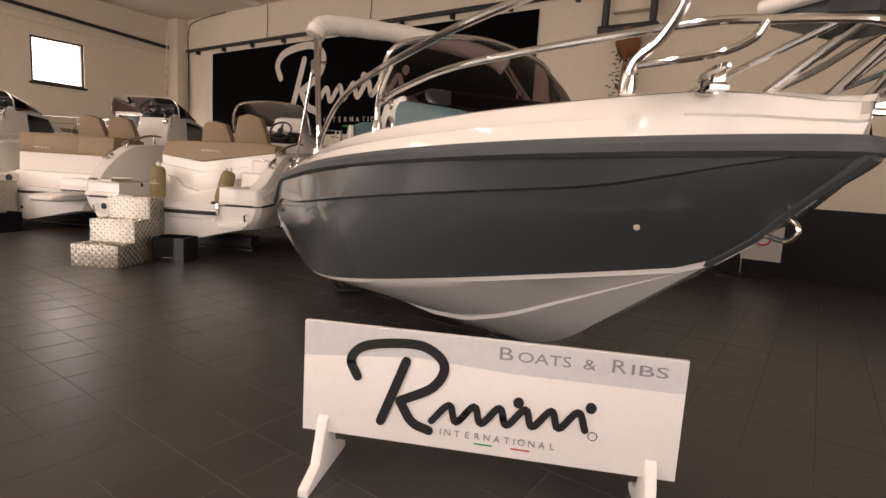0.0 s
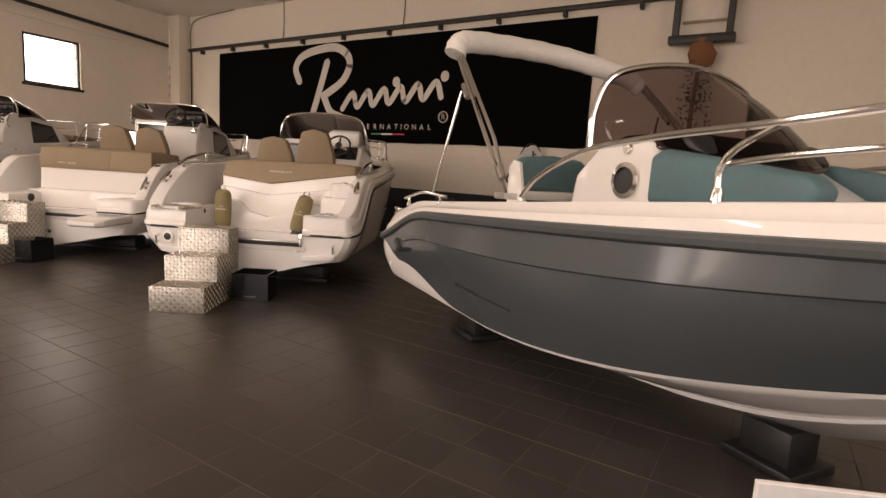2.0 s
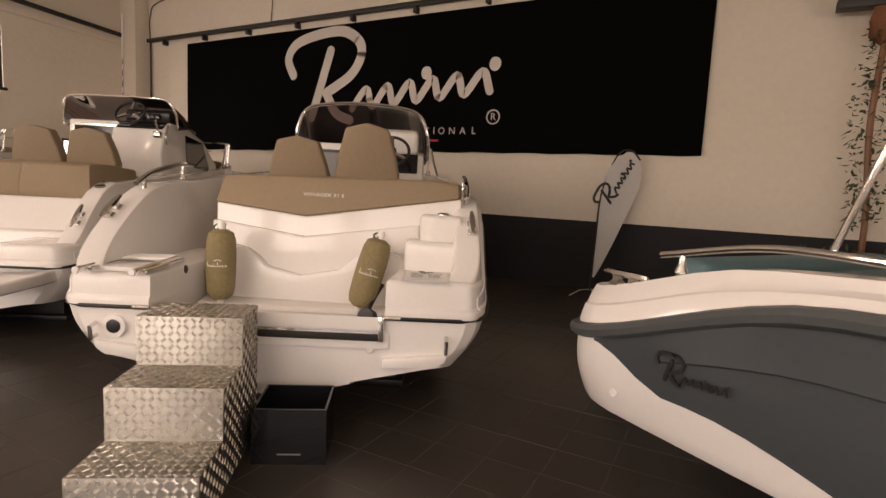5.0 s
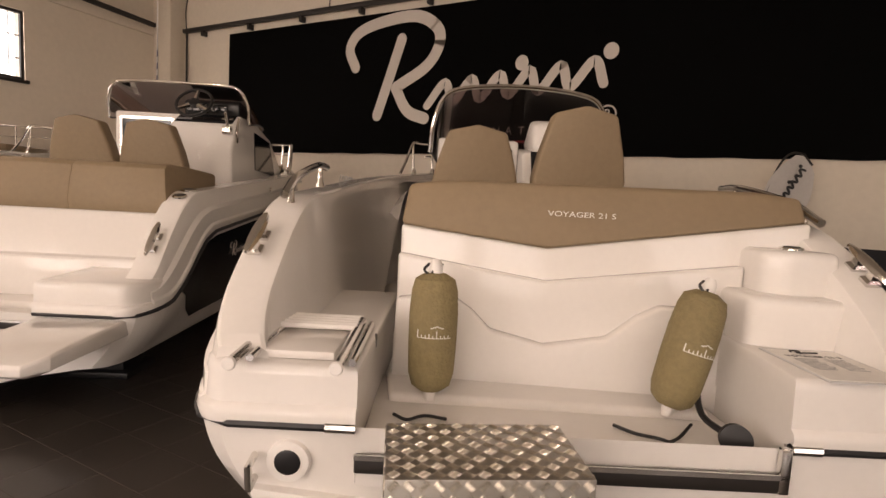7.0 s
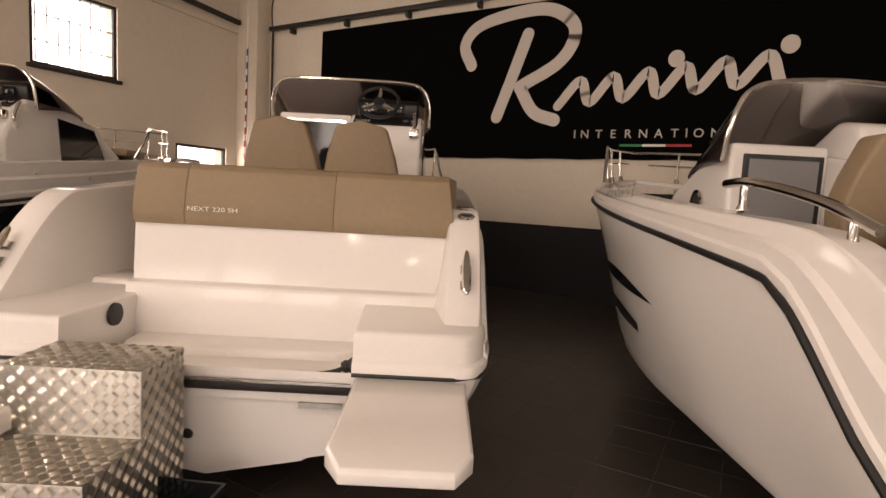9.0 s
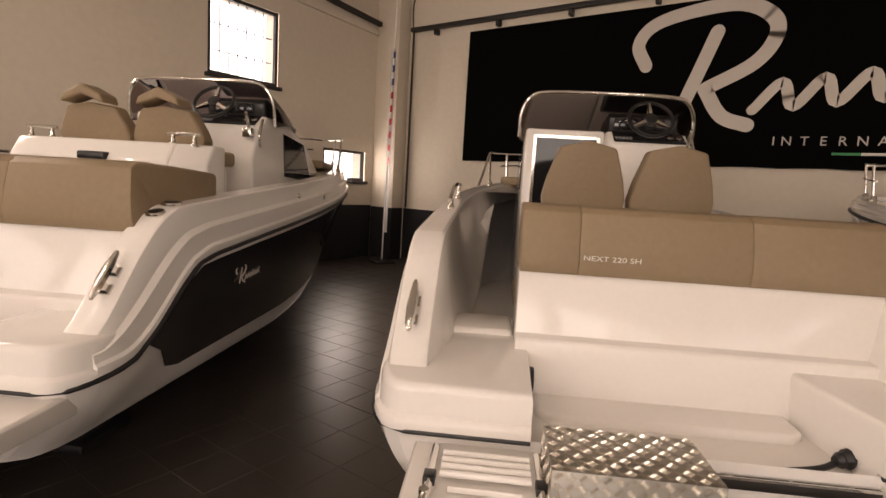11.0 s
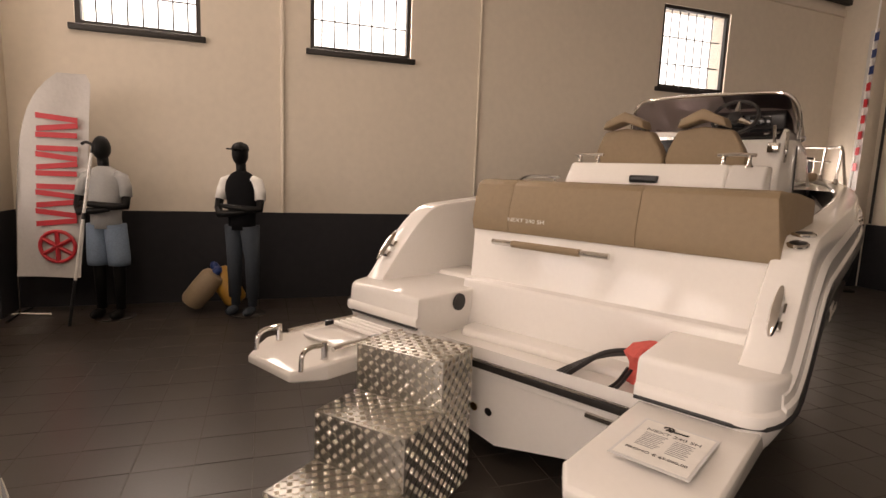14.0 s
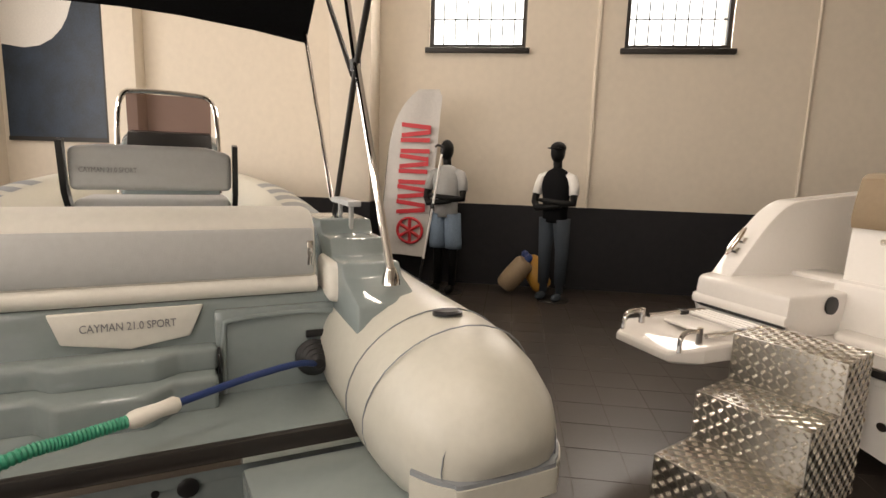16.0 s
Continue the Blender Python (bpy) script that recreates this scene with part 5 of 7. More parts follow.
for s in (1, -1):
    top = [(s * 1.1, 2.36, 1.34), (s * 1.09, 2.5, 1.46), (s * 1.07, 2.85, 1.60), (s * 1.05, 3.3, 1.66), (s * 1.0, 3.84, 1.70), (s * 0.86, 4.4, 1.77), (s * 0.62, 4.87, 1.85), (s * 0.53, 5.02, 1.83), (s * 0.5, 5.04, 1.74), (s * 0.51, 4.97, 1.64), (s * 0.54, 4.90, 1.58), (s * 0.54, 4.88, 1.50)]
    ob = part("bow_rail", Geo().tube(smooth_line(top), 0.016, 10), CHROME, boat_d, "polished steel bow rail")
    mid = [(s * 0.99, 3.62, 1.55), (s * 0.95, 3.9, 1.59), (s * 0.84, 4.35, 1.63), (s * 0.49, 4.99, 1.67), (s * 0.30, 5.16, 1.68), (s * 0.1, 5.26, 1.69), (0.0, 5.27, 1.69)]
    part("lower_rail", Geo().tube(smooth_line(mid), 0.013, 10), CHROME, ob)
    part("lower_rail", Geo().tube(smooth_line([(s * 0.54, 4.89, 1.57), (s * 0.47, 4.98, 1.58), (s * 0.38, 5.07, 1.60), (s * 0.34, 5.13, 1.63), (s * 0.32, 5.15, 1.675)]), 0.012, 10), CHROME, ob)
    part("post", Geo().tube(smooth_line([(s * 1.0, 3.61, 1.41), (s * 1.0, 3.61, 1.53), (s * 1.0, 3.67, 1.61), (s * 1.0, 3.83, 1.695)]), 0.014, 10).lathe([(0.026, 0), (0.024, 0.05), (0.018, 0.07)], (s * 1.0, 3.61, 1.39), 12), CHROME, ob)
    part("rail_foot", Geo().lathe([(0.026, 0), (0.024, 0.05), (0.018, 0.07)], (s * 0.54, 4.88, ld.sheer(4.88) - 0.02), 12), CHROME, ob)
    part("post", Geo().tube([(s * 0.13, 5.02, ld.sheer(5.0)), (s * 0.08, 5.25, 1.69)], 0.016, 10), CHROME, ob)
    part("post", Geo().tube([(s * 0.3, 4.86, ld.sheer(4.86)), (s * 0.14, 5.24, 1.69)], 0.011, 10), CHROME, ob)
    cleat(boat_d, pose(s * 0.36, 5.03, ld.sheer(5.0) - 0.02, 0, 0, 60))
part("bow_step", Geo().prism([(-0.2, 5.0), (0.2, 5.0), (0.2, 5.2), (0.1, 5.31), (-0.1, 5.31), (-0.2, 5.2)], 1.745, 1.785), WHITEP, boat_d, "white padded bow step", bevel=0.018, segments=3)
part("step_plate", Geo().prism([(-0.16, 5.03), (0.16, 5.03), (0.16, 5.2), (0.08, 5.28), (-0.08, 5.28), (-0.16, 5.2)], 1.71, 1.745), BLACKP, boat_d)
disc(boat_d, "side_fitting", pose(ld.topside(4.75, 0.36, 0.006)[0], 4.75, ld.topside(4.75, 0.36)[2], 0, 90, 40), 0.014, 0.014, CHROME, "small steel fitting")
part("bow_eye", Geo().tube(smooth_line([(0, 5.0, 1.13), (0, 5.07, 1.135), (0, 5.1, 1.10), (0, 5.06, 1.065), (0, 4.96, 1.08)]), 0.009, 10), CHROME, boat_d, "steel bow eye")
emblem("emblem", pose(ld.topside(0.7, 0.6)[0] + 0.016, 0.57, 0.71, 0, 0, 90) @ pose(0, 0, 0, 4, 0, 0), 0.30, INK, boat_d, 0.05)
text_part("lettering", "SHADOW 19", pose(ld.beam(1.5) - 0.018, 1.5, ld.rub(1.5) + 0.13, 90, 0, 90) @ pose(0, 0, 0, -6, 0, 0), 0.05, INK, boat_d, 0.001, 0.32)
text_part("lettering", "HIGH PRESSURE - HIGH FASHION", pose(ld.topside(2.1, 0.3)[0] + 0.008, 2.1, ld.topside(2.1, 0.3)[2], 90, 0, 90) @ pose(0, 0, 0, -4, 0, 0), 0.05, INK, boat_d, 0.001, 0.75)
for s in (1, -1):
    grab_rail(boat_d, [(s * 1.12, 0.45, 1.2), (s * 1.13, 0.9, 1.28), (s * 1.13, 1.35, 1.27)], [(s * 1.12, 0.55, 1.22), (s * 1.13, 1.25, 1.27)], 0.014, None, 0.08)
    cleat(boat_d, pose(s * 1.1, 0.25, 1.03, 0, 0, 90))
disc(boat_d, "side_outlet", pose(ld.topside(0.32, 0.28)[0] + 0.002, 0.32, ld.topside(0.32, 0.28)[2], 0, 90, 0), 0.02, 0.01, WHITEP)
bim = thing_part(boat_d, "bimini_top")
bag = [(0.98, 1.04, 2.40), (0.95, 1.03, 2.47), (0.86, 1.0, 2.52), (0.5, 0.93, 2.56), (0, 0.90, 2.57), (-0.5, 0.95, 2.52), (-0.86, 1.02, 2.44), (-0.98, 1.07, 2.36)]
g = Geo()
line = smooth_line(bag, 8)
g.tube(line, [0.088 + 0.003 * math.sin(i * 1.3) + 0.002 * math.sin(i * 3.1) for i in range(len(line))], 14)
part("canopy_bag", g, WHITECLOTH, bim, "white furled canopy bag")
for s in (1, -1):
    part("pole", Geo().tube([(s * 1.07, 2.13, 1.34), (s * 0.98, 1.06, 2.42)], 0.015, 10), CHROME, bim)
    part("pole", Geo().tube([(s * 1.05, 2.03, 1.46), (s * 1.04, 1.88, 1.70), (s * 0.955, 1.10, 2.41)], 0.013, 10), CHROME, bim)
    part("pole", Geo().tube([(s * 1.12, 1.07, 1.28), (s * 1.02, 1.29, 2.08)], 0.011, 10), CHROME, bim)
    part("pole", Geo().tube([(s * 0.93, 1.06, 2.40), (s * 0.99, 1.44, 2.03)], 0.013, 10), CHROME, bim)
    part("joint", Geo().tube([(s * 1.02, 1.32, 2.12), (s * 1.03, 1.42, 2.02)], 0.024, 10), CHROME, bim)
    part("joint", Geo().tube([(s * 1.055, 2.0, 1.52), (s * 1.055, 2.05, 1.44)], 0.024, 10), CHROME, bim)
    part("pole_foot", Geo().box(s * 1.07 - 0.05, s * 1.07 + 0.05, 2.07, 2.19, 1.31, 1.35), CHROME, bim)

# ---- the inflatable ----
rib = thing("inflatable_boat", "grey inflatable boat with cream seats and a black bimini", "boat", CAY)
TR = 0.30


def tube_x(y):
    return 1.08 * (1 - max(0, (y - 3.2) / 3.1) ** 2.4)


def tube_z(y):
    return 0.78 + 0.42 * max(0, y / 6.2) ** 1.6


for s in (1, -1):
    line = [(s * tube_x(y), y, tube_z(y)) for y in (-0.1, 0.4, 1, 1.8, 2.6, 3.4, 4.1, 4.7, 5.2, 5.6, 5.9, 6.1, 6.22)]
    line[-1] = (0.0, 6.3, tube_z(6.3))
    line = smooth_line(line, 4)
    nose = [(s * 1.08, -0.1 - 0.48 * math.sin(a), 0.78 - 0.03 * (1 - math.cos(a))) for a in (1.5, 1.4, 1.25, 1.05, 0.8, 0.5, 0.25)]
    rads = [TR * math.cos(a) ** 0.62 for a in (1.5, 1.4, 1.25, 1.05, 0.8, 0.5, 0.25)]
    tb = part("tube", Geo().tube(nose + [tuple(p) for p in line], rads + [TR] * (len(line) - 3) + [TR * 0.98, TR * 0.95, TR * 0.9], 28), TUBE, rib, "light grey inflated tube", sharp=60)
    # seams, belt, cap, valve, non-slip patches
    for y, r in ((-0.02, TR + 0.002), (-0.2, TR * 0.985)):
        part("seam", Geo().tube([(s * 1.08 + r * math.cos(a), y - 0.1 * math.sin(a), 0.78 + r * math.sin(a)) for a in (2 * math.pi * k / 32 for k in range(32))], 0.0025, 5, True), TUBEDARK, tb)
    for e in (1.12,):
        r = TR * math.cos(e) ** 0.62 + 0.002
        arc = [(s * 1.08 + r * math.cos(a), -0.1 - 0.48 * math.sin(e), 0.78 - 0.03 * (1 - math.cos(e)) + r * math.sin(a)) for a in (math.pi * (k - 2) / 14 for k in range(19))]
        part("seam", Geo().tube(arc, 0.0022, 5), TUBEDARK, tb)
    belt = []
    for y in [-0.42, -0.3, -0.1] + [0.3 + 0.4 * k for k in range(13)]:
        belt.append([(s * (tube_x(max(y, 0)) + (0.0 if y > -0.2 else -0.16 * (-y - 0.2) / 0.22) + 0.304 * math.cos(e) ), y, tube_z(max(0, y)) + 0.306 * math.sin(e)) for e in (-0.32, -0.2, -0.08)])
    part("rubbing_belt", Geo().loft(belt), TUBEDARK, tb, "grey rubbing belt")
    # the belt wraps round the tube's cone end
    def wide_at(a, dz):
        return math.sqrt(max(0.0004, (TR * math.cos(a) ** 0.62) ** 2 - dz * dz))
    ring = [(1, 0.0), (1, 0.4), (1, 0.75), (1, 1.0), (1, 1.17), (1, 1.27), (-1, 1.27), (-1, 1.17), (-1, 1.0), (-1, 0.8)]
    outline = smooth_line([(s * (1.08 + k * wide_at(a, 0.07)), -0.1 - 0.48 * math.sin(a), 0.70) for k, a in ring], 4)
    bands = {"end_belt": (-0.045, 0.03, 0.026, TUBE), "belt_lip": (0.03, 0.042, 0.02, TUBEDARK)}
    for name, (z0, z1, out, mat) in bands.items():
        rows = []
        for p in outline:
            d = (p - Vector((s * 1.08, -0.12, p.z))).normalized()
            rows.append([p - d * 0.03 + Vector((0, 0, z0)), p + d * out + Vector((0, 0, z0)), p + d * out + Vector((0, 0, z1)), p - d * 0.03 + Vector((0, 0, z1))])
        part(name, Geo().loft(rows, True, True), mat, tb, "grey rubber belt round the tube end")
    disc(tb, "valve", pose(s * 1.08, -0.16, 0.78 + TR - 0.008, -8, 0, 0), 0.05, 0.014, BLACKP, "black air valve")
    for k in range(4):
        y = 2.7 + k * 0.42
        pad = []
        for yy in (y, y + 0.24):
            pad.append([(s * (tube_x(yy) + (TR + 0.004) * math.cos(e)), yy, tube_z(yy) + (TR + 0.004) * math.sin(e)) for e in (1.9, 1.7, 1.5, 1.3, 1.1)])
        part("grip_pad", Geo().loft(pad), TUBEDARK, tb, "dark rubber step pad")
    stripe = []
    for i in range(14):
        yy = 0.1 + i * 0.2
        hi = 1.0 + 0.05 * i
        lo = hi - 0.75 * min(1, i / 4)
        stripe.append([(s * (tube_x(yy) + (TR + 0.0035) * math.cos(lo + (hi - lo) * k / 6)), yy, tube_z(yy) + (TR + 0.0035) * math.sin(lo + (hi - lo) * k / 6)) for k in range(7)])
    part("tube_panel", Geo().loft(stripe), TUBEDARK, tb, "slate grey panel on the tube")
rl = Lines(6.0, 0.95, 2.6, 2.4, lambda y: 0.62 + 0.35 * (y / 6) ** 1.5, lambda y: 0.8, 0.2, 0.42, 0.0, 0.2, 0.95)
hull_shell(rib, rl, GREYGEL, 0.08)
cockpit(rib, rl, 0.02, 5.4, 0.6, GREYGEL)
# moulded stern well
part("well_side", Geo().prism([(0.0, 0.55), (0.0, 0.72), (0.12, 0.95), (0.3, 1.0), (0.62, 1.0), (0.62, 0.55)], 0.88, 0.98, "x"), GREYGEL, rib, bevel=0.02)
part("well_side", Geo().prism([(0.0, 0.55), (0.0, 0.72), (0.12, 0.95), (0.3, 1.0), (0.62, 1.0), (0.62, 0.55)], -0.98, -0.88, "x"), GREYGEL, rib, bevel=0.02)
part("well_back", Geo().box(-0.9, 0.9, 0.46, 0.62, 0.58, 1.03), GREYGEL, rib, bevel=0.025, segments=3)
part("well_floor", Geo().box(-0.89, 0.89, -0.002, 0.47, 0.55, 0.655), GREYGEL, rib, bevel=0.008)
part("well_step", Geo().prism([(-0.74, 0.31), (-0.16, 0.31), (-0.09, 0.22), (0.18, 0.22), (0.25, 0.31), (0.395, 0.31), (0.395, 0.47), (-0.74, 0.47)], 0.64, 0.775), GREYGEL, rib, bevel=0.022, segments=4)
part("well_step", Geo().prism([(-0.60, 0.385), (-0.17, 0.385), (-0.11, 0.33), (0.2, 0.33), (0.27, 0.385), (0.397, 0.385), (0.397, 0.47), (-0.60, 0.47)], 0.765, 0.86), GREYGEL, rib, bevel=0.02, segments=4)
part("pocket_wall", Geo().box(0.39, 0.885, 0.425, 0.47, 0.64, 0.985), GREYGEL, rib, bevel=0.008)
part("pocket_rim", Geo().tube(smooth_line([(0.42, 0.42, 0.66), (0.42, 0.42, 0.9), (0.47, 0.42, 0.95), (0.8, 0.42, 0.955), (0.86, 0.42, 0.9), (0.87, 0.42, 0.66)], 4), 0.011, 8), GREYGEL, rib, "rounded moulded rim of the pocket")
part("transom_trim", Geo().box(-0.9, 0.9, -0.03, 0.0, 0.62, 0.685), DARKSTEEL, rib, "dark steel transom trim", bevel=0.005)
part("trim_strip", Geo().box(-0.9, 0.9, -0.036, -0.029, 0.612, 0.632), CHROME, rib)
part("outboard_bracket", Geo().prism([(0.48, -0.45), (0.9, -0.45), (0.92, -0.04), (0.44, -0.04)], 0.40, 0.605), GREYGEL, rib, "grey swim platform", bevel=0.02)
part("outboard_bracket", Geo().prism([(-0.9, -0.45), (-0.48, -0.45), (-0.44, -0.04), (-0.92, -0.04)], 0.40, 0.605), GREYGEL, rib, "grey swim platform", bevel=0.02)
for x, r in ((-0.06, 0.02), (0.29, 0.032), (0.2, 0.012)):
    disc(rib, "drain_hole", pose(x, -0.004, 0.55, 90, 0, 0), r, 0.006, BLACKP)
part("name_panel", Geo().prism([(-0.135, 1.012), (0.355, 1.012), (0.305, 0.895), (0.11, 0.865), (-0.10, 0.90)], 0.442, 0.462, "y"), CREAM, rib, "cream name panel", bevel=0.008)
text_part("lettering", "CAYMAN 21.0 SPORT", on_face(0.11, 0.44, 0.952), 0.042, GREYINK, rib, 0.001, 0.30)
part("sofa_back", Geo().prism([(0.5, 1.04), (0.46, 1.10), (0.49, 1.3), (0.56, 1.36), (0.72, 1.36), (0.74, 1.04)], -0.78, 0.78, "x"), CREAM, rib, "cream and grey upholstered sofa back", bevel=0.03, segments=3)
part("sofa_panel", Geo().prism([(0.455, 1.10), (0.448, 1.18), (0.48, 1.285), (0.51, 1.29), (0.51, 1.10)], -0.77, 0.77, "x"), GREYSEAT, rib, "light grey padded panel", bevel=0.012)
part("sofa_roll", Geo().tube([(-0.78, 0.48, 1.06), (0.78, 0.48, 1.06)], 0.036, 12), CREAM, rib)
# thin black strip along the line between sofa and well
part("sofa_dark_strip", Geo().box(-0.78, 0.78, 0.47, 0.62, 1.022, 1.034), RUBBER, rib, "thin black strip under the sofa")
part("sofa_latch", Geo().box(0.74, 0.765, 0.448, 0.47, 1.14, 1.24), CHROME, rib, "steel hinge plate", bevel=0.004)
part("sofa_seat", Geo().box(-0.76, 0.76, 0.66, 1.15, 0.9, 1.04), CREAM, rib, bevel=0.03)
part("sofa_base", Geo().box(-0.74, 0.74, 0.62, 1.1, 0.58, 0.9), GREYGEL, rib)
part("corner_pad", Geo().prism([(0.80, 0.36), (0.98, 0.3), (0.98, 0.62), (0.82, 0.66)], 1.0, 1.16), CREAM, rib, bevel=0.03, segments=3)
part("corner_pad", Geo().prism([(-0.80, 0.36), (-0.82, 0.66), (-0.98, 0.62), (-0.98, 0.3)], 1.0, 1.16), CREAM, rib, bevel=0.03, segments=3)
for s in (1, -1):
    prof = [(0.05, 0.88), (0.06, 1.06), (0.26, 1.12), (0.3, 1.17), (0.46, 1.17), (0.5, 1.24), (0.66, 1.24), (0.7, 1.3), (1.0, 1.3), (1.1, 0.9)]
    part("side_deck", Geo().prism(prof, s * 0.84, s * 1.08, "x"), GREYGEL, rib, "stepped grey moulding beside the sofa", bevel=0.015)
    part("grab_handle", Geo().box(s * 0.98 - 0.03, s * 0.98 + 0.03, 0.62, 0.95, 1.36, 1.385).tube([(s * 0.98, 0.68, 1.24), (s * 0.98, 0.68, 1.37)], 0.012, 8).tube([(s * 0.98, 0.88, 1.3), (s * 0.98, 0.88, 1.37)], 0.012, 8), GREYSEAT, rib, bevel=0.006)
disc(rib, "speaker", pose(0.397, 0.41, 0.80, 0, 90, 0), 0.05, 0.012, BLACKP, "black round vent")
boot = part("cable_boot", Geo().lathe([(0.075, 0), (0.075, 0.015), (0.06, 0.03), (0.062, 0.045), (0.048, 0.06), (0.05, 0.075), (0.036, 0.09), (0.036, 0.1), (0.02, 0.12)], (0.757, 0.42, 0.765), 18, pose(0, 0, 0, 84, -8, 0)), RUBBER, rib, "black ribbed rubber boot")
part("vent_lid", Geo().box(0.725, 0.80, 0.408, 0.426, 0.85, 0.88), BLACKP, rib, bevel=0.006)
# leaning post and console
lp = thing_part(rib, "leaning_post")
lean = Geo().prism([(-0.25, 1.37), (0.53, 1.37), (0.53, 1.575), (0.4, 1.61), (-0.12, 1.61), (-0.25, 1.59)], 1.6, 1.70, "y")
part("backrest", lean, GREYSEAT, lp, "light grey upholstered backrest", bevel=0.03, segments=3)
text_part("lettering", "CAYMAN 21.0 SPORT", on_face(-0.07, 1.597, 1.475), 0.038, GREYINK, lp, 0.001, 0.26)
part("seat_cushion", Geo().box(-0.25, 0.53, 1.66, 2.1, 1.2, 1.32), GREYSEAT, lp, bevel=0.04, segments=3)
part("seat_base", Geo().box(-0.2, 0.48, 1.75, 2.1, 0.6, 1.2), GREYGEL, lp, bevel=0.02)
for x in (-0.285, 0.535):
    part("bracket", Geo().prism([(1.55, 1.62), (1.62, 1.63), (1.66, 1.4), (1.8, 1.22), (1.76, 1.18), (1.6, 1.36)], x, x + 0.028, "x"), BLACKP, lp, "black backrest bracket")
con = thing_part(rib, "helm_console")
part("console_body", Geo().prism([(2.55, 0.6), (2.5, 1.5), (2.62, 1.66), (2.85, 1.72), (3.3, 1.3), (3.4, 0.6)], -0.12, 0.5, "x"), GREYGEL, con, bevel=0.04, segments=3)
part("dash_panel", Geo().prism([(2.5, 1.5), (2.62, 1.68), (2.64, 1.72), (2.85, 1.74), (2.85, 1.7), (2.64, 1.64), (2.53, 1.48)], -0.08, 0.46, "x"), BLACKP, con, "black dashboard", bevel=0.015)
for i in range(6):
    part("switch", Geo().box(0.16 + 0.05 * (i % 3), 0.19 + 0.05 * (i % 3), 2.53, 2.55, 1.60 - 0.05 * (i // 3), 1.62 - 0.05 * (i // 3)), WHITEP, con)
part("windscreen", Geo().loft([[(x, 2.72 + 0.02 * math.cos(x * 3), 1.72), (x, 2.72, 1.86), (x, 2.71, 1.985)] for x in (-0.08, 0.05, 0.2, 0.35, 0.46)]), SMOKE, con, "smoked windscreen")
part("grab_frame", Geo().tube(smooth_line([(-0.13, 2.56, 1.3), (-0.13, 2.62, 1.75), (-0.1, 2.68, 1.96), (0.0, 2.7, 2.0), (0.3, 2.7, 2.0), (0.46, 2.68, 1.96), (0.5, 2.62, 1.75), (0.5, 2.56, 1.3)]), 0.017, 10), CHROME, con, "steel console frame")
part("bow_pad", Geo().prism([(-0.7, 3.5), (0.7, 3.5), (0.45, 5.0), (-0.45, 5.0)], 1.0, 1.1), GREYSEAT, rib, "light grey bow cushion", bevel=0.04)
part("bow_locker", Geo().prism([(-0.72, 3.5), (0.72, 3.5), (0.45, 5.0), (-0.45, 5.0)], 0.6, 1.0), GREYGEL, rib, bevel=0.02)
bim = thing_part(rib, "bimini_top")
for s in (1, -1):
    part("pole", Geo().tube([(s * 0.98, 0.12, 1.16), (s * 1.0, 0.7, 2.02), (s * 1.0, 1.0, 2.6)], 0.016, 10), CHROME, bim)
    part("pole", Geo().tube([(s * 0.98, 1.0, 1.3), (s * 1.0, 0.66, 2.0), (s * 1.0, 0.2, 2.6)], 0.014, 10), DARKSTEEL, bim)
    part("pole", Geo().tube([(s * 1.0, 1.15, 1.36), (s * 1.02, 2.0, 2.38)], 0.012, 10), CHROME, bim)
    part("pole", Geo().tube([(s * 1.0, 0.74, 1.94), (s * 1.0, 1.5, 2.62)], 0.012, 10), DARKSTEEL, bim)
    part("pole_foot", Geo().lathe([(0.035, 0), (0.03, 0.03), (0.018, 0.06)], (s * 0.98, 0.12, 1.12), 12), CHROME, bim)
    part("joint", Geo().lathe([(0.024, 0), (0.024, 0.05)], (s * 1.0, 0.69, 1.95), 12), BLACKP, bim)
rows = []
for i in range(13):
    y = 0.15 + i * 1.9 / 12
    z = 2.62 + 0.1 * math.sin(math.pi * i / 12) - 0.22 * max(0, (i - 9) / 3)
    rows.append([(x, y + 0.02 * abs(x), z - 0.07 * x * x) for x in (-1.04, -0.7, -0.3, 0, 0.3, 0.7, 1.04)])
cn = Geo().loft(rows)
cn.loft([[(x, y, z + 0.006) for x, y, z in r] for r in rows])
part("canopy", cn, BLACKCLOTH, bim, "black canvas canopy")

hose = thing("fuel_hose", "green ribbed hose joined to a blue hose with tape", "hose", CAY)
path = smooth_line([(0.745, 0.315, 0.775), (0.66, 0.255, 0.805), (0.48, 0.155, 0.815), (0.26, 0.05, 0.803)], 6)
part("blue_hose", Geo().tube(path, 0.0125, 10), BLUEHOSE, hose, "smooth blue hose")
part("tape", Geo().tube([(0.275, 0.055, 0.804), (0.262, 0.05, 0.803), (0.22, 0.03, 0.801), (0.17, 0.008, 0.796), (0.15, 0.0, 0.794), (0.14, -0.004, 0.793)], [0.017, 0.026, 0.023, 0.028, 0.026, 0.02], 12), CREAM, hose, "cream tape wrapping")
gp = smooth_line([(0.16, 0.005, 0.795), (0.02, -0.07, 0.798), (-0.114, -0.15, 0.80), (-0.4, -0.32, 0.72), (-0.66, -0.46, 0.42), (-0.85, -0.56, 0.1), (-1.1, -0.62, 0.025), (-1.5, -0.5, 0.025)], 30)
part("green_hose", Geo().tube(gp, [0.02 if i % 2 else 0.0165 for i in range(len(gp))], 10), GREENHOSE, hose, "green spiral hose")

# ---- steps of chequer plate ----


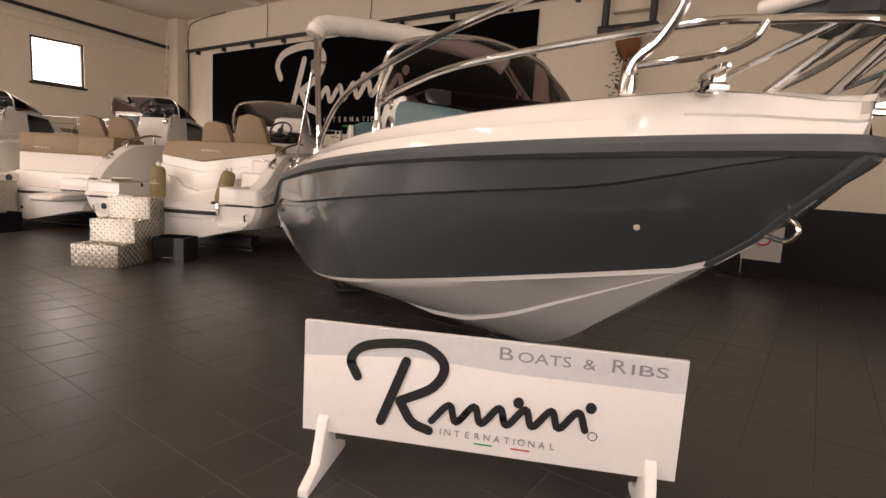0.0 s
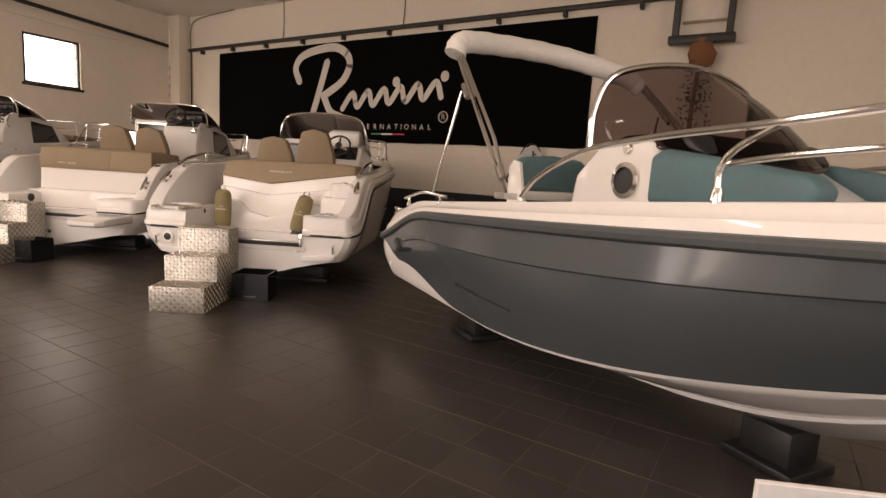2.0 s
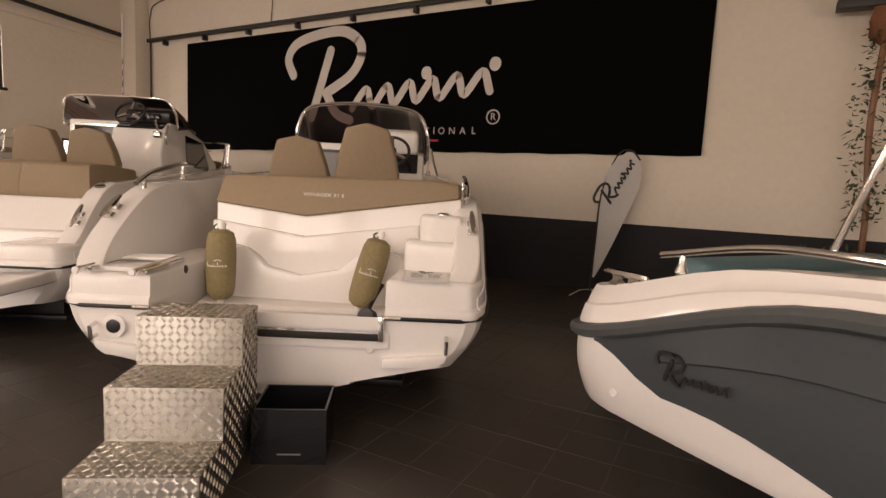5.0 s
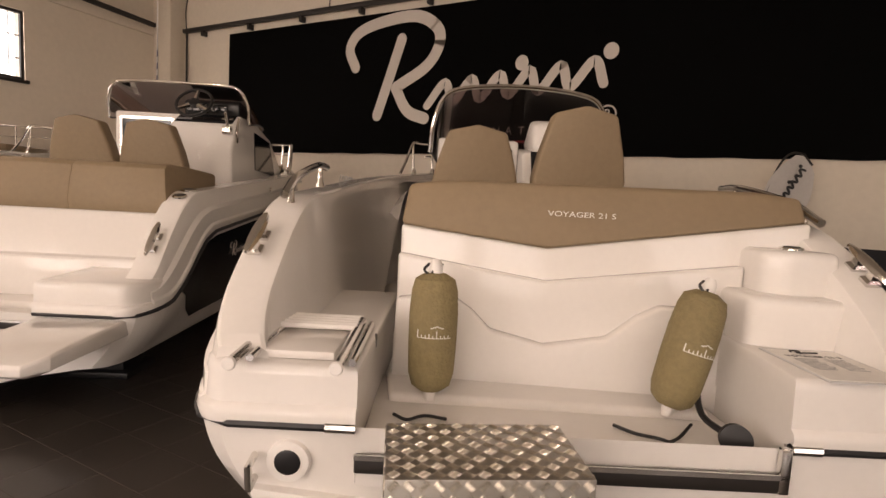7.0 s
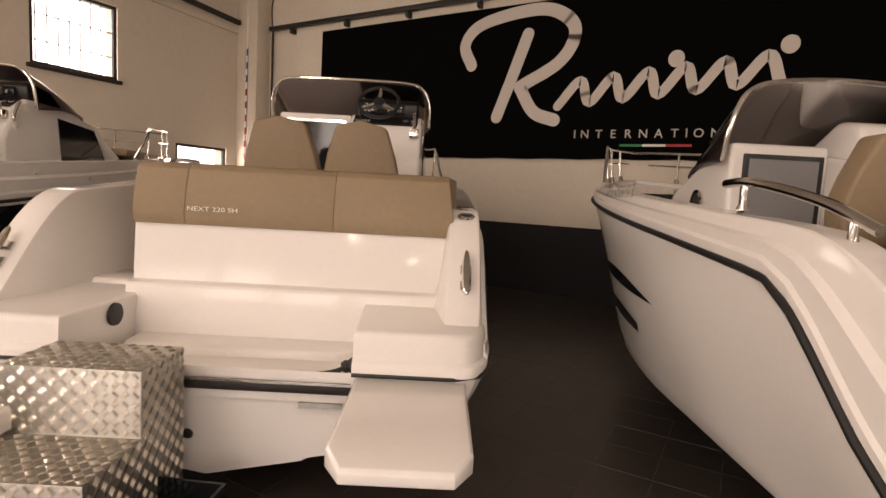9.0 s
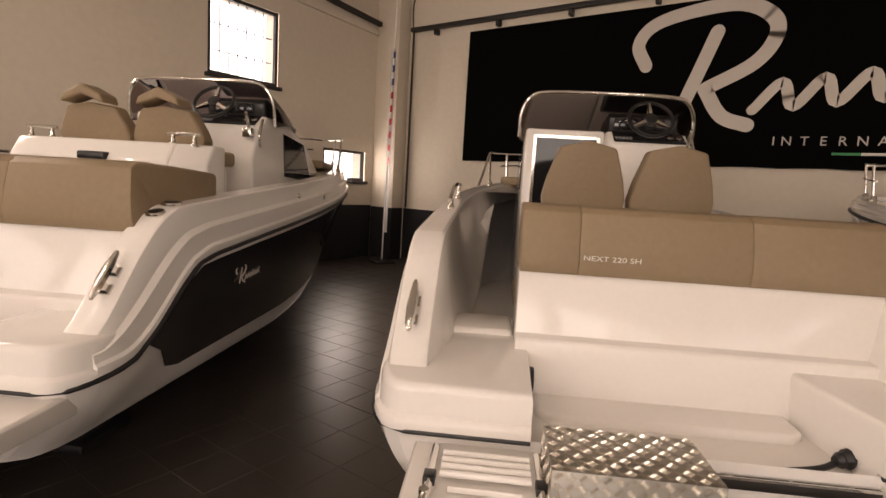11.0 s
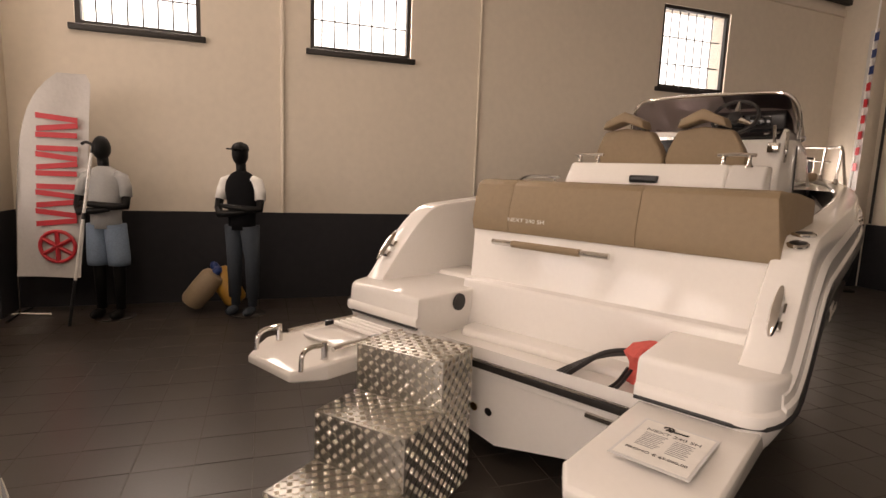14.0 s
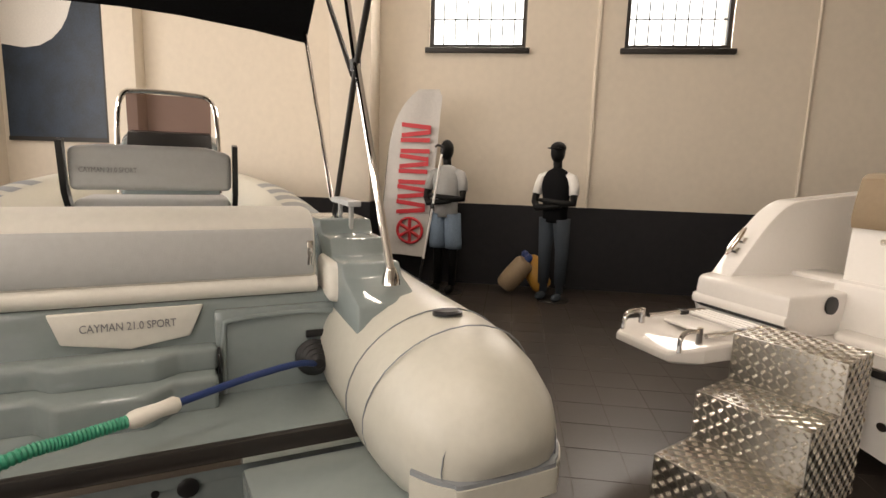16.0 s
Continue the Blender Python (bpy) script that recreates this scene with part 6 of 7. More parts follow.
def tread_bars(g, o, u, v, w, h, cell=0.037):
    """Raised bars in fives, alternately turned, over a rectangle w by h from o along u and v."""
    o, u, v = Vector(o), Vector(u), Vector(v)
    n = u.cross(v)
    nu, nv = round(w / cell), round(h / cell)
    cu, cv = w / nu, h / nv
    for i in range(nu):
        for j in range(nv):
            c = o + u * ((i + 0.5) * cu) + v * ((j + 0.5) * cv)
            d, e = ((u + v) * 0.7071, (u - v) * 0.7071) if (i + j) % 2 else ((u - v) * 0.7071, (u + v) * 0.7071)
            for k in (-2, -1, 0, 1, 2):
                q = c + e * (k * 0.0059)
                base = [q + d * 0.0155, q + e * 0.0026, q - d * 0.0155, q - e * 0.0026]
                top = [q + d * 0.009 + n * 0.0022, q - d * 0.009 + n * 0.0022]
                g.add(base + top, [(0, 1, 4), (1, 2, 5, 4), (2, 3, 5), (3, 0, 4, 5)])


SW, SD, SR = 0.51, 0.31, 0.245
steps_a = thing("boarding_steps", "three boarding steps of aluminium chequer plate", "steps", VOY @ pose(-0.25, -0.96, 0, 0, 0, 5), "boarding steps")
g = Geo()
outline = [(0, 0), (0, SR), (SD, SR), (SD, 2 * SR), (2 * SD, 2 * SR), (2 * SD, 3 * SR), (3 * SD, 3 * SR), (3 * SD, 0)]
g.prism(outline, -SW / 2, SW / 2, "x")
part("body", g, ALU, steps_a, bevel=0.004)
bars = Geo()
for k in range(3):
    tread_bars(bars, (-SW / 2 + 0.003, k * SD + 0.004, (k + 1) * SR), (1, 0, 0), (0, 1, 0), SW - 0.004, SD - 0.004)
    tread_bars(bars, (-SW / 2 + 0.003, k * SD, k * SR + 0.004), (1, 0, 0), (0, 0, 1), SW - 0.004, SR - 0.004)
    tread_bars(bars, (SW / 2, k * SD + 0.004, 0.004), (0, 1, 0), (0, 0, 1), SD, (k + 1) * SR - 0.004)
    tread_bars(bars, (-SW / 2, (k + 1) * SD, 0.004), (0, -1, 0), (0, 0, 1), SD, (k + 1) * SR - 0.004)
mesh = bpy.data.meshes.new("tread_pattern")
mesh.from_pydata(bars.v, [], bars.f)
mesh.materials.append(ALUBAR)
tp = new("tread_pattern", mesh)
tp.parent = steps_a
tagged(tp, "raised lozenge bars", "", "", "stuff")
copy_thing(steps_a, N240 @ pose(-0.10, -1.08, 0, 0, 0, 12))
copy_thing(steps_a, N220 @ pose(-0.30, -0.98, 0, 0, 0, 0))
copy_thing(steps_a, SHA @ pose(-0.3, -0.95, 0, 0, 0, 0))

# ---- black crates beside the steps ----


def crate(m):
    c = thing("black_box", "open black plastic battery box on the floor", "box", m, "black boxes by the steps")
    g = Geo()
    w, d, h, t = 0.37, 0.34, 0.29, 0.012
    g.box(-w / 2, w / 2, -d / 2, -d / 2 + t, 0, h).box(-w / 2, w / 2, d / 2 - t, d / 2, 0, h).box(-w / 2, -w / 2 + t, -d / 2 + t, d / 2 - t, 0, h).box(w / 2 - t, w / 2, -d / 2 + t, d / 2 - t, 0, h).box(-w / 2 + t, w / 2 - t, -d / 2 + t, d / 2 - t, 0, t)
    part("shell", g, SCREEN, c)
    part("inner_lid", Geo().box(-w / 2 + t, w / 2 - t, -d / 2 + t, d / 2 - t, 0.12, 0.13), BLACKP, c)
    part("mark", Geo().box(-0.06, 0.06, -d / 2 - 0.001, -d / 2, 0.05, 0.058), GREYINK, c)
    return c


box_a = crate(VOY @ pose(0.19, -0.20, 0, 0, 0, 4))
copy_thing(box_a, N220 @ pose(0.02, -0.42, 0, 0, 0, -6))
for base, bows in ((N240, 4.2), (N220, 4.0), (VOY, 3.8), (SHA, 3.4)):
    cradle(base @ pose(0, 0.95, 0), 1.3, 0.2)
    cradle(base @ pose(0, bows, 0), 0.26, 0.24)
cradle(CAY @ pose(0, 0.9, 0), 1.0, 0.22)
cradle(CAY @ pose(0, 3.9, 0), 0.5, 0.26)

# ---- fenders, ropes, price sheets ----


def fender(m, label):
    f = thing("boat_fender", label, "fender", m, "cloth covered fenders")
    prof = [(0.0, 0.0), (0.05, 0.002), (0.085, 0.03), (0.1, 0.08), (0.105, 0.2), (0.106, 0.34), (0.1, 0.44), (0.085, 0.49), (0.045, 0.515), (0.0, 0.52)]
    g = Geo()
    rows = [[(r * math.cos(a) * (1 + 0.03 * math.sin(a * 13) * (1 if z < 0.07 or z > 0.44 else 0.15)), r * math.sin(a) * (1 + 0.03 * math.sin(a * 13) * (1 if z < 0.07 or z > 0.44 else 0.15)), z) for a in (2 * math.pi * k / 52 for k in range(52))] for r, z in prof]
    part("cover", g.loft(rows, True, True), FENDER, f, "gathered olive cloth cover")
    part("end", Geo().lathe([(0.03, 0.5), (0.03, 0.55), (0.018, 0.575), (0.0, 0.578)], (0, 0, 0), 14), WHITEP, f)
    part("end", Geo().lathe([(0.0, -0.05), (0.02, -0.045), (0.028, -0.01), (0.03, 0.02)], (0, 0, 0), 14), WHITEP, f)
    part("rope_loop", Geo().tube(smooth_line([(-0.03, 0, 0.555), (-0.05, -0.02, 0.53), (-0.02, -0.03, 0.51), (0.0, 0, 0.56), (0.03, 0.01, 0.55)]), 0.006, 6), RUBBER, f)
    w = Geo()
    for k in range(9):
        x = -0.065 + k * 0.016
        w.box(x, x + 0.004, -0.002, 0, 0.25, 0.25 + (0.034 if k in (0, 5) else 0.02 if k == 3 else 0.014))
        w.box(x, x + 0.014, -0.002, 0, 0.25, 0.2535)
    for k in range(5):
        w.box(-0.01 + k * 0.011, 0.002 + k * 0.011, -0.002, 0, 0.292 + 0.004 * (2 - abs(k - 2)), 0.296 + 0.004 * (2 - abs(k - 2)))
    w.v = [(x, -math.sqrt(max(0.0001, 0.1085 ** 2 - x * x)) + y, z) for x, y, z in w.v]
    part("print", w, WHITE, f, "white printed script as plain marks")
    return f


fender(VOY @ pose(-0.465, 0.44, 0.655, -2, 0, 0) @ Matrix.Scale(0.87, 4), "olive cloth covered fender against the white transom")
fender(VOY @ pose(0.43, 0.38, 0.66, -4, 15, 0) @ Matrix.Scale(0.87, 4), "tilted olive cloth covered fender against the transom")
rope = thing("mooring_line", "thin black line lying on the swim deck", "rope", VOY @ pose(-0.04, 0, -0.055))
part("line", Geo().tube(smooth_line([(0.24, 0.3, 0.665), (0.3, 0.24, 0.663), (0.38, 0.2, 0.663), (0.42, 0.12, 0.663), (0.36, 0.09, 0.663), (0.35, 0.14, 0.668), (0.44, 0.22, 0.663), (0.52, 0.3, 0.68)]), 0.006, 6), RUBBER, rope)
part("line", Geo().tube(smooth_line([(-0.55, 0.3, 0.665), (-0.5, 0.26, 0.664), (-0.44, 0.3, 0.664), (-0.36, 0.28, 0.664)]), 0.006, 6), RUBBER, rope)
cab = thing("engine_cable", "black cable with ribbed rubber boot on the swim deck", "cable", VOY @ pose(-0.07, 0, -0.055))
part("cable", Geo().tube(smooth_line([(0.64, 0.45, 0.85), (0.6, 0.38, 0.78), (0.58, 0.28, 0.72), (0.62, 0.16, 0.7)]), 0.012, 8), RUBBER, cab)
part("boot", Geo().lathe([(0.02, 0.0), (0.03, 0.02), (0.026, 0.03), (0.038, 0.05), (0.034, 0.06), (0.048, 0.085), (0.045, 0.1), (0.05, 0.12), (0, 0.125)], (0.62, 0.18, 0.71), 16, pose(0, 0, 0, 80, 0, -20)), RUBBER, cab)
cab2 = thing("engine_cable", "black cable with ribbed rubber boot on the swim deck", "cable", N220 @ pose(0.04, 0, -0.065))
part("cable", Geo().tube(smooth_line([(0.12, 0.06, 0.655), (0.3, 0.08, 0.655), (0.46, 0.12, 0.66), (0.54, 0.15, 0.68)]), 0.012, 8), RUBBER, cab2)
part("boot", Geo().lathe([(0.018, 0.0), (0.03, 0.02), (0.026, 0.03), (0.038, 0.05), (0.034, 0.06), (0.05, 0.085), (0.055, 0.12), (0, 0.125)], (0.52, 0.14, 0.685), 16, pose(0, 0, 0, 0, 85, 15)), RUBBER, cab2)
coil = thing("cable_coil", "coiled black cables tied with a red cloth on the swim deck", "cable", N240 @ pose(0.18, 0, -0.035))
for k in range(4):
    q = 0.016 * k
    part("cable", Geo().tube(smooth_line([(0.16 + q, 0.02, 0.664), (0.14 + q, 0.1, 0.668), (0.17 + q, 0.2, 0.69 + q * 0.3), (0.27 + q * 0.5, 0.31 - q * 0.4, 0.745 + q * 0.5), (0.40, 0.38 - q * 0.5, 0.775 + q * 0.4), (0.52, 0.40 - q * 0.5, 0.76 + q * 0.4)]), 0.014, 8), RUBBER, coil)
for k in range(2):
    part("cable", Geo().tube(smooth_line([(0.44 + 0.02 * k, 0.26, 0.74), (0.43 + 0.02 * k, 0.16, 0.69), (0.40 + 0.03 * k, 0.06, 0.662)]), 0.009, 8), RUBBER, coil)
g = Geo()
rows = []
for i, (r, z) in enumerate(((0.006, 0.0), (0.05, 0.02), (0.035, 0.09), (0.045, 0.14), (0.075, 0.19), (0.055, 0.25), (0.015, 0.285))):
    rows.append([(0.46 + r * (1.2 + 0.35 * math.sin(3 * a + i)) * math.cos(a) + 0.015 * i, 0.27 + r * (0.8 + 0.3 * math.cos(4 * a - i)) * math.sin(a), 0.665 + 0.82 * z) for a in (2 * math.pi * k / 18 for k in range(18))])
part("cloth", g.loft(rows, True, True), REDCLOTH, coil, "crumpled red cloth")


def price_sheet(m, title, price=None):
    p = thing("price_sheet", "laminated price sheet with printed lines", "sign", m)
    part("sheet", Geo().box(-0.135, 0.135, -0.18, 0.18, 0, 0.003), PALEGREY, p)
    part("paper", Geo().box(-0.125, 0.125, -0.165, 0.165, 0.003, 0.0045), WHITE, p)
    text_part("lettering", title, pose(0, 0.085, 0.005), 0.03, INK, p, 0.0004, 0.19)
    if price:
        text_part("lettering", price, pose(0, -0.1, 0.005), 0.024, INK, p, 0.0004, 0.21)
    g = Geo()
    for k in range(9):
        z = 0.055 - k * 0.014
        g.box(-0.09, -0.01 - 0.006 * (k % 3), z - 0.002, z + 0.002, 0.0045, 0.0052).box(0.015, 0.085 - 0.008 * (k % 2), z - 0.002, z + 0.002, 0.0045, 0.0052)
    part("printed_lines", g, GREYINK, p)
    emblem("emblem", pose(-0.05, 0.105, 0.0055) @ pose(0, 0, 0, -90, 0, 0), 0.09, INK, p, 0.035)
    return p


price_sheet(N240 @ pose(1.01, -0.34, 0.674, 0, 0, 0), "NEXT 240 SH", "PROMO \u20ac 65.000,00")
price_sheet(VOY @ pose(0.85, 0.16, 0.907, 0, 0, 0), "VOYAGER 21 S")

# ---- the floor sign ----
sg = thing("floor_sign", "white panel sign with black emblem on two white feet", "sign", pose(-0.63, 1.78, 0, 0, 0, 25.5))
part("panel", Geo().box(-0.71, 0.71, -0.012, 0.012, 0.17, 0.62), WHITEP, sg, bevel=0.003)
part("grey_band", Geo().prism([(-0.708, 0.618), (0.708, 0.618), (0.708, 0.50), (0.1, 0.50), (-0.25, 0.52), (-0.708, 0.48)], -0.0135, -0.012, "y"), PALEGREY, sg)
for words, x, wide, size in (("B", 0.075, 0.05, 0.07), ("OATS", 0.215, 0.19, 0.056), ("&", 0.375, 0.045, 0.056), ("R", 0.475, 0.05, 0.07), ("IBS", 0.58, 0.125, 0.056)):
    text_part("lettering", words, on_face(x, -0.0145, 0.572 - (0.07 - size) * 0.36), size, GREYINK, sg, 0.0008, wide)
emblem("emblem", pose(-0.515, -0.0145, 0.155), 0.91, INK, sg, 0.04, "black hand-drawn emblem of plain strokes")
spaced_letters("INTERNATIONAL", on_face(0.06, -0.0145, 0.238), 0.036, GREYINK, sg, 0.42, 0.0006)
part("stripe", Geo().box(-0.02, 0.05, -0.0135, -0.012, 0.206, 0.211), GREEN, sg)
part("stripe", Geo().box(0.12, 0.19, -0.0135, -0.012, 0.206, 0.211), RED, sg)
part("ring", Geo().tube([(0.41 + 0.016 * math.cos(a), -0.0135, 0.30 + 0.016 * math.sin(a)) for a in (2 * math.pi * k / 16 for k in range(16))], 0.0016, 5, True), INK, sg)
for x in (-0.62, 0.62):
    prof = [(-0.2, 0), (0.2, 0), (0.2, 0.03), (0.09, 0.07), (0.035, 0.22), (0.013, 0.24), (-0.013, 0.24), (-0.035, 0.22), (-0.09, 0.07), (-0.2, 0.03)]
    part("foot", Geo().prism(prof, x - 0.02, x + 0.02, "x"), WHITEP, sg, bevel=0.004)

# ---- flags ----


def feather_flag(m, high, wide, label, name):
    """A blade flag on a bent pole over a folding cross foot."""
    f = thing(name, label, "flag", m)
    pole = smooth_line([(0, 0, 0.12), (0.03, 0, high * 0.35), (0.06, 0, high * 0.7), (wide * 0.45, 0, high * 0.96), (wide * 0.8, 0, high), (wide * 1.05, 0, high * 0.94)])
    part("pole", Geo().tube(pole, 0.012, 8), DARKSTEEL, f)
    rows = []
    for i in range(19):
        t = i / 18
        z = 0.28 + (high - 0.3) * t
        w = wide * (0.04 + 0.96 * min(1, t * 1.35) ** 0.9)
        left = 0.0 if t < 0.7 else wide * 0.55 * ((t - 0.7) / 0.3) ** 2.4
        right = w if t < 0.86 else w - (w - left) * ((t - 0.86) / 0.14) ** 2.6 * 0.55
        rows.append([(0.03 + 0.04 * t + left + (right - left) * k / 4, 0.015 * math.sin(5 * t + k), z) for k in range(5)])
    g = Geo().loft(rows)
    g.loft([[(x, y + 0.003, z) for x, y, z in r] for r in rows])
    part("cloth", g, FLAG, f, "pale cloth blade")
    for a in (20, 110, 200, 290):
        c, s = math.cos(radians(a)), math.sin(radians(a))
        part("foot", Geo().tube([(0, 0, 0.1), (0.14 * c, 0.14 * s, 0.09), (0.3 * c, 0.3 * s, 0.012)], 0.012, 6), CHROME, f)
    return f


fa = feather_flag(pose(-5.66, 9.05, 0, 0, 0, 20), 2.08, 0.52, "pale blade flag with black emblem on a steel foot", "blade_flag")
emblem("emblem", pose(0.20, -0.03, 1.22, 0, -58, 0), 0.72, INK, fa, 0.05)
fb = thing("banner_flag", "pale banner flag with red block lettering on a cross foot", "flag", pose(-16.6, -2.05, 0, 0, 0, 78))
rows, hem = [], []
for i in range(25):
    t = i / 24
    z = 0.42 + 2.02 * t
    left = -0.28 + 0.06 * t + 0.14 * t ** 2 + 0.30 * t ** 9
    right = 0.33 + 0.19 * t - (0.05 * ((t - 0.94) / 0.06) ** 2 if t > 0.94 else 0)
    rows.append([(left + (right - left) * k / 7, 0.018 * math.sin(4 * t + k * 0.8) + 0.006 * math.sin(17 * t - k * 1.3), z) for k in range(8)])
    hem.append((left, 0.012, z))
g = Geo().loft(rows)
g.loft([[(x, y + 0.003, z) for x, y, z in r] for r in rows])
part("cloth", g, FLAG, fb, "pale grey cloth")
part("pole", Geo().tube([(-0.285, 0.012, 0.03)] + hem[::3], 0.009, 8), CHROME, fb)
for k in range(6):
    z = 0.95 + 0.187 * k
    x = 0.145 + 0.011 * k
    g = Geo()
    lean = 0.0 if k in (2, 4) else 0.04
    for d in (-1, 1):
        g.prism([(x - 0.19, z + 0.08 + d * 0.065 - 0.026), (x + 0.19, z + 0.08 + d * (0.065 - lean) - 0.026), (x + 0.19, z + 0.08 + d * (0.065 - lean) + 0.026), (x - 0.19, z + 0.08 + d * 0.065 + 0.026)], -0.032, -0.028, "y")
    part("red_block", g, RED, fb, "red block mark")
ring = Geo().tube([(0.14 + 0.165 * math.cos(a), -0.03, 0.74 + 0.155 * math.sin(a)) for a in (2 * math.pi * k / 28 for k in range(28))], 0.018, 6, True)
for k in range(3):
    c, s = math.cos(radians(30 + 60 * k)), math.sin(radians(30 + 60 * k))
    ring.tube([(0.14 - 0.15 * c, -0.03, 0.74 - 0.15 * s), (0.14 + 0.15 * c, -0.03, 0.74 + 0.15 * s)], 0.022, 6)
part("round_mark", ring, RED, fb, "red round mark")
for a in (10, 100, 190, 280):
    c, s = math.cos(radians(a)), math.sin(radians(a))
    part("foot", Geo().tube([(-0.285, 0.012, 0.03), (-0.285 + 0.28 * c, 0.012 + 0.28 * s, 0.012)], 0.012, 6), CHROME, fb)
fc = thing("corner_flag", "tall narrow pale flag with red marks in the corner", "flag", pose(-16.2, 8.75, 0, 0, 0, -25))
part("pole", Geo().tube([(-0.12, 0, 0.0), (-0.05, 0, 2.2), (0.06, 0, 4.9)], 0.014, 8), WHITEP, fc)
part("cloth", Geo().loft([[(-0.14 + 0.045 * t, 0, 0.6 + 3.4 * t), (0.04 + 0.05 * t, 0.01, 0.6 + 3.4 * t), (0.06 + 0.05 * t, 0.0, 0.6 + 3.4 * t)] for t in (0, 0.25, 0.5, 0.75, 1)]), FLAG, fc, "pale narrow cloth")
for i in range(9):
    z = 1.9 + 0.24 * i
    part("red_block", Geo().box(-0.07 + 0.012 * i, 0.03 + 0.012 * i, -0.012, -0.008, z, z + 0.12), RED if i < 6 else BLUEHOSE, fc, "red block mark" if i < 6 else "blue block mark")
part("foot", Geo().box(-0.35, 0.1, -0.2, 0.2, 0, 0.04), DARKSTEEL, fc, bevel=0.01)

# ---- mannequins: one plain mesh each ----


def mannequin(m, label, trousers, shirt, cap, short):
    """A standing figure with crossed arms, one mesh with a few materials."""
    g = Geo()
    groups = []

    def done(mat):
        groups.append((len(g.f), mat))
    for s in (1, -1):
        g.tube([(s * 0.10, 0.02, 0.10), (s * 0.10, 0.02, 0.50), (s * 0.095, 0, 0.92)], [0.045, 0.058, 0.075], 12)
        g.ball((s * 0.10, -0.05, 0.06), 0.045, 0.12, 0.05, 8)
    done(SKIN if short else trousers)
    for s in (1, -1):
        low = 0.56 if short else 0.2
        g.tube([(s * 0.105, 0.015, low), (s * 0.105, 0.015, 0.62), (s * 0.085, 0, 0.98)], [0.10 if short else 0.065, 0.105 if short else 0.078, 0.105], 14)
    done(trousers)
    prof = [(0.15, 0.11, 0.94), (0.145, 0.11, 1.05), (0.155, 0.115, 1.2), (0.18, 0.12, 1.36), (0.175, 0.105, 1.45), (0.11, 0.075, 1.53), (0.055, 0.055, 1.56)]
    g.loft([[(a * math.cos(t), b * math.sin(t), z) for t in (2 * math.pi * k / 18 for k in range(18))] for a, b, z in prof], True, True)
    done(shirt)
    for s in (1, -1):
        g.tube([(s * 0.12, 0, 1.47), (s * 0.18, 0, 1.445), (s * 0.215, -0.01, 1.36), (s * 0.228, -0.03, 1.26)], [0.055, 0.062, 0.058, 0.056], 12)
    done(WHITE if cap else shirt)
    for s in (1, -1):
        g.tube([(s * 0.228, -0.03, 1.29), (s * 0.235, -0.06, 1.17), (s * 0.16, -0.16, 1.14 + 0.03 * s), (s * -0.04, -0.18, 1.16 + 0.03 * s), (s * -0.14, -0.17, 1.17 + 0.03 * s)], [0.045, 0.042, 0.04, 0.03, 0.02], 10)
    g.tube([(0, 0.0, 1.52), (0, -0.01, 1.64)], 0.05, 12)
    g.ball((0, -0.02, 1.735), 0.078, 0.1, 0.12, 12)
    if cap:
        g.ball((0, -0.015, 1.79), 0.085, 0.105, 0.07, 10)
        g.prism([(-0.075, -0.09), (0.075, -0.09), (0.05, -0.2), (-0.05, -0.2)], 1.775, 1.787)
    done(SKIN)
    g.lathe([(0, 0.0), (0.19, 0.0), (0.19, 0.012), (0, 0.014)], (0.02, 0.05, 0), 24)
    done(DARKSTEEL)
    mesh = bpy.data.meshes.new("mannequin")
    mesh.from_pydata(g.v, [], g.f)
    mats = []
    start = 0
    for end, mat in groups:
        if mat not in mats:
            mats.append(mat)
            mesh.materials.append(mat)
        for i in range(start, end):
            mesh.polygons[i].material_index = mats.index(mat)
        start = end
    mesh.polygons.foreach_set("use_smooth", [True] * len(mesh.polygons))
    ob = new("mannequin", mesh)
    ob.matrix_world = m
    return tagged(ob, label, "mannequin", "clothed mannequins by the wall")


mannequin(pose(-16.45, -1.46, 0, 0, 0, 72), "black mannequin in grey polo shirt and denim shorts", DENIM, SHIRT, False, True)
mannequin(pose(-16.35, -0.17, 0, 0, 0, 62), "black mannequin in black waistcoat, cap and jeans", DENIM2, BLACKCLOTH, True, False)
hook = thing("boat_hook", "long white and black boat hook leaning by the mannequin", "boat hook")
part("shaft", Geo().tube([(-16.18, -1.679, 0.46), (-16.22, -1.50, 1.68)], 0.014, 8), WHITEP, hook)
part("grip", Geo().tube([(-16.165, -1.745, 0.01), (-16.18, -1.679, 0.46)], 0.015, 8), BLACKP, hook, "black lower grip")
part("collar", Geo().tube([(-16.20, -1.592, 1.05), (-16.202, -1.583, 1.11)], 0.019, 8), BLACKP, hook, "black clamp collar")
part("hook_head", Geo().tube(smooth_line([(-16.22, -1.50, 1.68), (-16.225, -1.49, 1.75), (-16.225, -1.54, 1.78), (-16.225, -1.58, 1.76)]), 0.014, 8), BLACKP, hook)
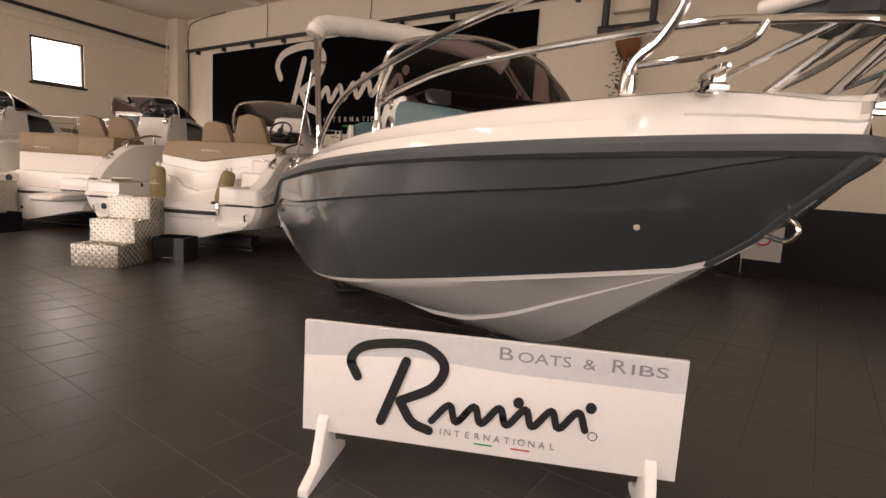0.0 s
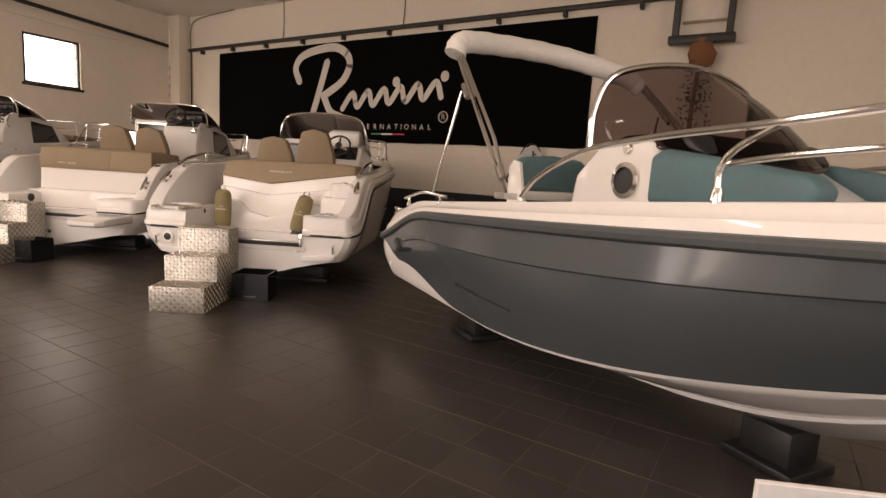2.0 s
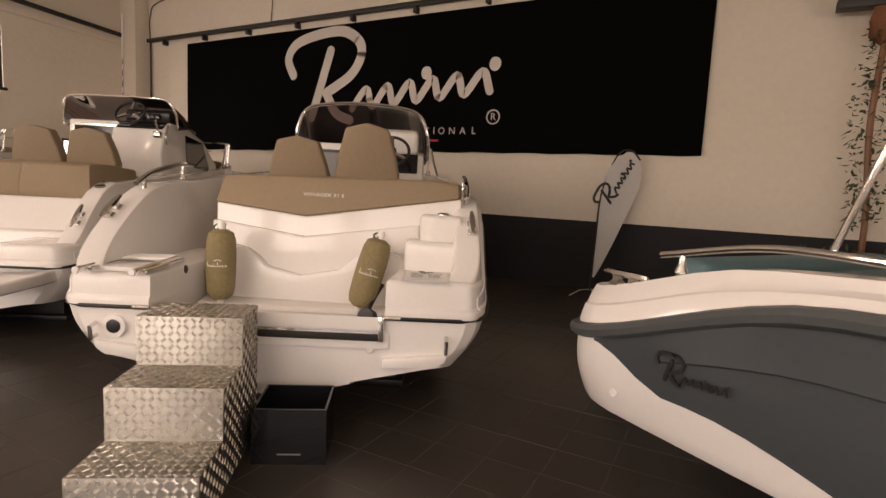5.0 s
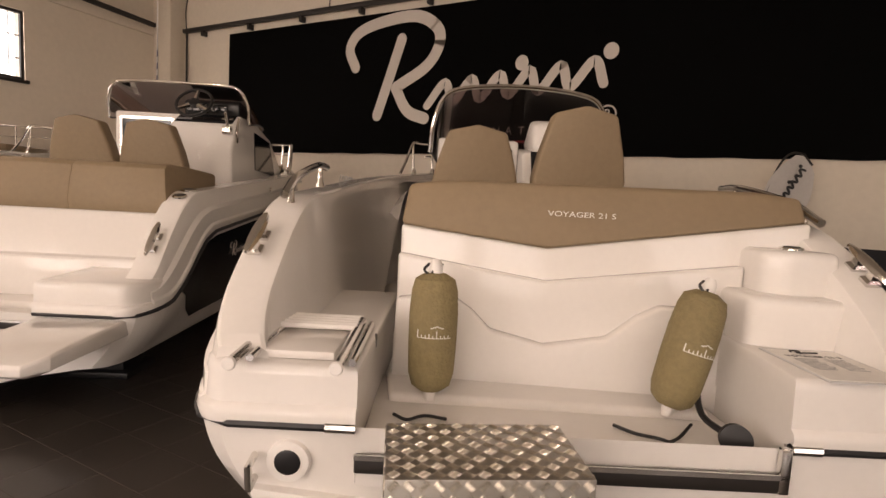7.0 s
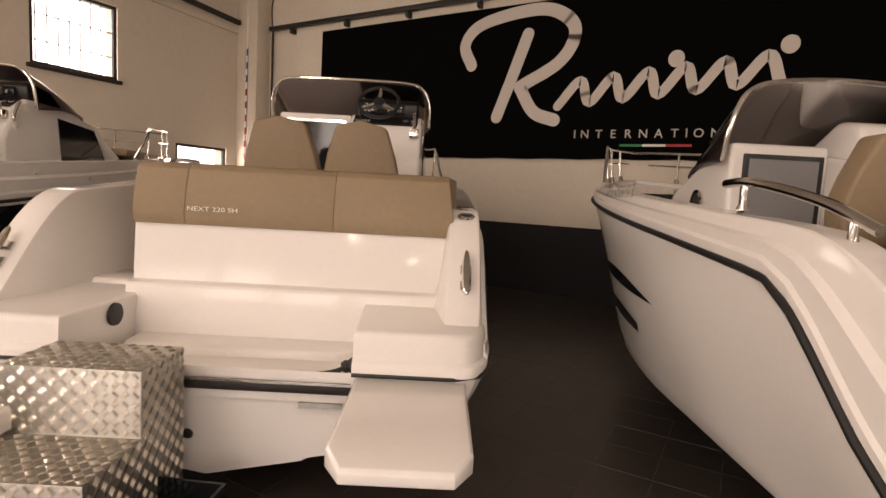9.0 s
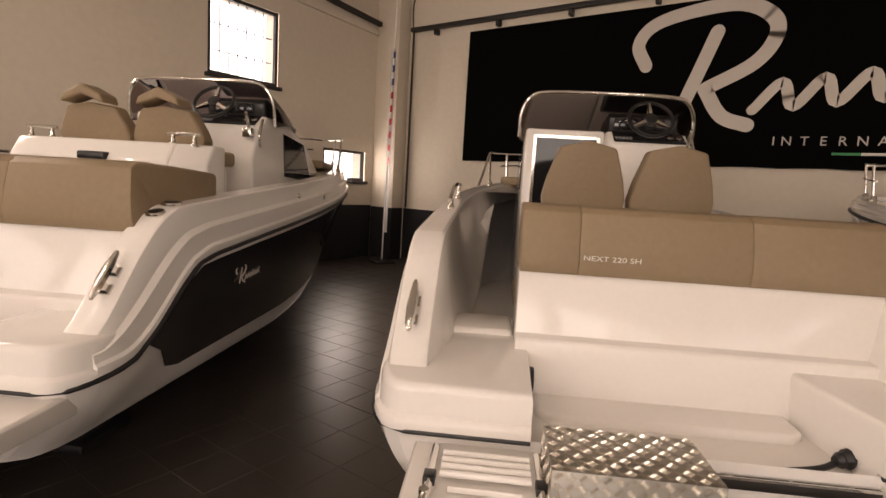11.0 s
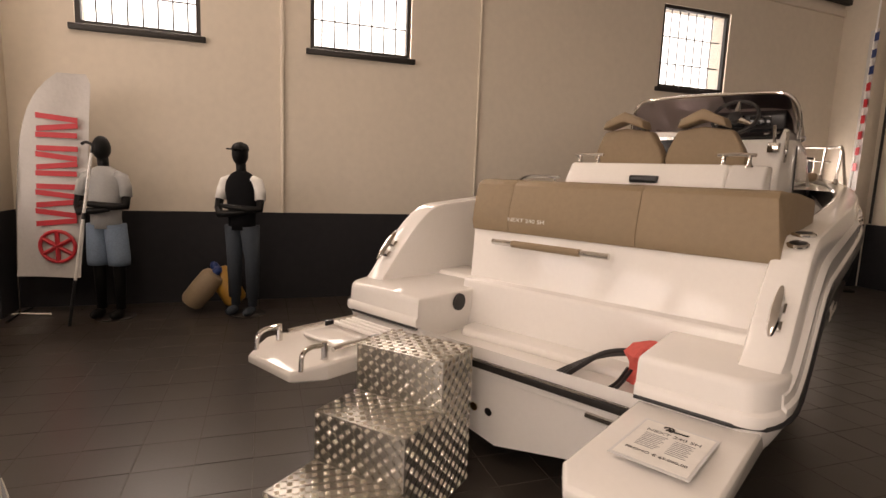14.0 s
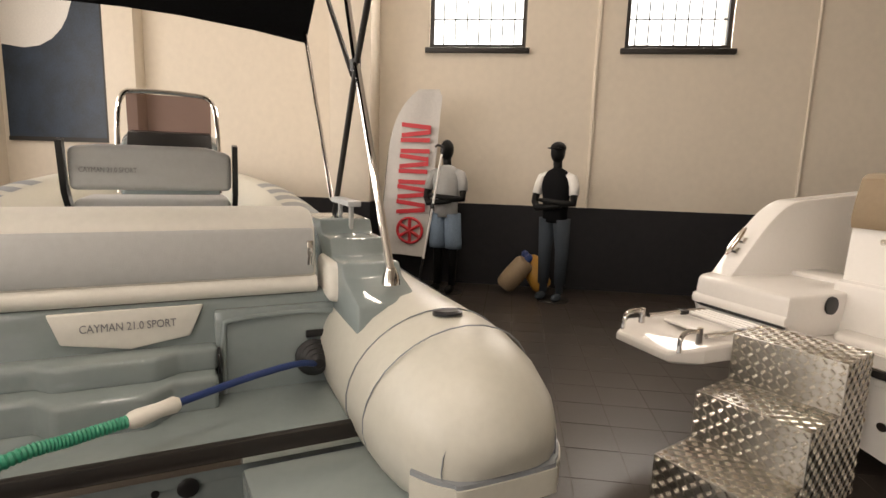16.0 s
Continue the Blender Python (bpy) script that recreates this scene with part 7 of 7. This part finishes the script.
for m, mat, lab in ((pose(-16.55, -0.72, 0.1, 0, 0, 0) @ pose(0, 0, 0, -38, 0, -10), TAN, "tan cylindrical buoy fender on the floor"), (pose(-16.55, -0.24, 0.1, 0, 0, 0) @ pose(0, 0, 0, 30, -15, 0), YELLOW, "amber buoy fender on the floor")):
    f = thing("buoy_fender", lab, "fender", m)
    part("body", Geo().lathe([(0.03, -0.02), (0.1, 0.0), (0.125, 0.04), (0.13, 0.2), (0.125, 0.38), (0.1, 0.42), (0.04, 0.44)], (0, 0, 0), 22), mat, f)
    part("end", Geo().lathe([(0.045, 0.43), (0.045, 0.49), (0.02, 0.52), (0.0, 0.52)], (0, 0, 0), 14), BLUEHOSE, f, "blue end fitting")

# ---- poster, wall bracket, plant, planter ----
ps = thing("wall_poster", "large framed poster of a white boat on dark water", "poster")
part("print", Geo().box(XL + 0.006, XL + 0.03, -9.0 if YF < -9 else YF + 0.1, -6.35, 1.78, 4.6), SEA, ps, "dark water print")
part("frame", Geo().box(XL + 0.006, XL + 0.045, -6.35, -6.27, 1.72, 4.66).box(XL + 0.006, XL + 0.045, YF + 0.1, -6.35, 1.72, 1.78), DARKSTEEL, ps)
hullp = Geo().prism([(-7.9, 3.05), (-7.55, 3.0), (-7.3, 3.03), (-7.1, 3.12), (-6.95, 3.25), (-6.85, 3.4), (-6.77, 3.6), (-6.72, 3.85), (-7.0, 3.80), (-7.4, 3.79), (-7.9, 3.82)], XL + 0.03, XL + 0.033, "x")
part("printed_boat", hullp, WHITE, ps, "printed white bow")
part("pillar", Geo().box(XL, XL + 0.2, -6.2, -5.75, 0, ZC), WALL, None, "cream painted wall pillar", bevel=0.01, kind="structure", category="pillar")
br = thing("wall_bracket", "dark steel box bracket high on the wall", "bracket")
g = Geo()
for a, b in ((-3.08, -2.98), (-2.3, -2.2)):
    g.box(a, b, YB - 0.35, YB - 0.25, 3.8, ZC)
g.box(-3.12, -2.16, YB - 0.4, YB - 0.2, 3.72, 3.84)
part("frame", g, DARKSTEEL, br, bevel=0.01)
part("backplate", Geo().box(-2.98, -2.3, YB - 0.2, YB - 0.006, 4.1, 4.9), WALL, br, bevel=0.01)
pl = thing("hanging_plant", "trailing leafy garland with a rust felt top by the wall", "plant")
g = Geo()
rng = random.Random(4)
for k in range(520):
    z = 1.2 + 2.4 * rng.random()
    a = rng.random() * 6.28
    r = (0.10 + 0.16 * math.sin(math.pi * (z - 1.1) / 2.8)) * (0.4 + 0.7 * rng.random())
    c = Vector((-2.62 + r * math.cos(a), YB - 0.3 + r * 0.6 * math.sin(a), z))
    d = Vector((rng.uniform(-1, 1), rng.uniform(-1, 1), rng.uniform(-1, 0.3))).normalized()
    s = d.cross(Vector((rng.uniform(-1, 1), 0.3, 1))).normalized()
    ll, ww = rng.uniform(0.05, 0.1), rng.uniform(0.012, 0.026)
    up = d.cross(s) * 0.006
    g.add([c, c + d * ll * 0.5 + s * ww + up, c + d * ll, c + d * ll * 0.5 - s * ww + up], [(0, 1, 2, 3)])
part("leaves", g, LEAF, pl, "dark green and dry leaves", kind="stuff")
part("stem", Geo().tube(smooth_line([(-2.62, YB - 0.3, 0.0), (-2.58, YB - 0.28, 1.2), (-2.66, YB - 0.3, 2.4), (-2.62, YB - 0.3, 3.5)]), 0.035, 8), WOOD, pl)
part("felt_top", Geo().loft([[(-2.62 + r * math.cos(a) * (1 + 0.2 * math.sin(3 * a + i)), YB - 0.3 + 0.7 * r * math.sin(a), z) for a in (2 * math.pi * k / 16 for k in range(16))] for i, (r, z) in enumerate(((0.05, 3.3), (0.17, 3.4), (0.2, 3.55), (0.14, 3.7), (0.16, 3.78), (0.03, 3.86)))], True, True), TERRA, pl, "rust brown felt bundle")
pt = thing("planter", "dark planter with leafy plants against the wall", "planter", pose(-2.75, 8.55, 0, 0, 0, 10))
part("tub", Geo().prism([(-0.5, -0.3), (0.5, -0.3), (0.5, 0.3), (-0.5, 0.3)], 0, 0.62), DADO, pt, bevel=0.02)
g = Geo()
for k in range(420):
    c = Vector((rng.uniform(-0.5, 0.5), rng.uniform(-0.3, 0.3), 0.6 + 0.35 * rng.random() ** 1.5))
    d = Vector((rng.uniform(-1, 1), rng.uniform(-1, 1), rng.uniform(-0.4, 1))).normalized()
    s = d.cross(Vector((0.3, rng.uniform(-1, 1), 1))).normalized()
    ll, ww = rng.uniform(0.06, 0.14), rng.uniform(0.01, 0.025)
    g.add([c, c + d * ll * 0.5 + s * ww, c + d * ll, c + d * ll * 0.5 - s * ww], [(0, 1, 2, 3)])
part("leaves", g, LEAF, pt, "green leaves", kind="stuff")
sf = thing("small_flag", "small pale banner with a red round mark beyond the bow", "flag", pose(-0.32, 8.9, 0, 0, 0, 0))
part("cloth", Geo().box(-0.22, 0.28, -0.01, 0.0, 0.28, 0.78), FLAG, sf)
part("round_mark", Geo().tube([(0.03 + 0.1 * math.cos(a), -0.014, 0.6 + 0.1 * math.sin(a)) for a in (2 * math.pi * k / 20 for k in range(20))], 0.014, 6, True), RED, sf, "red round mark")
part("pole", Geo().tube([(-0.2, 0.01, 0.0), (-0.2, 0.01, 0.8)], 0.012, 8), CHROME, sf)
part("foot", Geo().box(-0.5, 0.1, -0.1, 0.12, 0, 0.02), DARKSTEEL, sf)

# ---- the tiled floor ----
floor = part("floor", Geo().box(XL, XR, YF, YB, -0.2, -0.0015), GROUT, None, "dark brown square floor tiles with thin joints", kind="structure", category="floor")
PITCH, GAP = 0.304, 0.0045
hx = (PITCH - GAP) / 2
tv = [(-hx, -hx, -0.006), (hx, -hx, -0.006), (hx, hx, -0.006), (-hx, hx, -0.006), (-hx + 0.001, -hx + 0.001, 0), (hx - 0.001, -hx + 0.001, 0), (hx - 0.001, hx - 0.001, 0), (-hx + 0.001, hx - 0.001, 0)]
tf = [(4, 5, 6, 7), (0, 1, 5, 4), (1, 2, 6, 5), (2, 3, 7, 6), (3, 0, 4, 7)]
tile = bpy.data.meshes.new("tile")
tile.from_pydata(tv, [], tf)
tile.materials.append(TILE)
rest = Geo()
picked = 0
for i in range(int((XR - XL) / PITCH) + 2):
    for j in range(int((YB - YF) / PITCH) + 2):
        x, y = -13.235 - 13 * PITCH + (i + 0.5) * PITCH, -0.007 - 27 * PITCH + (j + 0.5) * PITCH
        if x < XL - 0.1 or x > XR + 0.1 or y < YF - 0.1 or y > YB + 0.1:
            continue
        dz = 0.0006 * math.sin(i * 12.9 + j * 78.2)
        near = (-15.2 < x < -12.6 and -1.2 < y < 0.6) or (-6.0 < x < -1.6 and 0.2 < y < 2.6) or (-8.7 < x < -7.9 and 2.6 < y < 5.2)
        if near and picked < 300:
            ob = new("tile", tile)
            ob.location = (x, y, dz)
            ob.parent = floor
            picked += 1
        else:
            rest.add([(px + x, py + y, pz + dz) for px, py, pz in tv], tf)
mesh = bpy.data.meshes.new("tiles")
mesh.from_pydata(rest.v, [], rest.f)
mesh.materials.append(TILE)
ob = new("tiles", mesh)
ob.parent = floor
tagged(ob, "", "", "", "stuff")
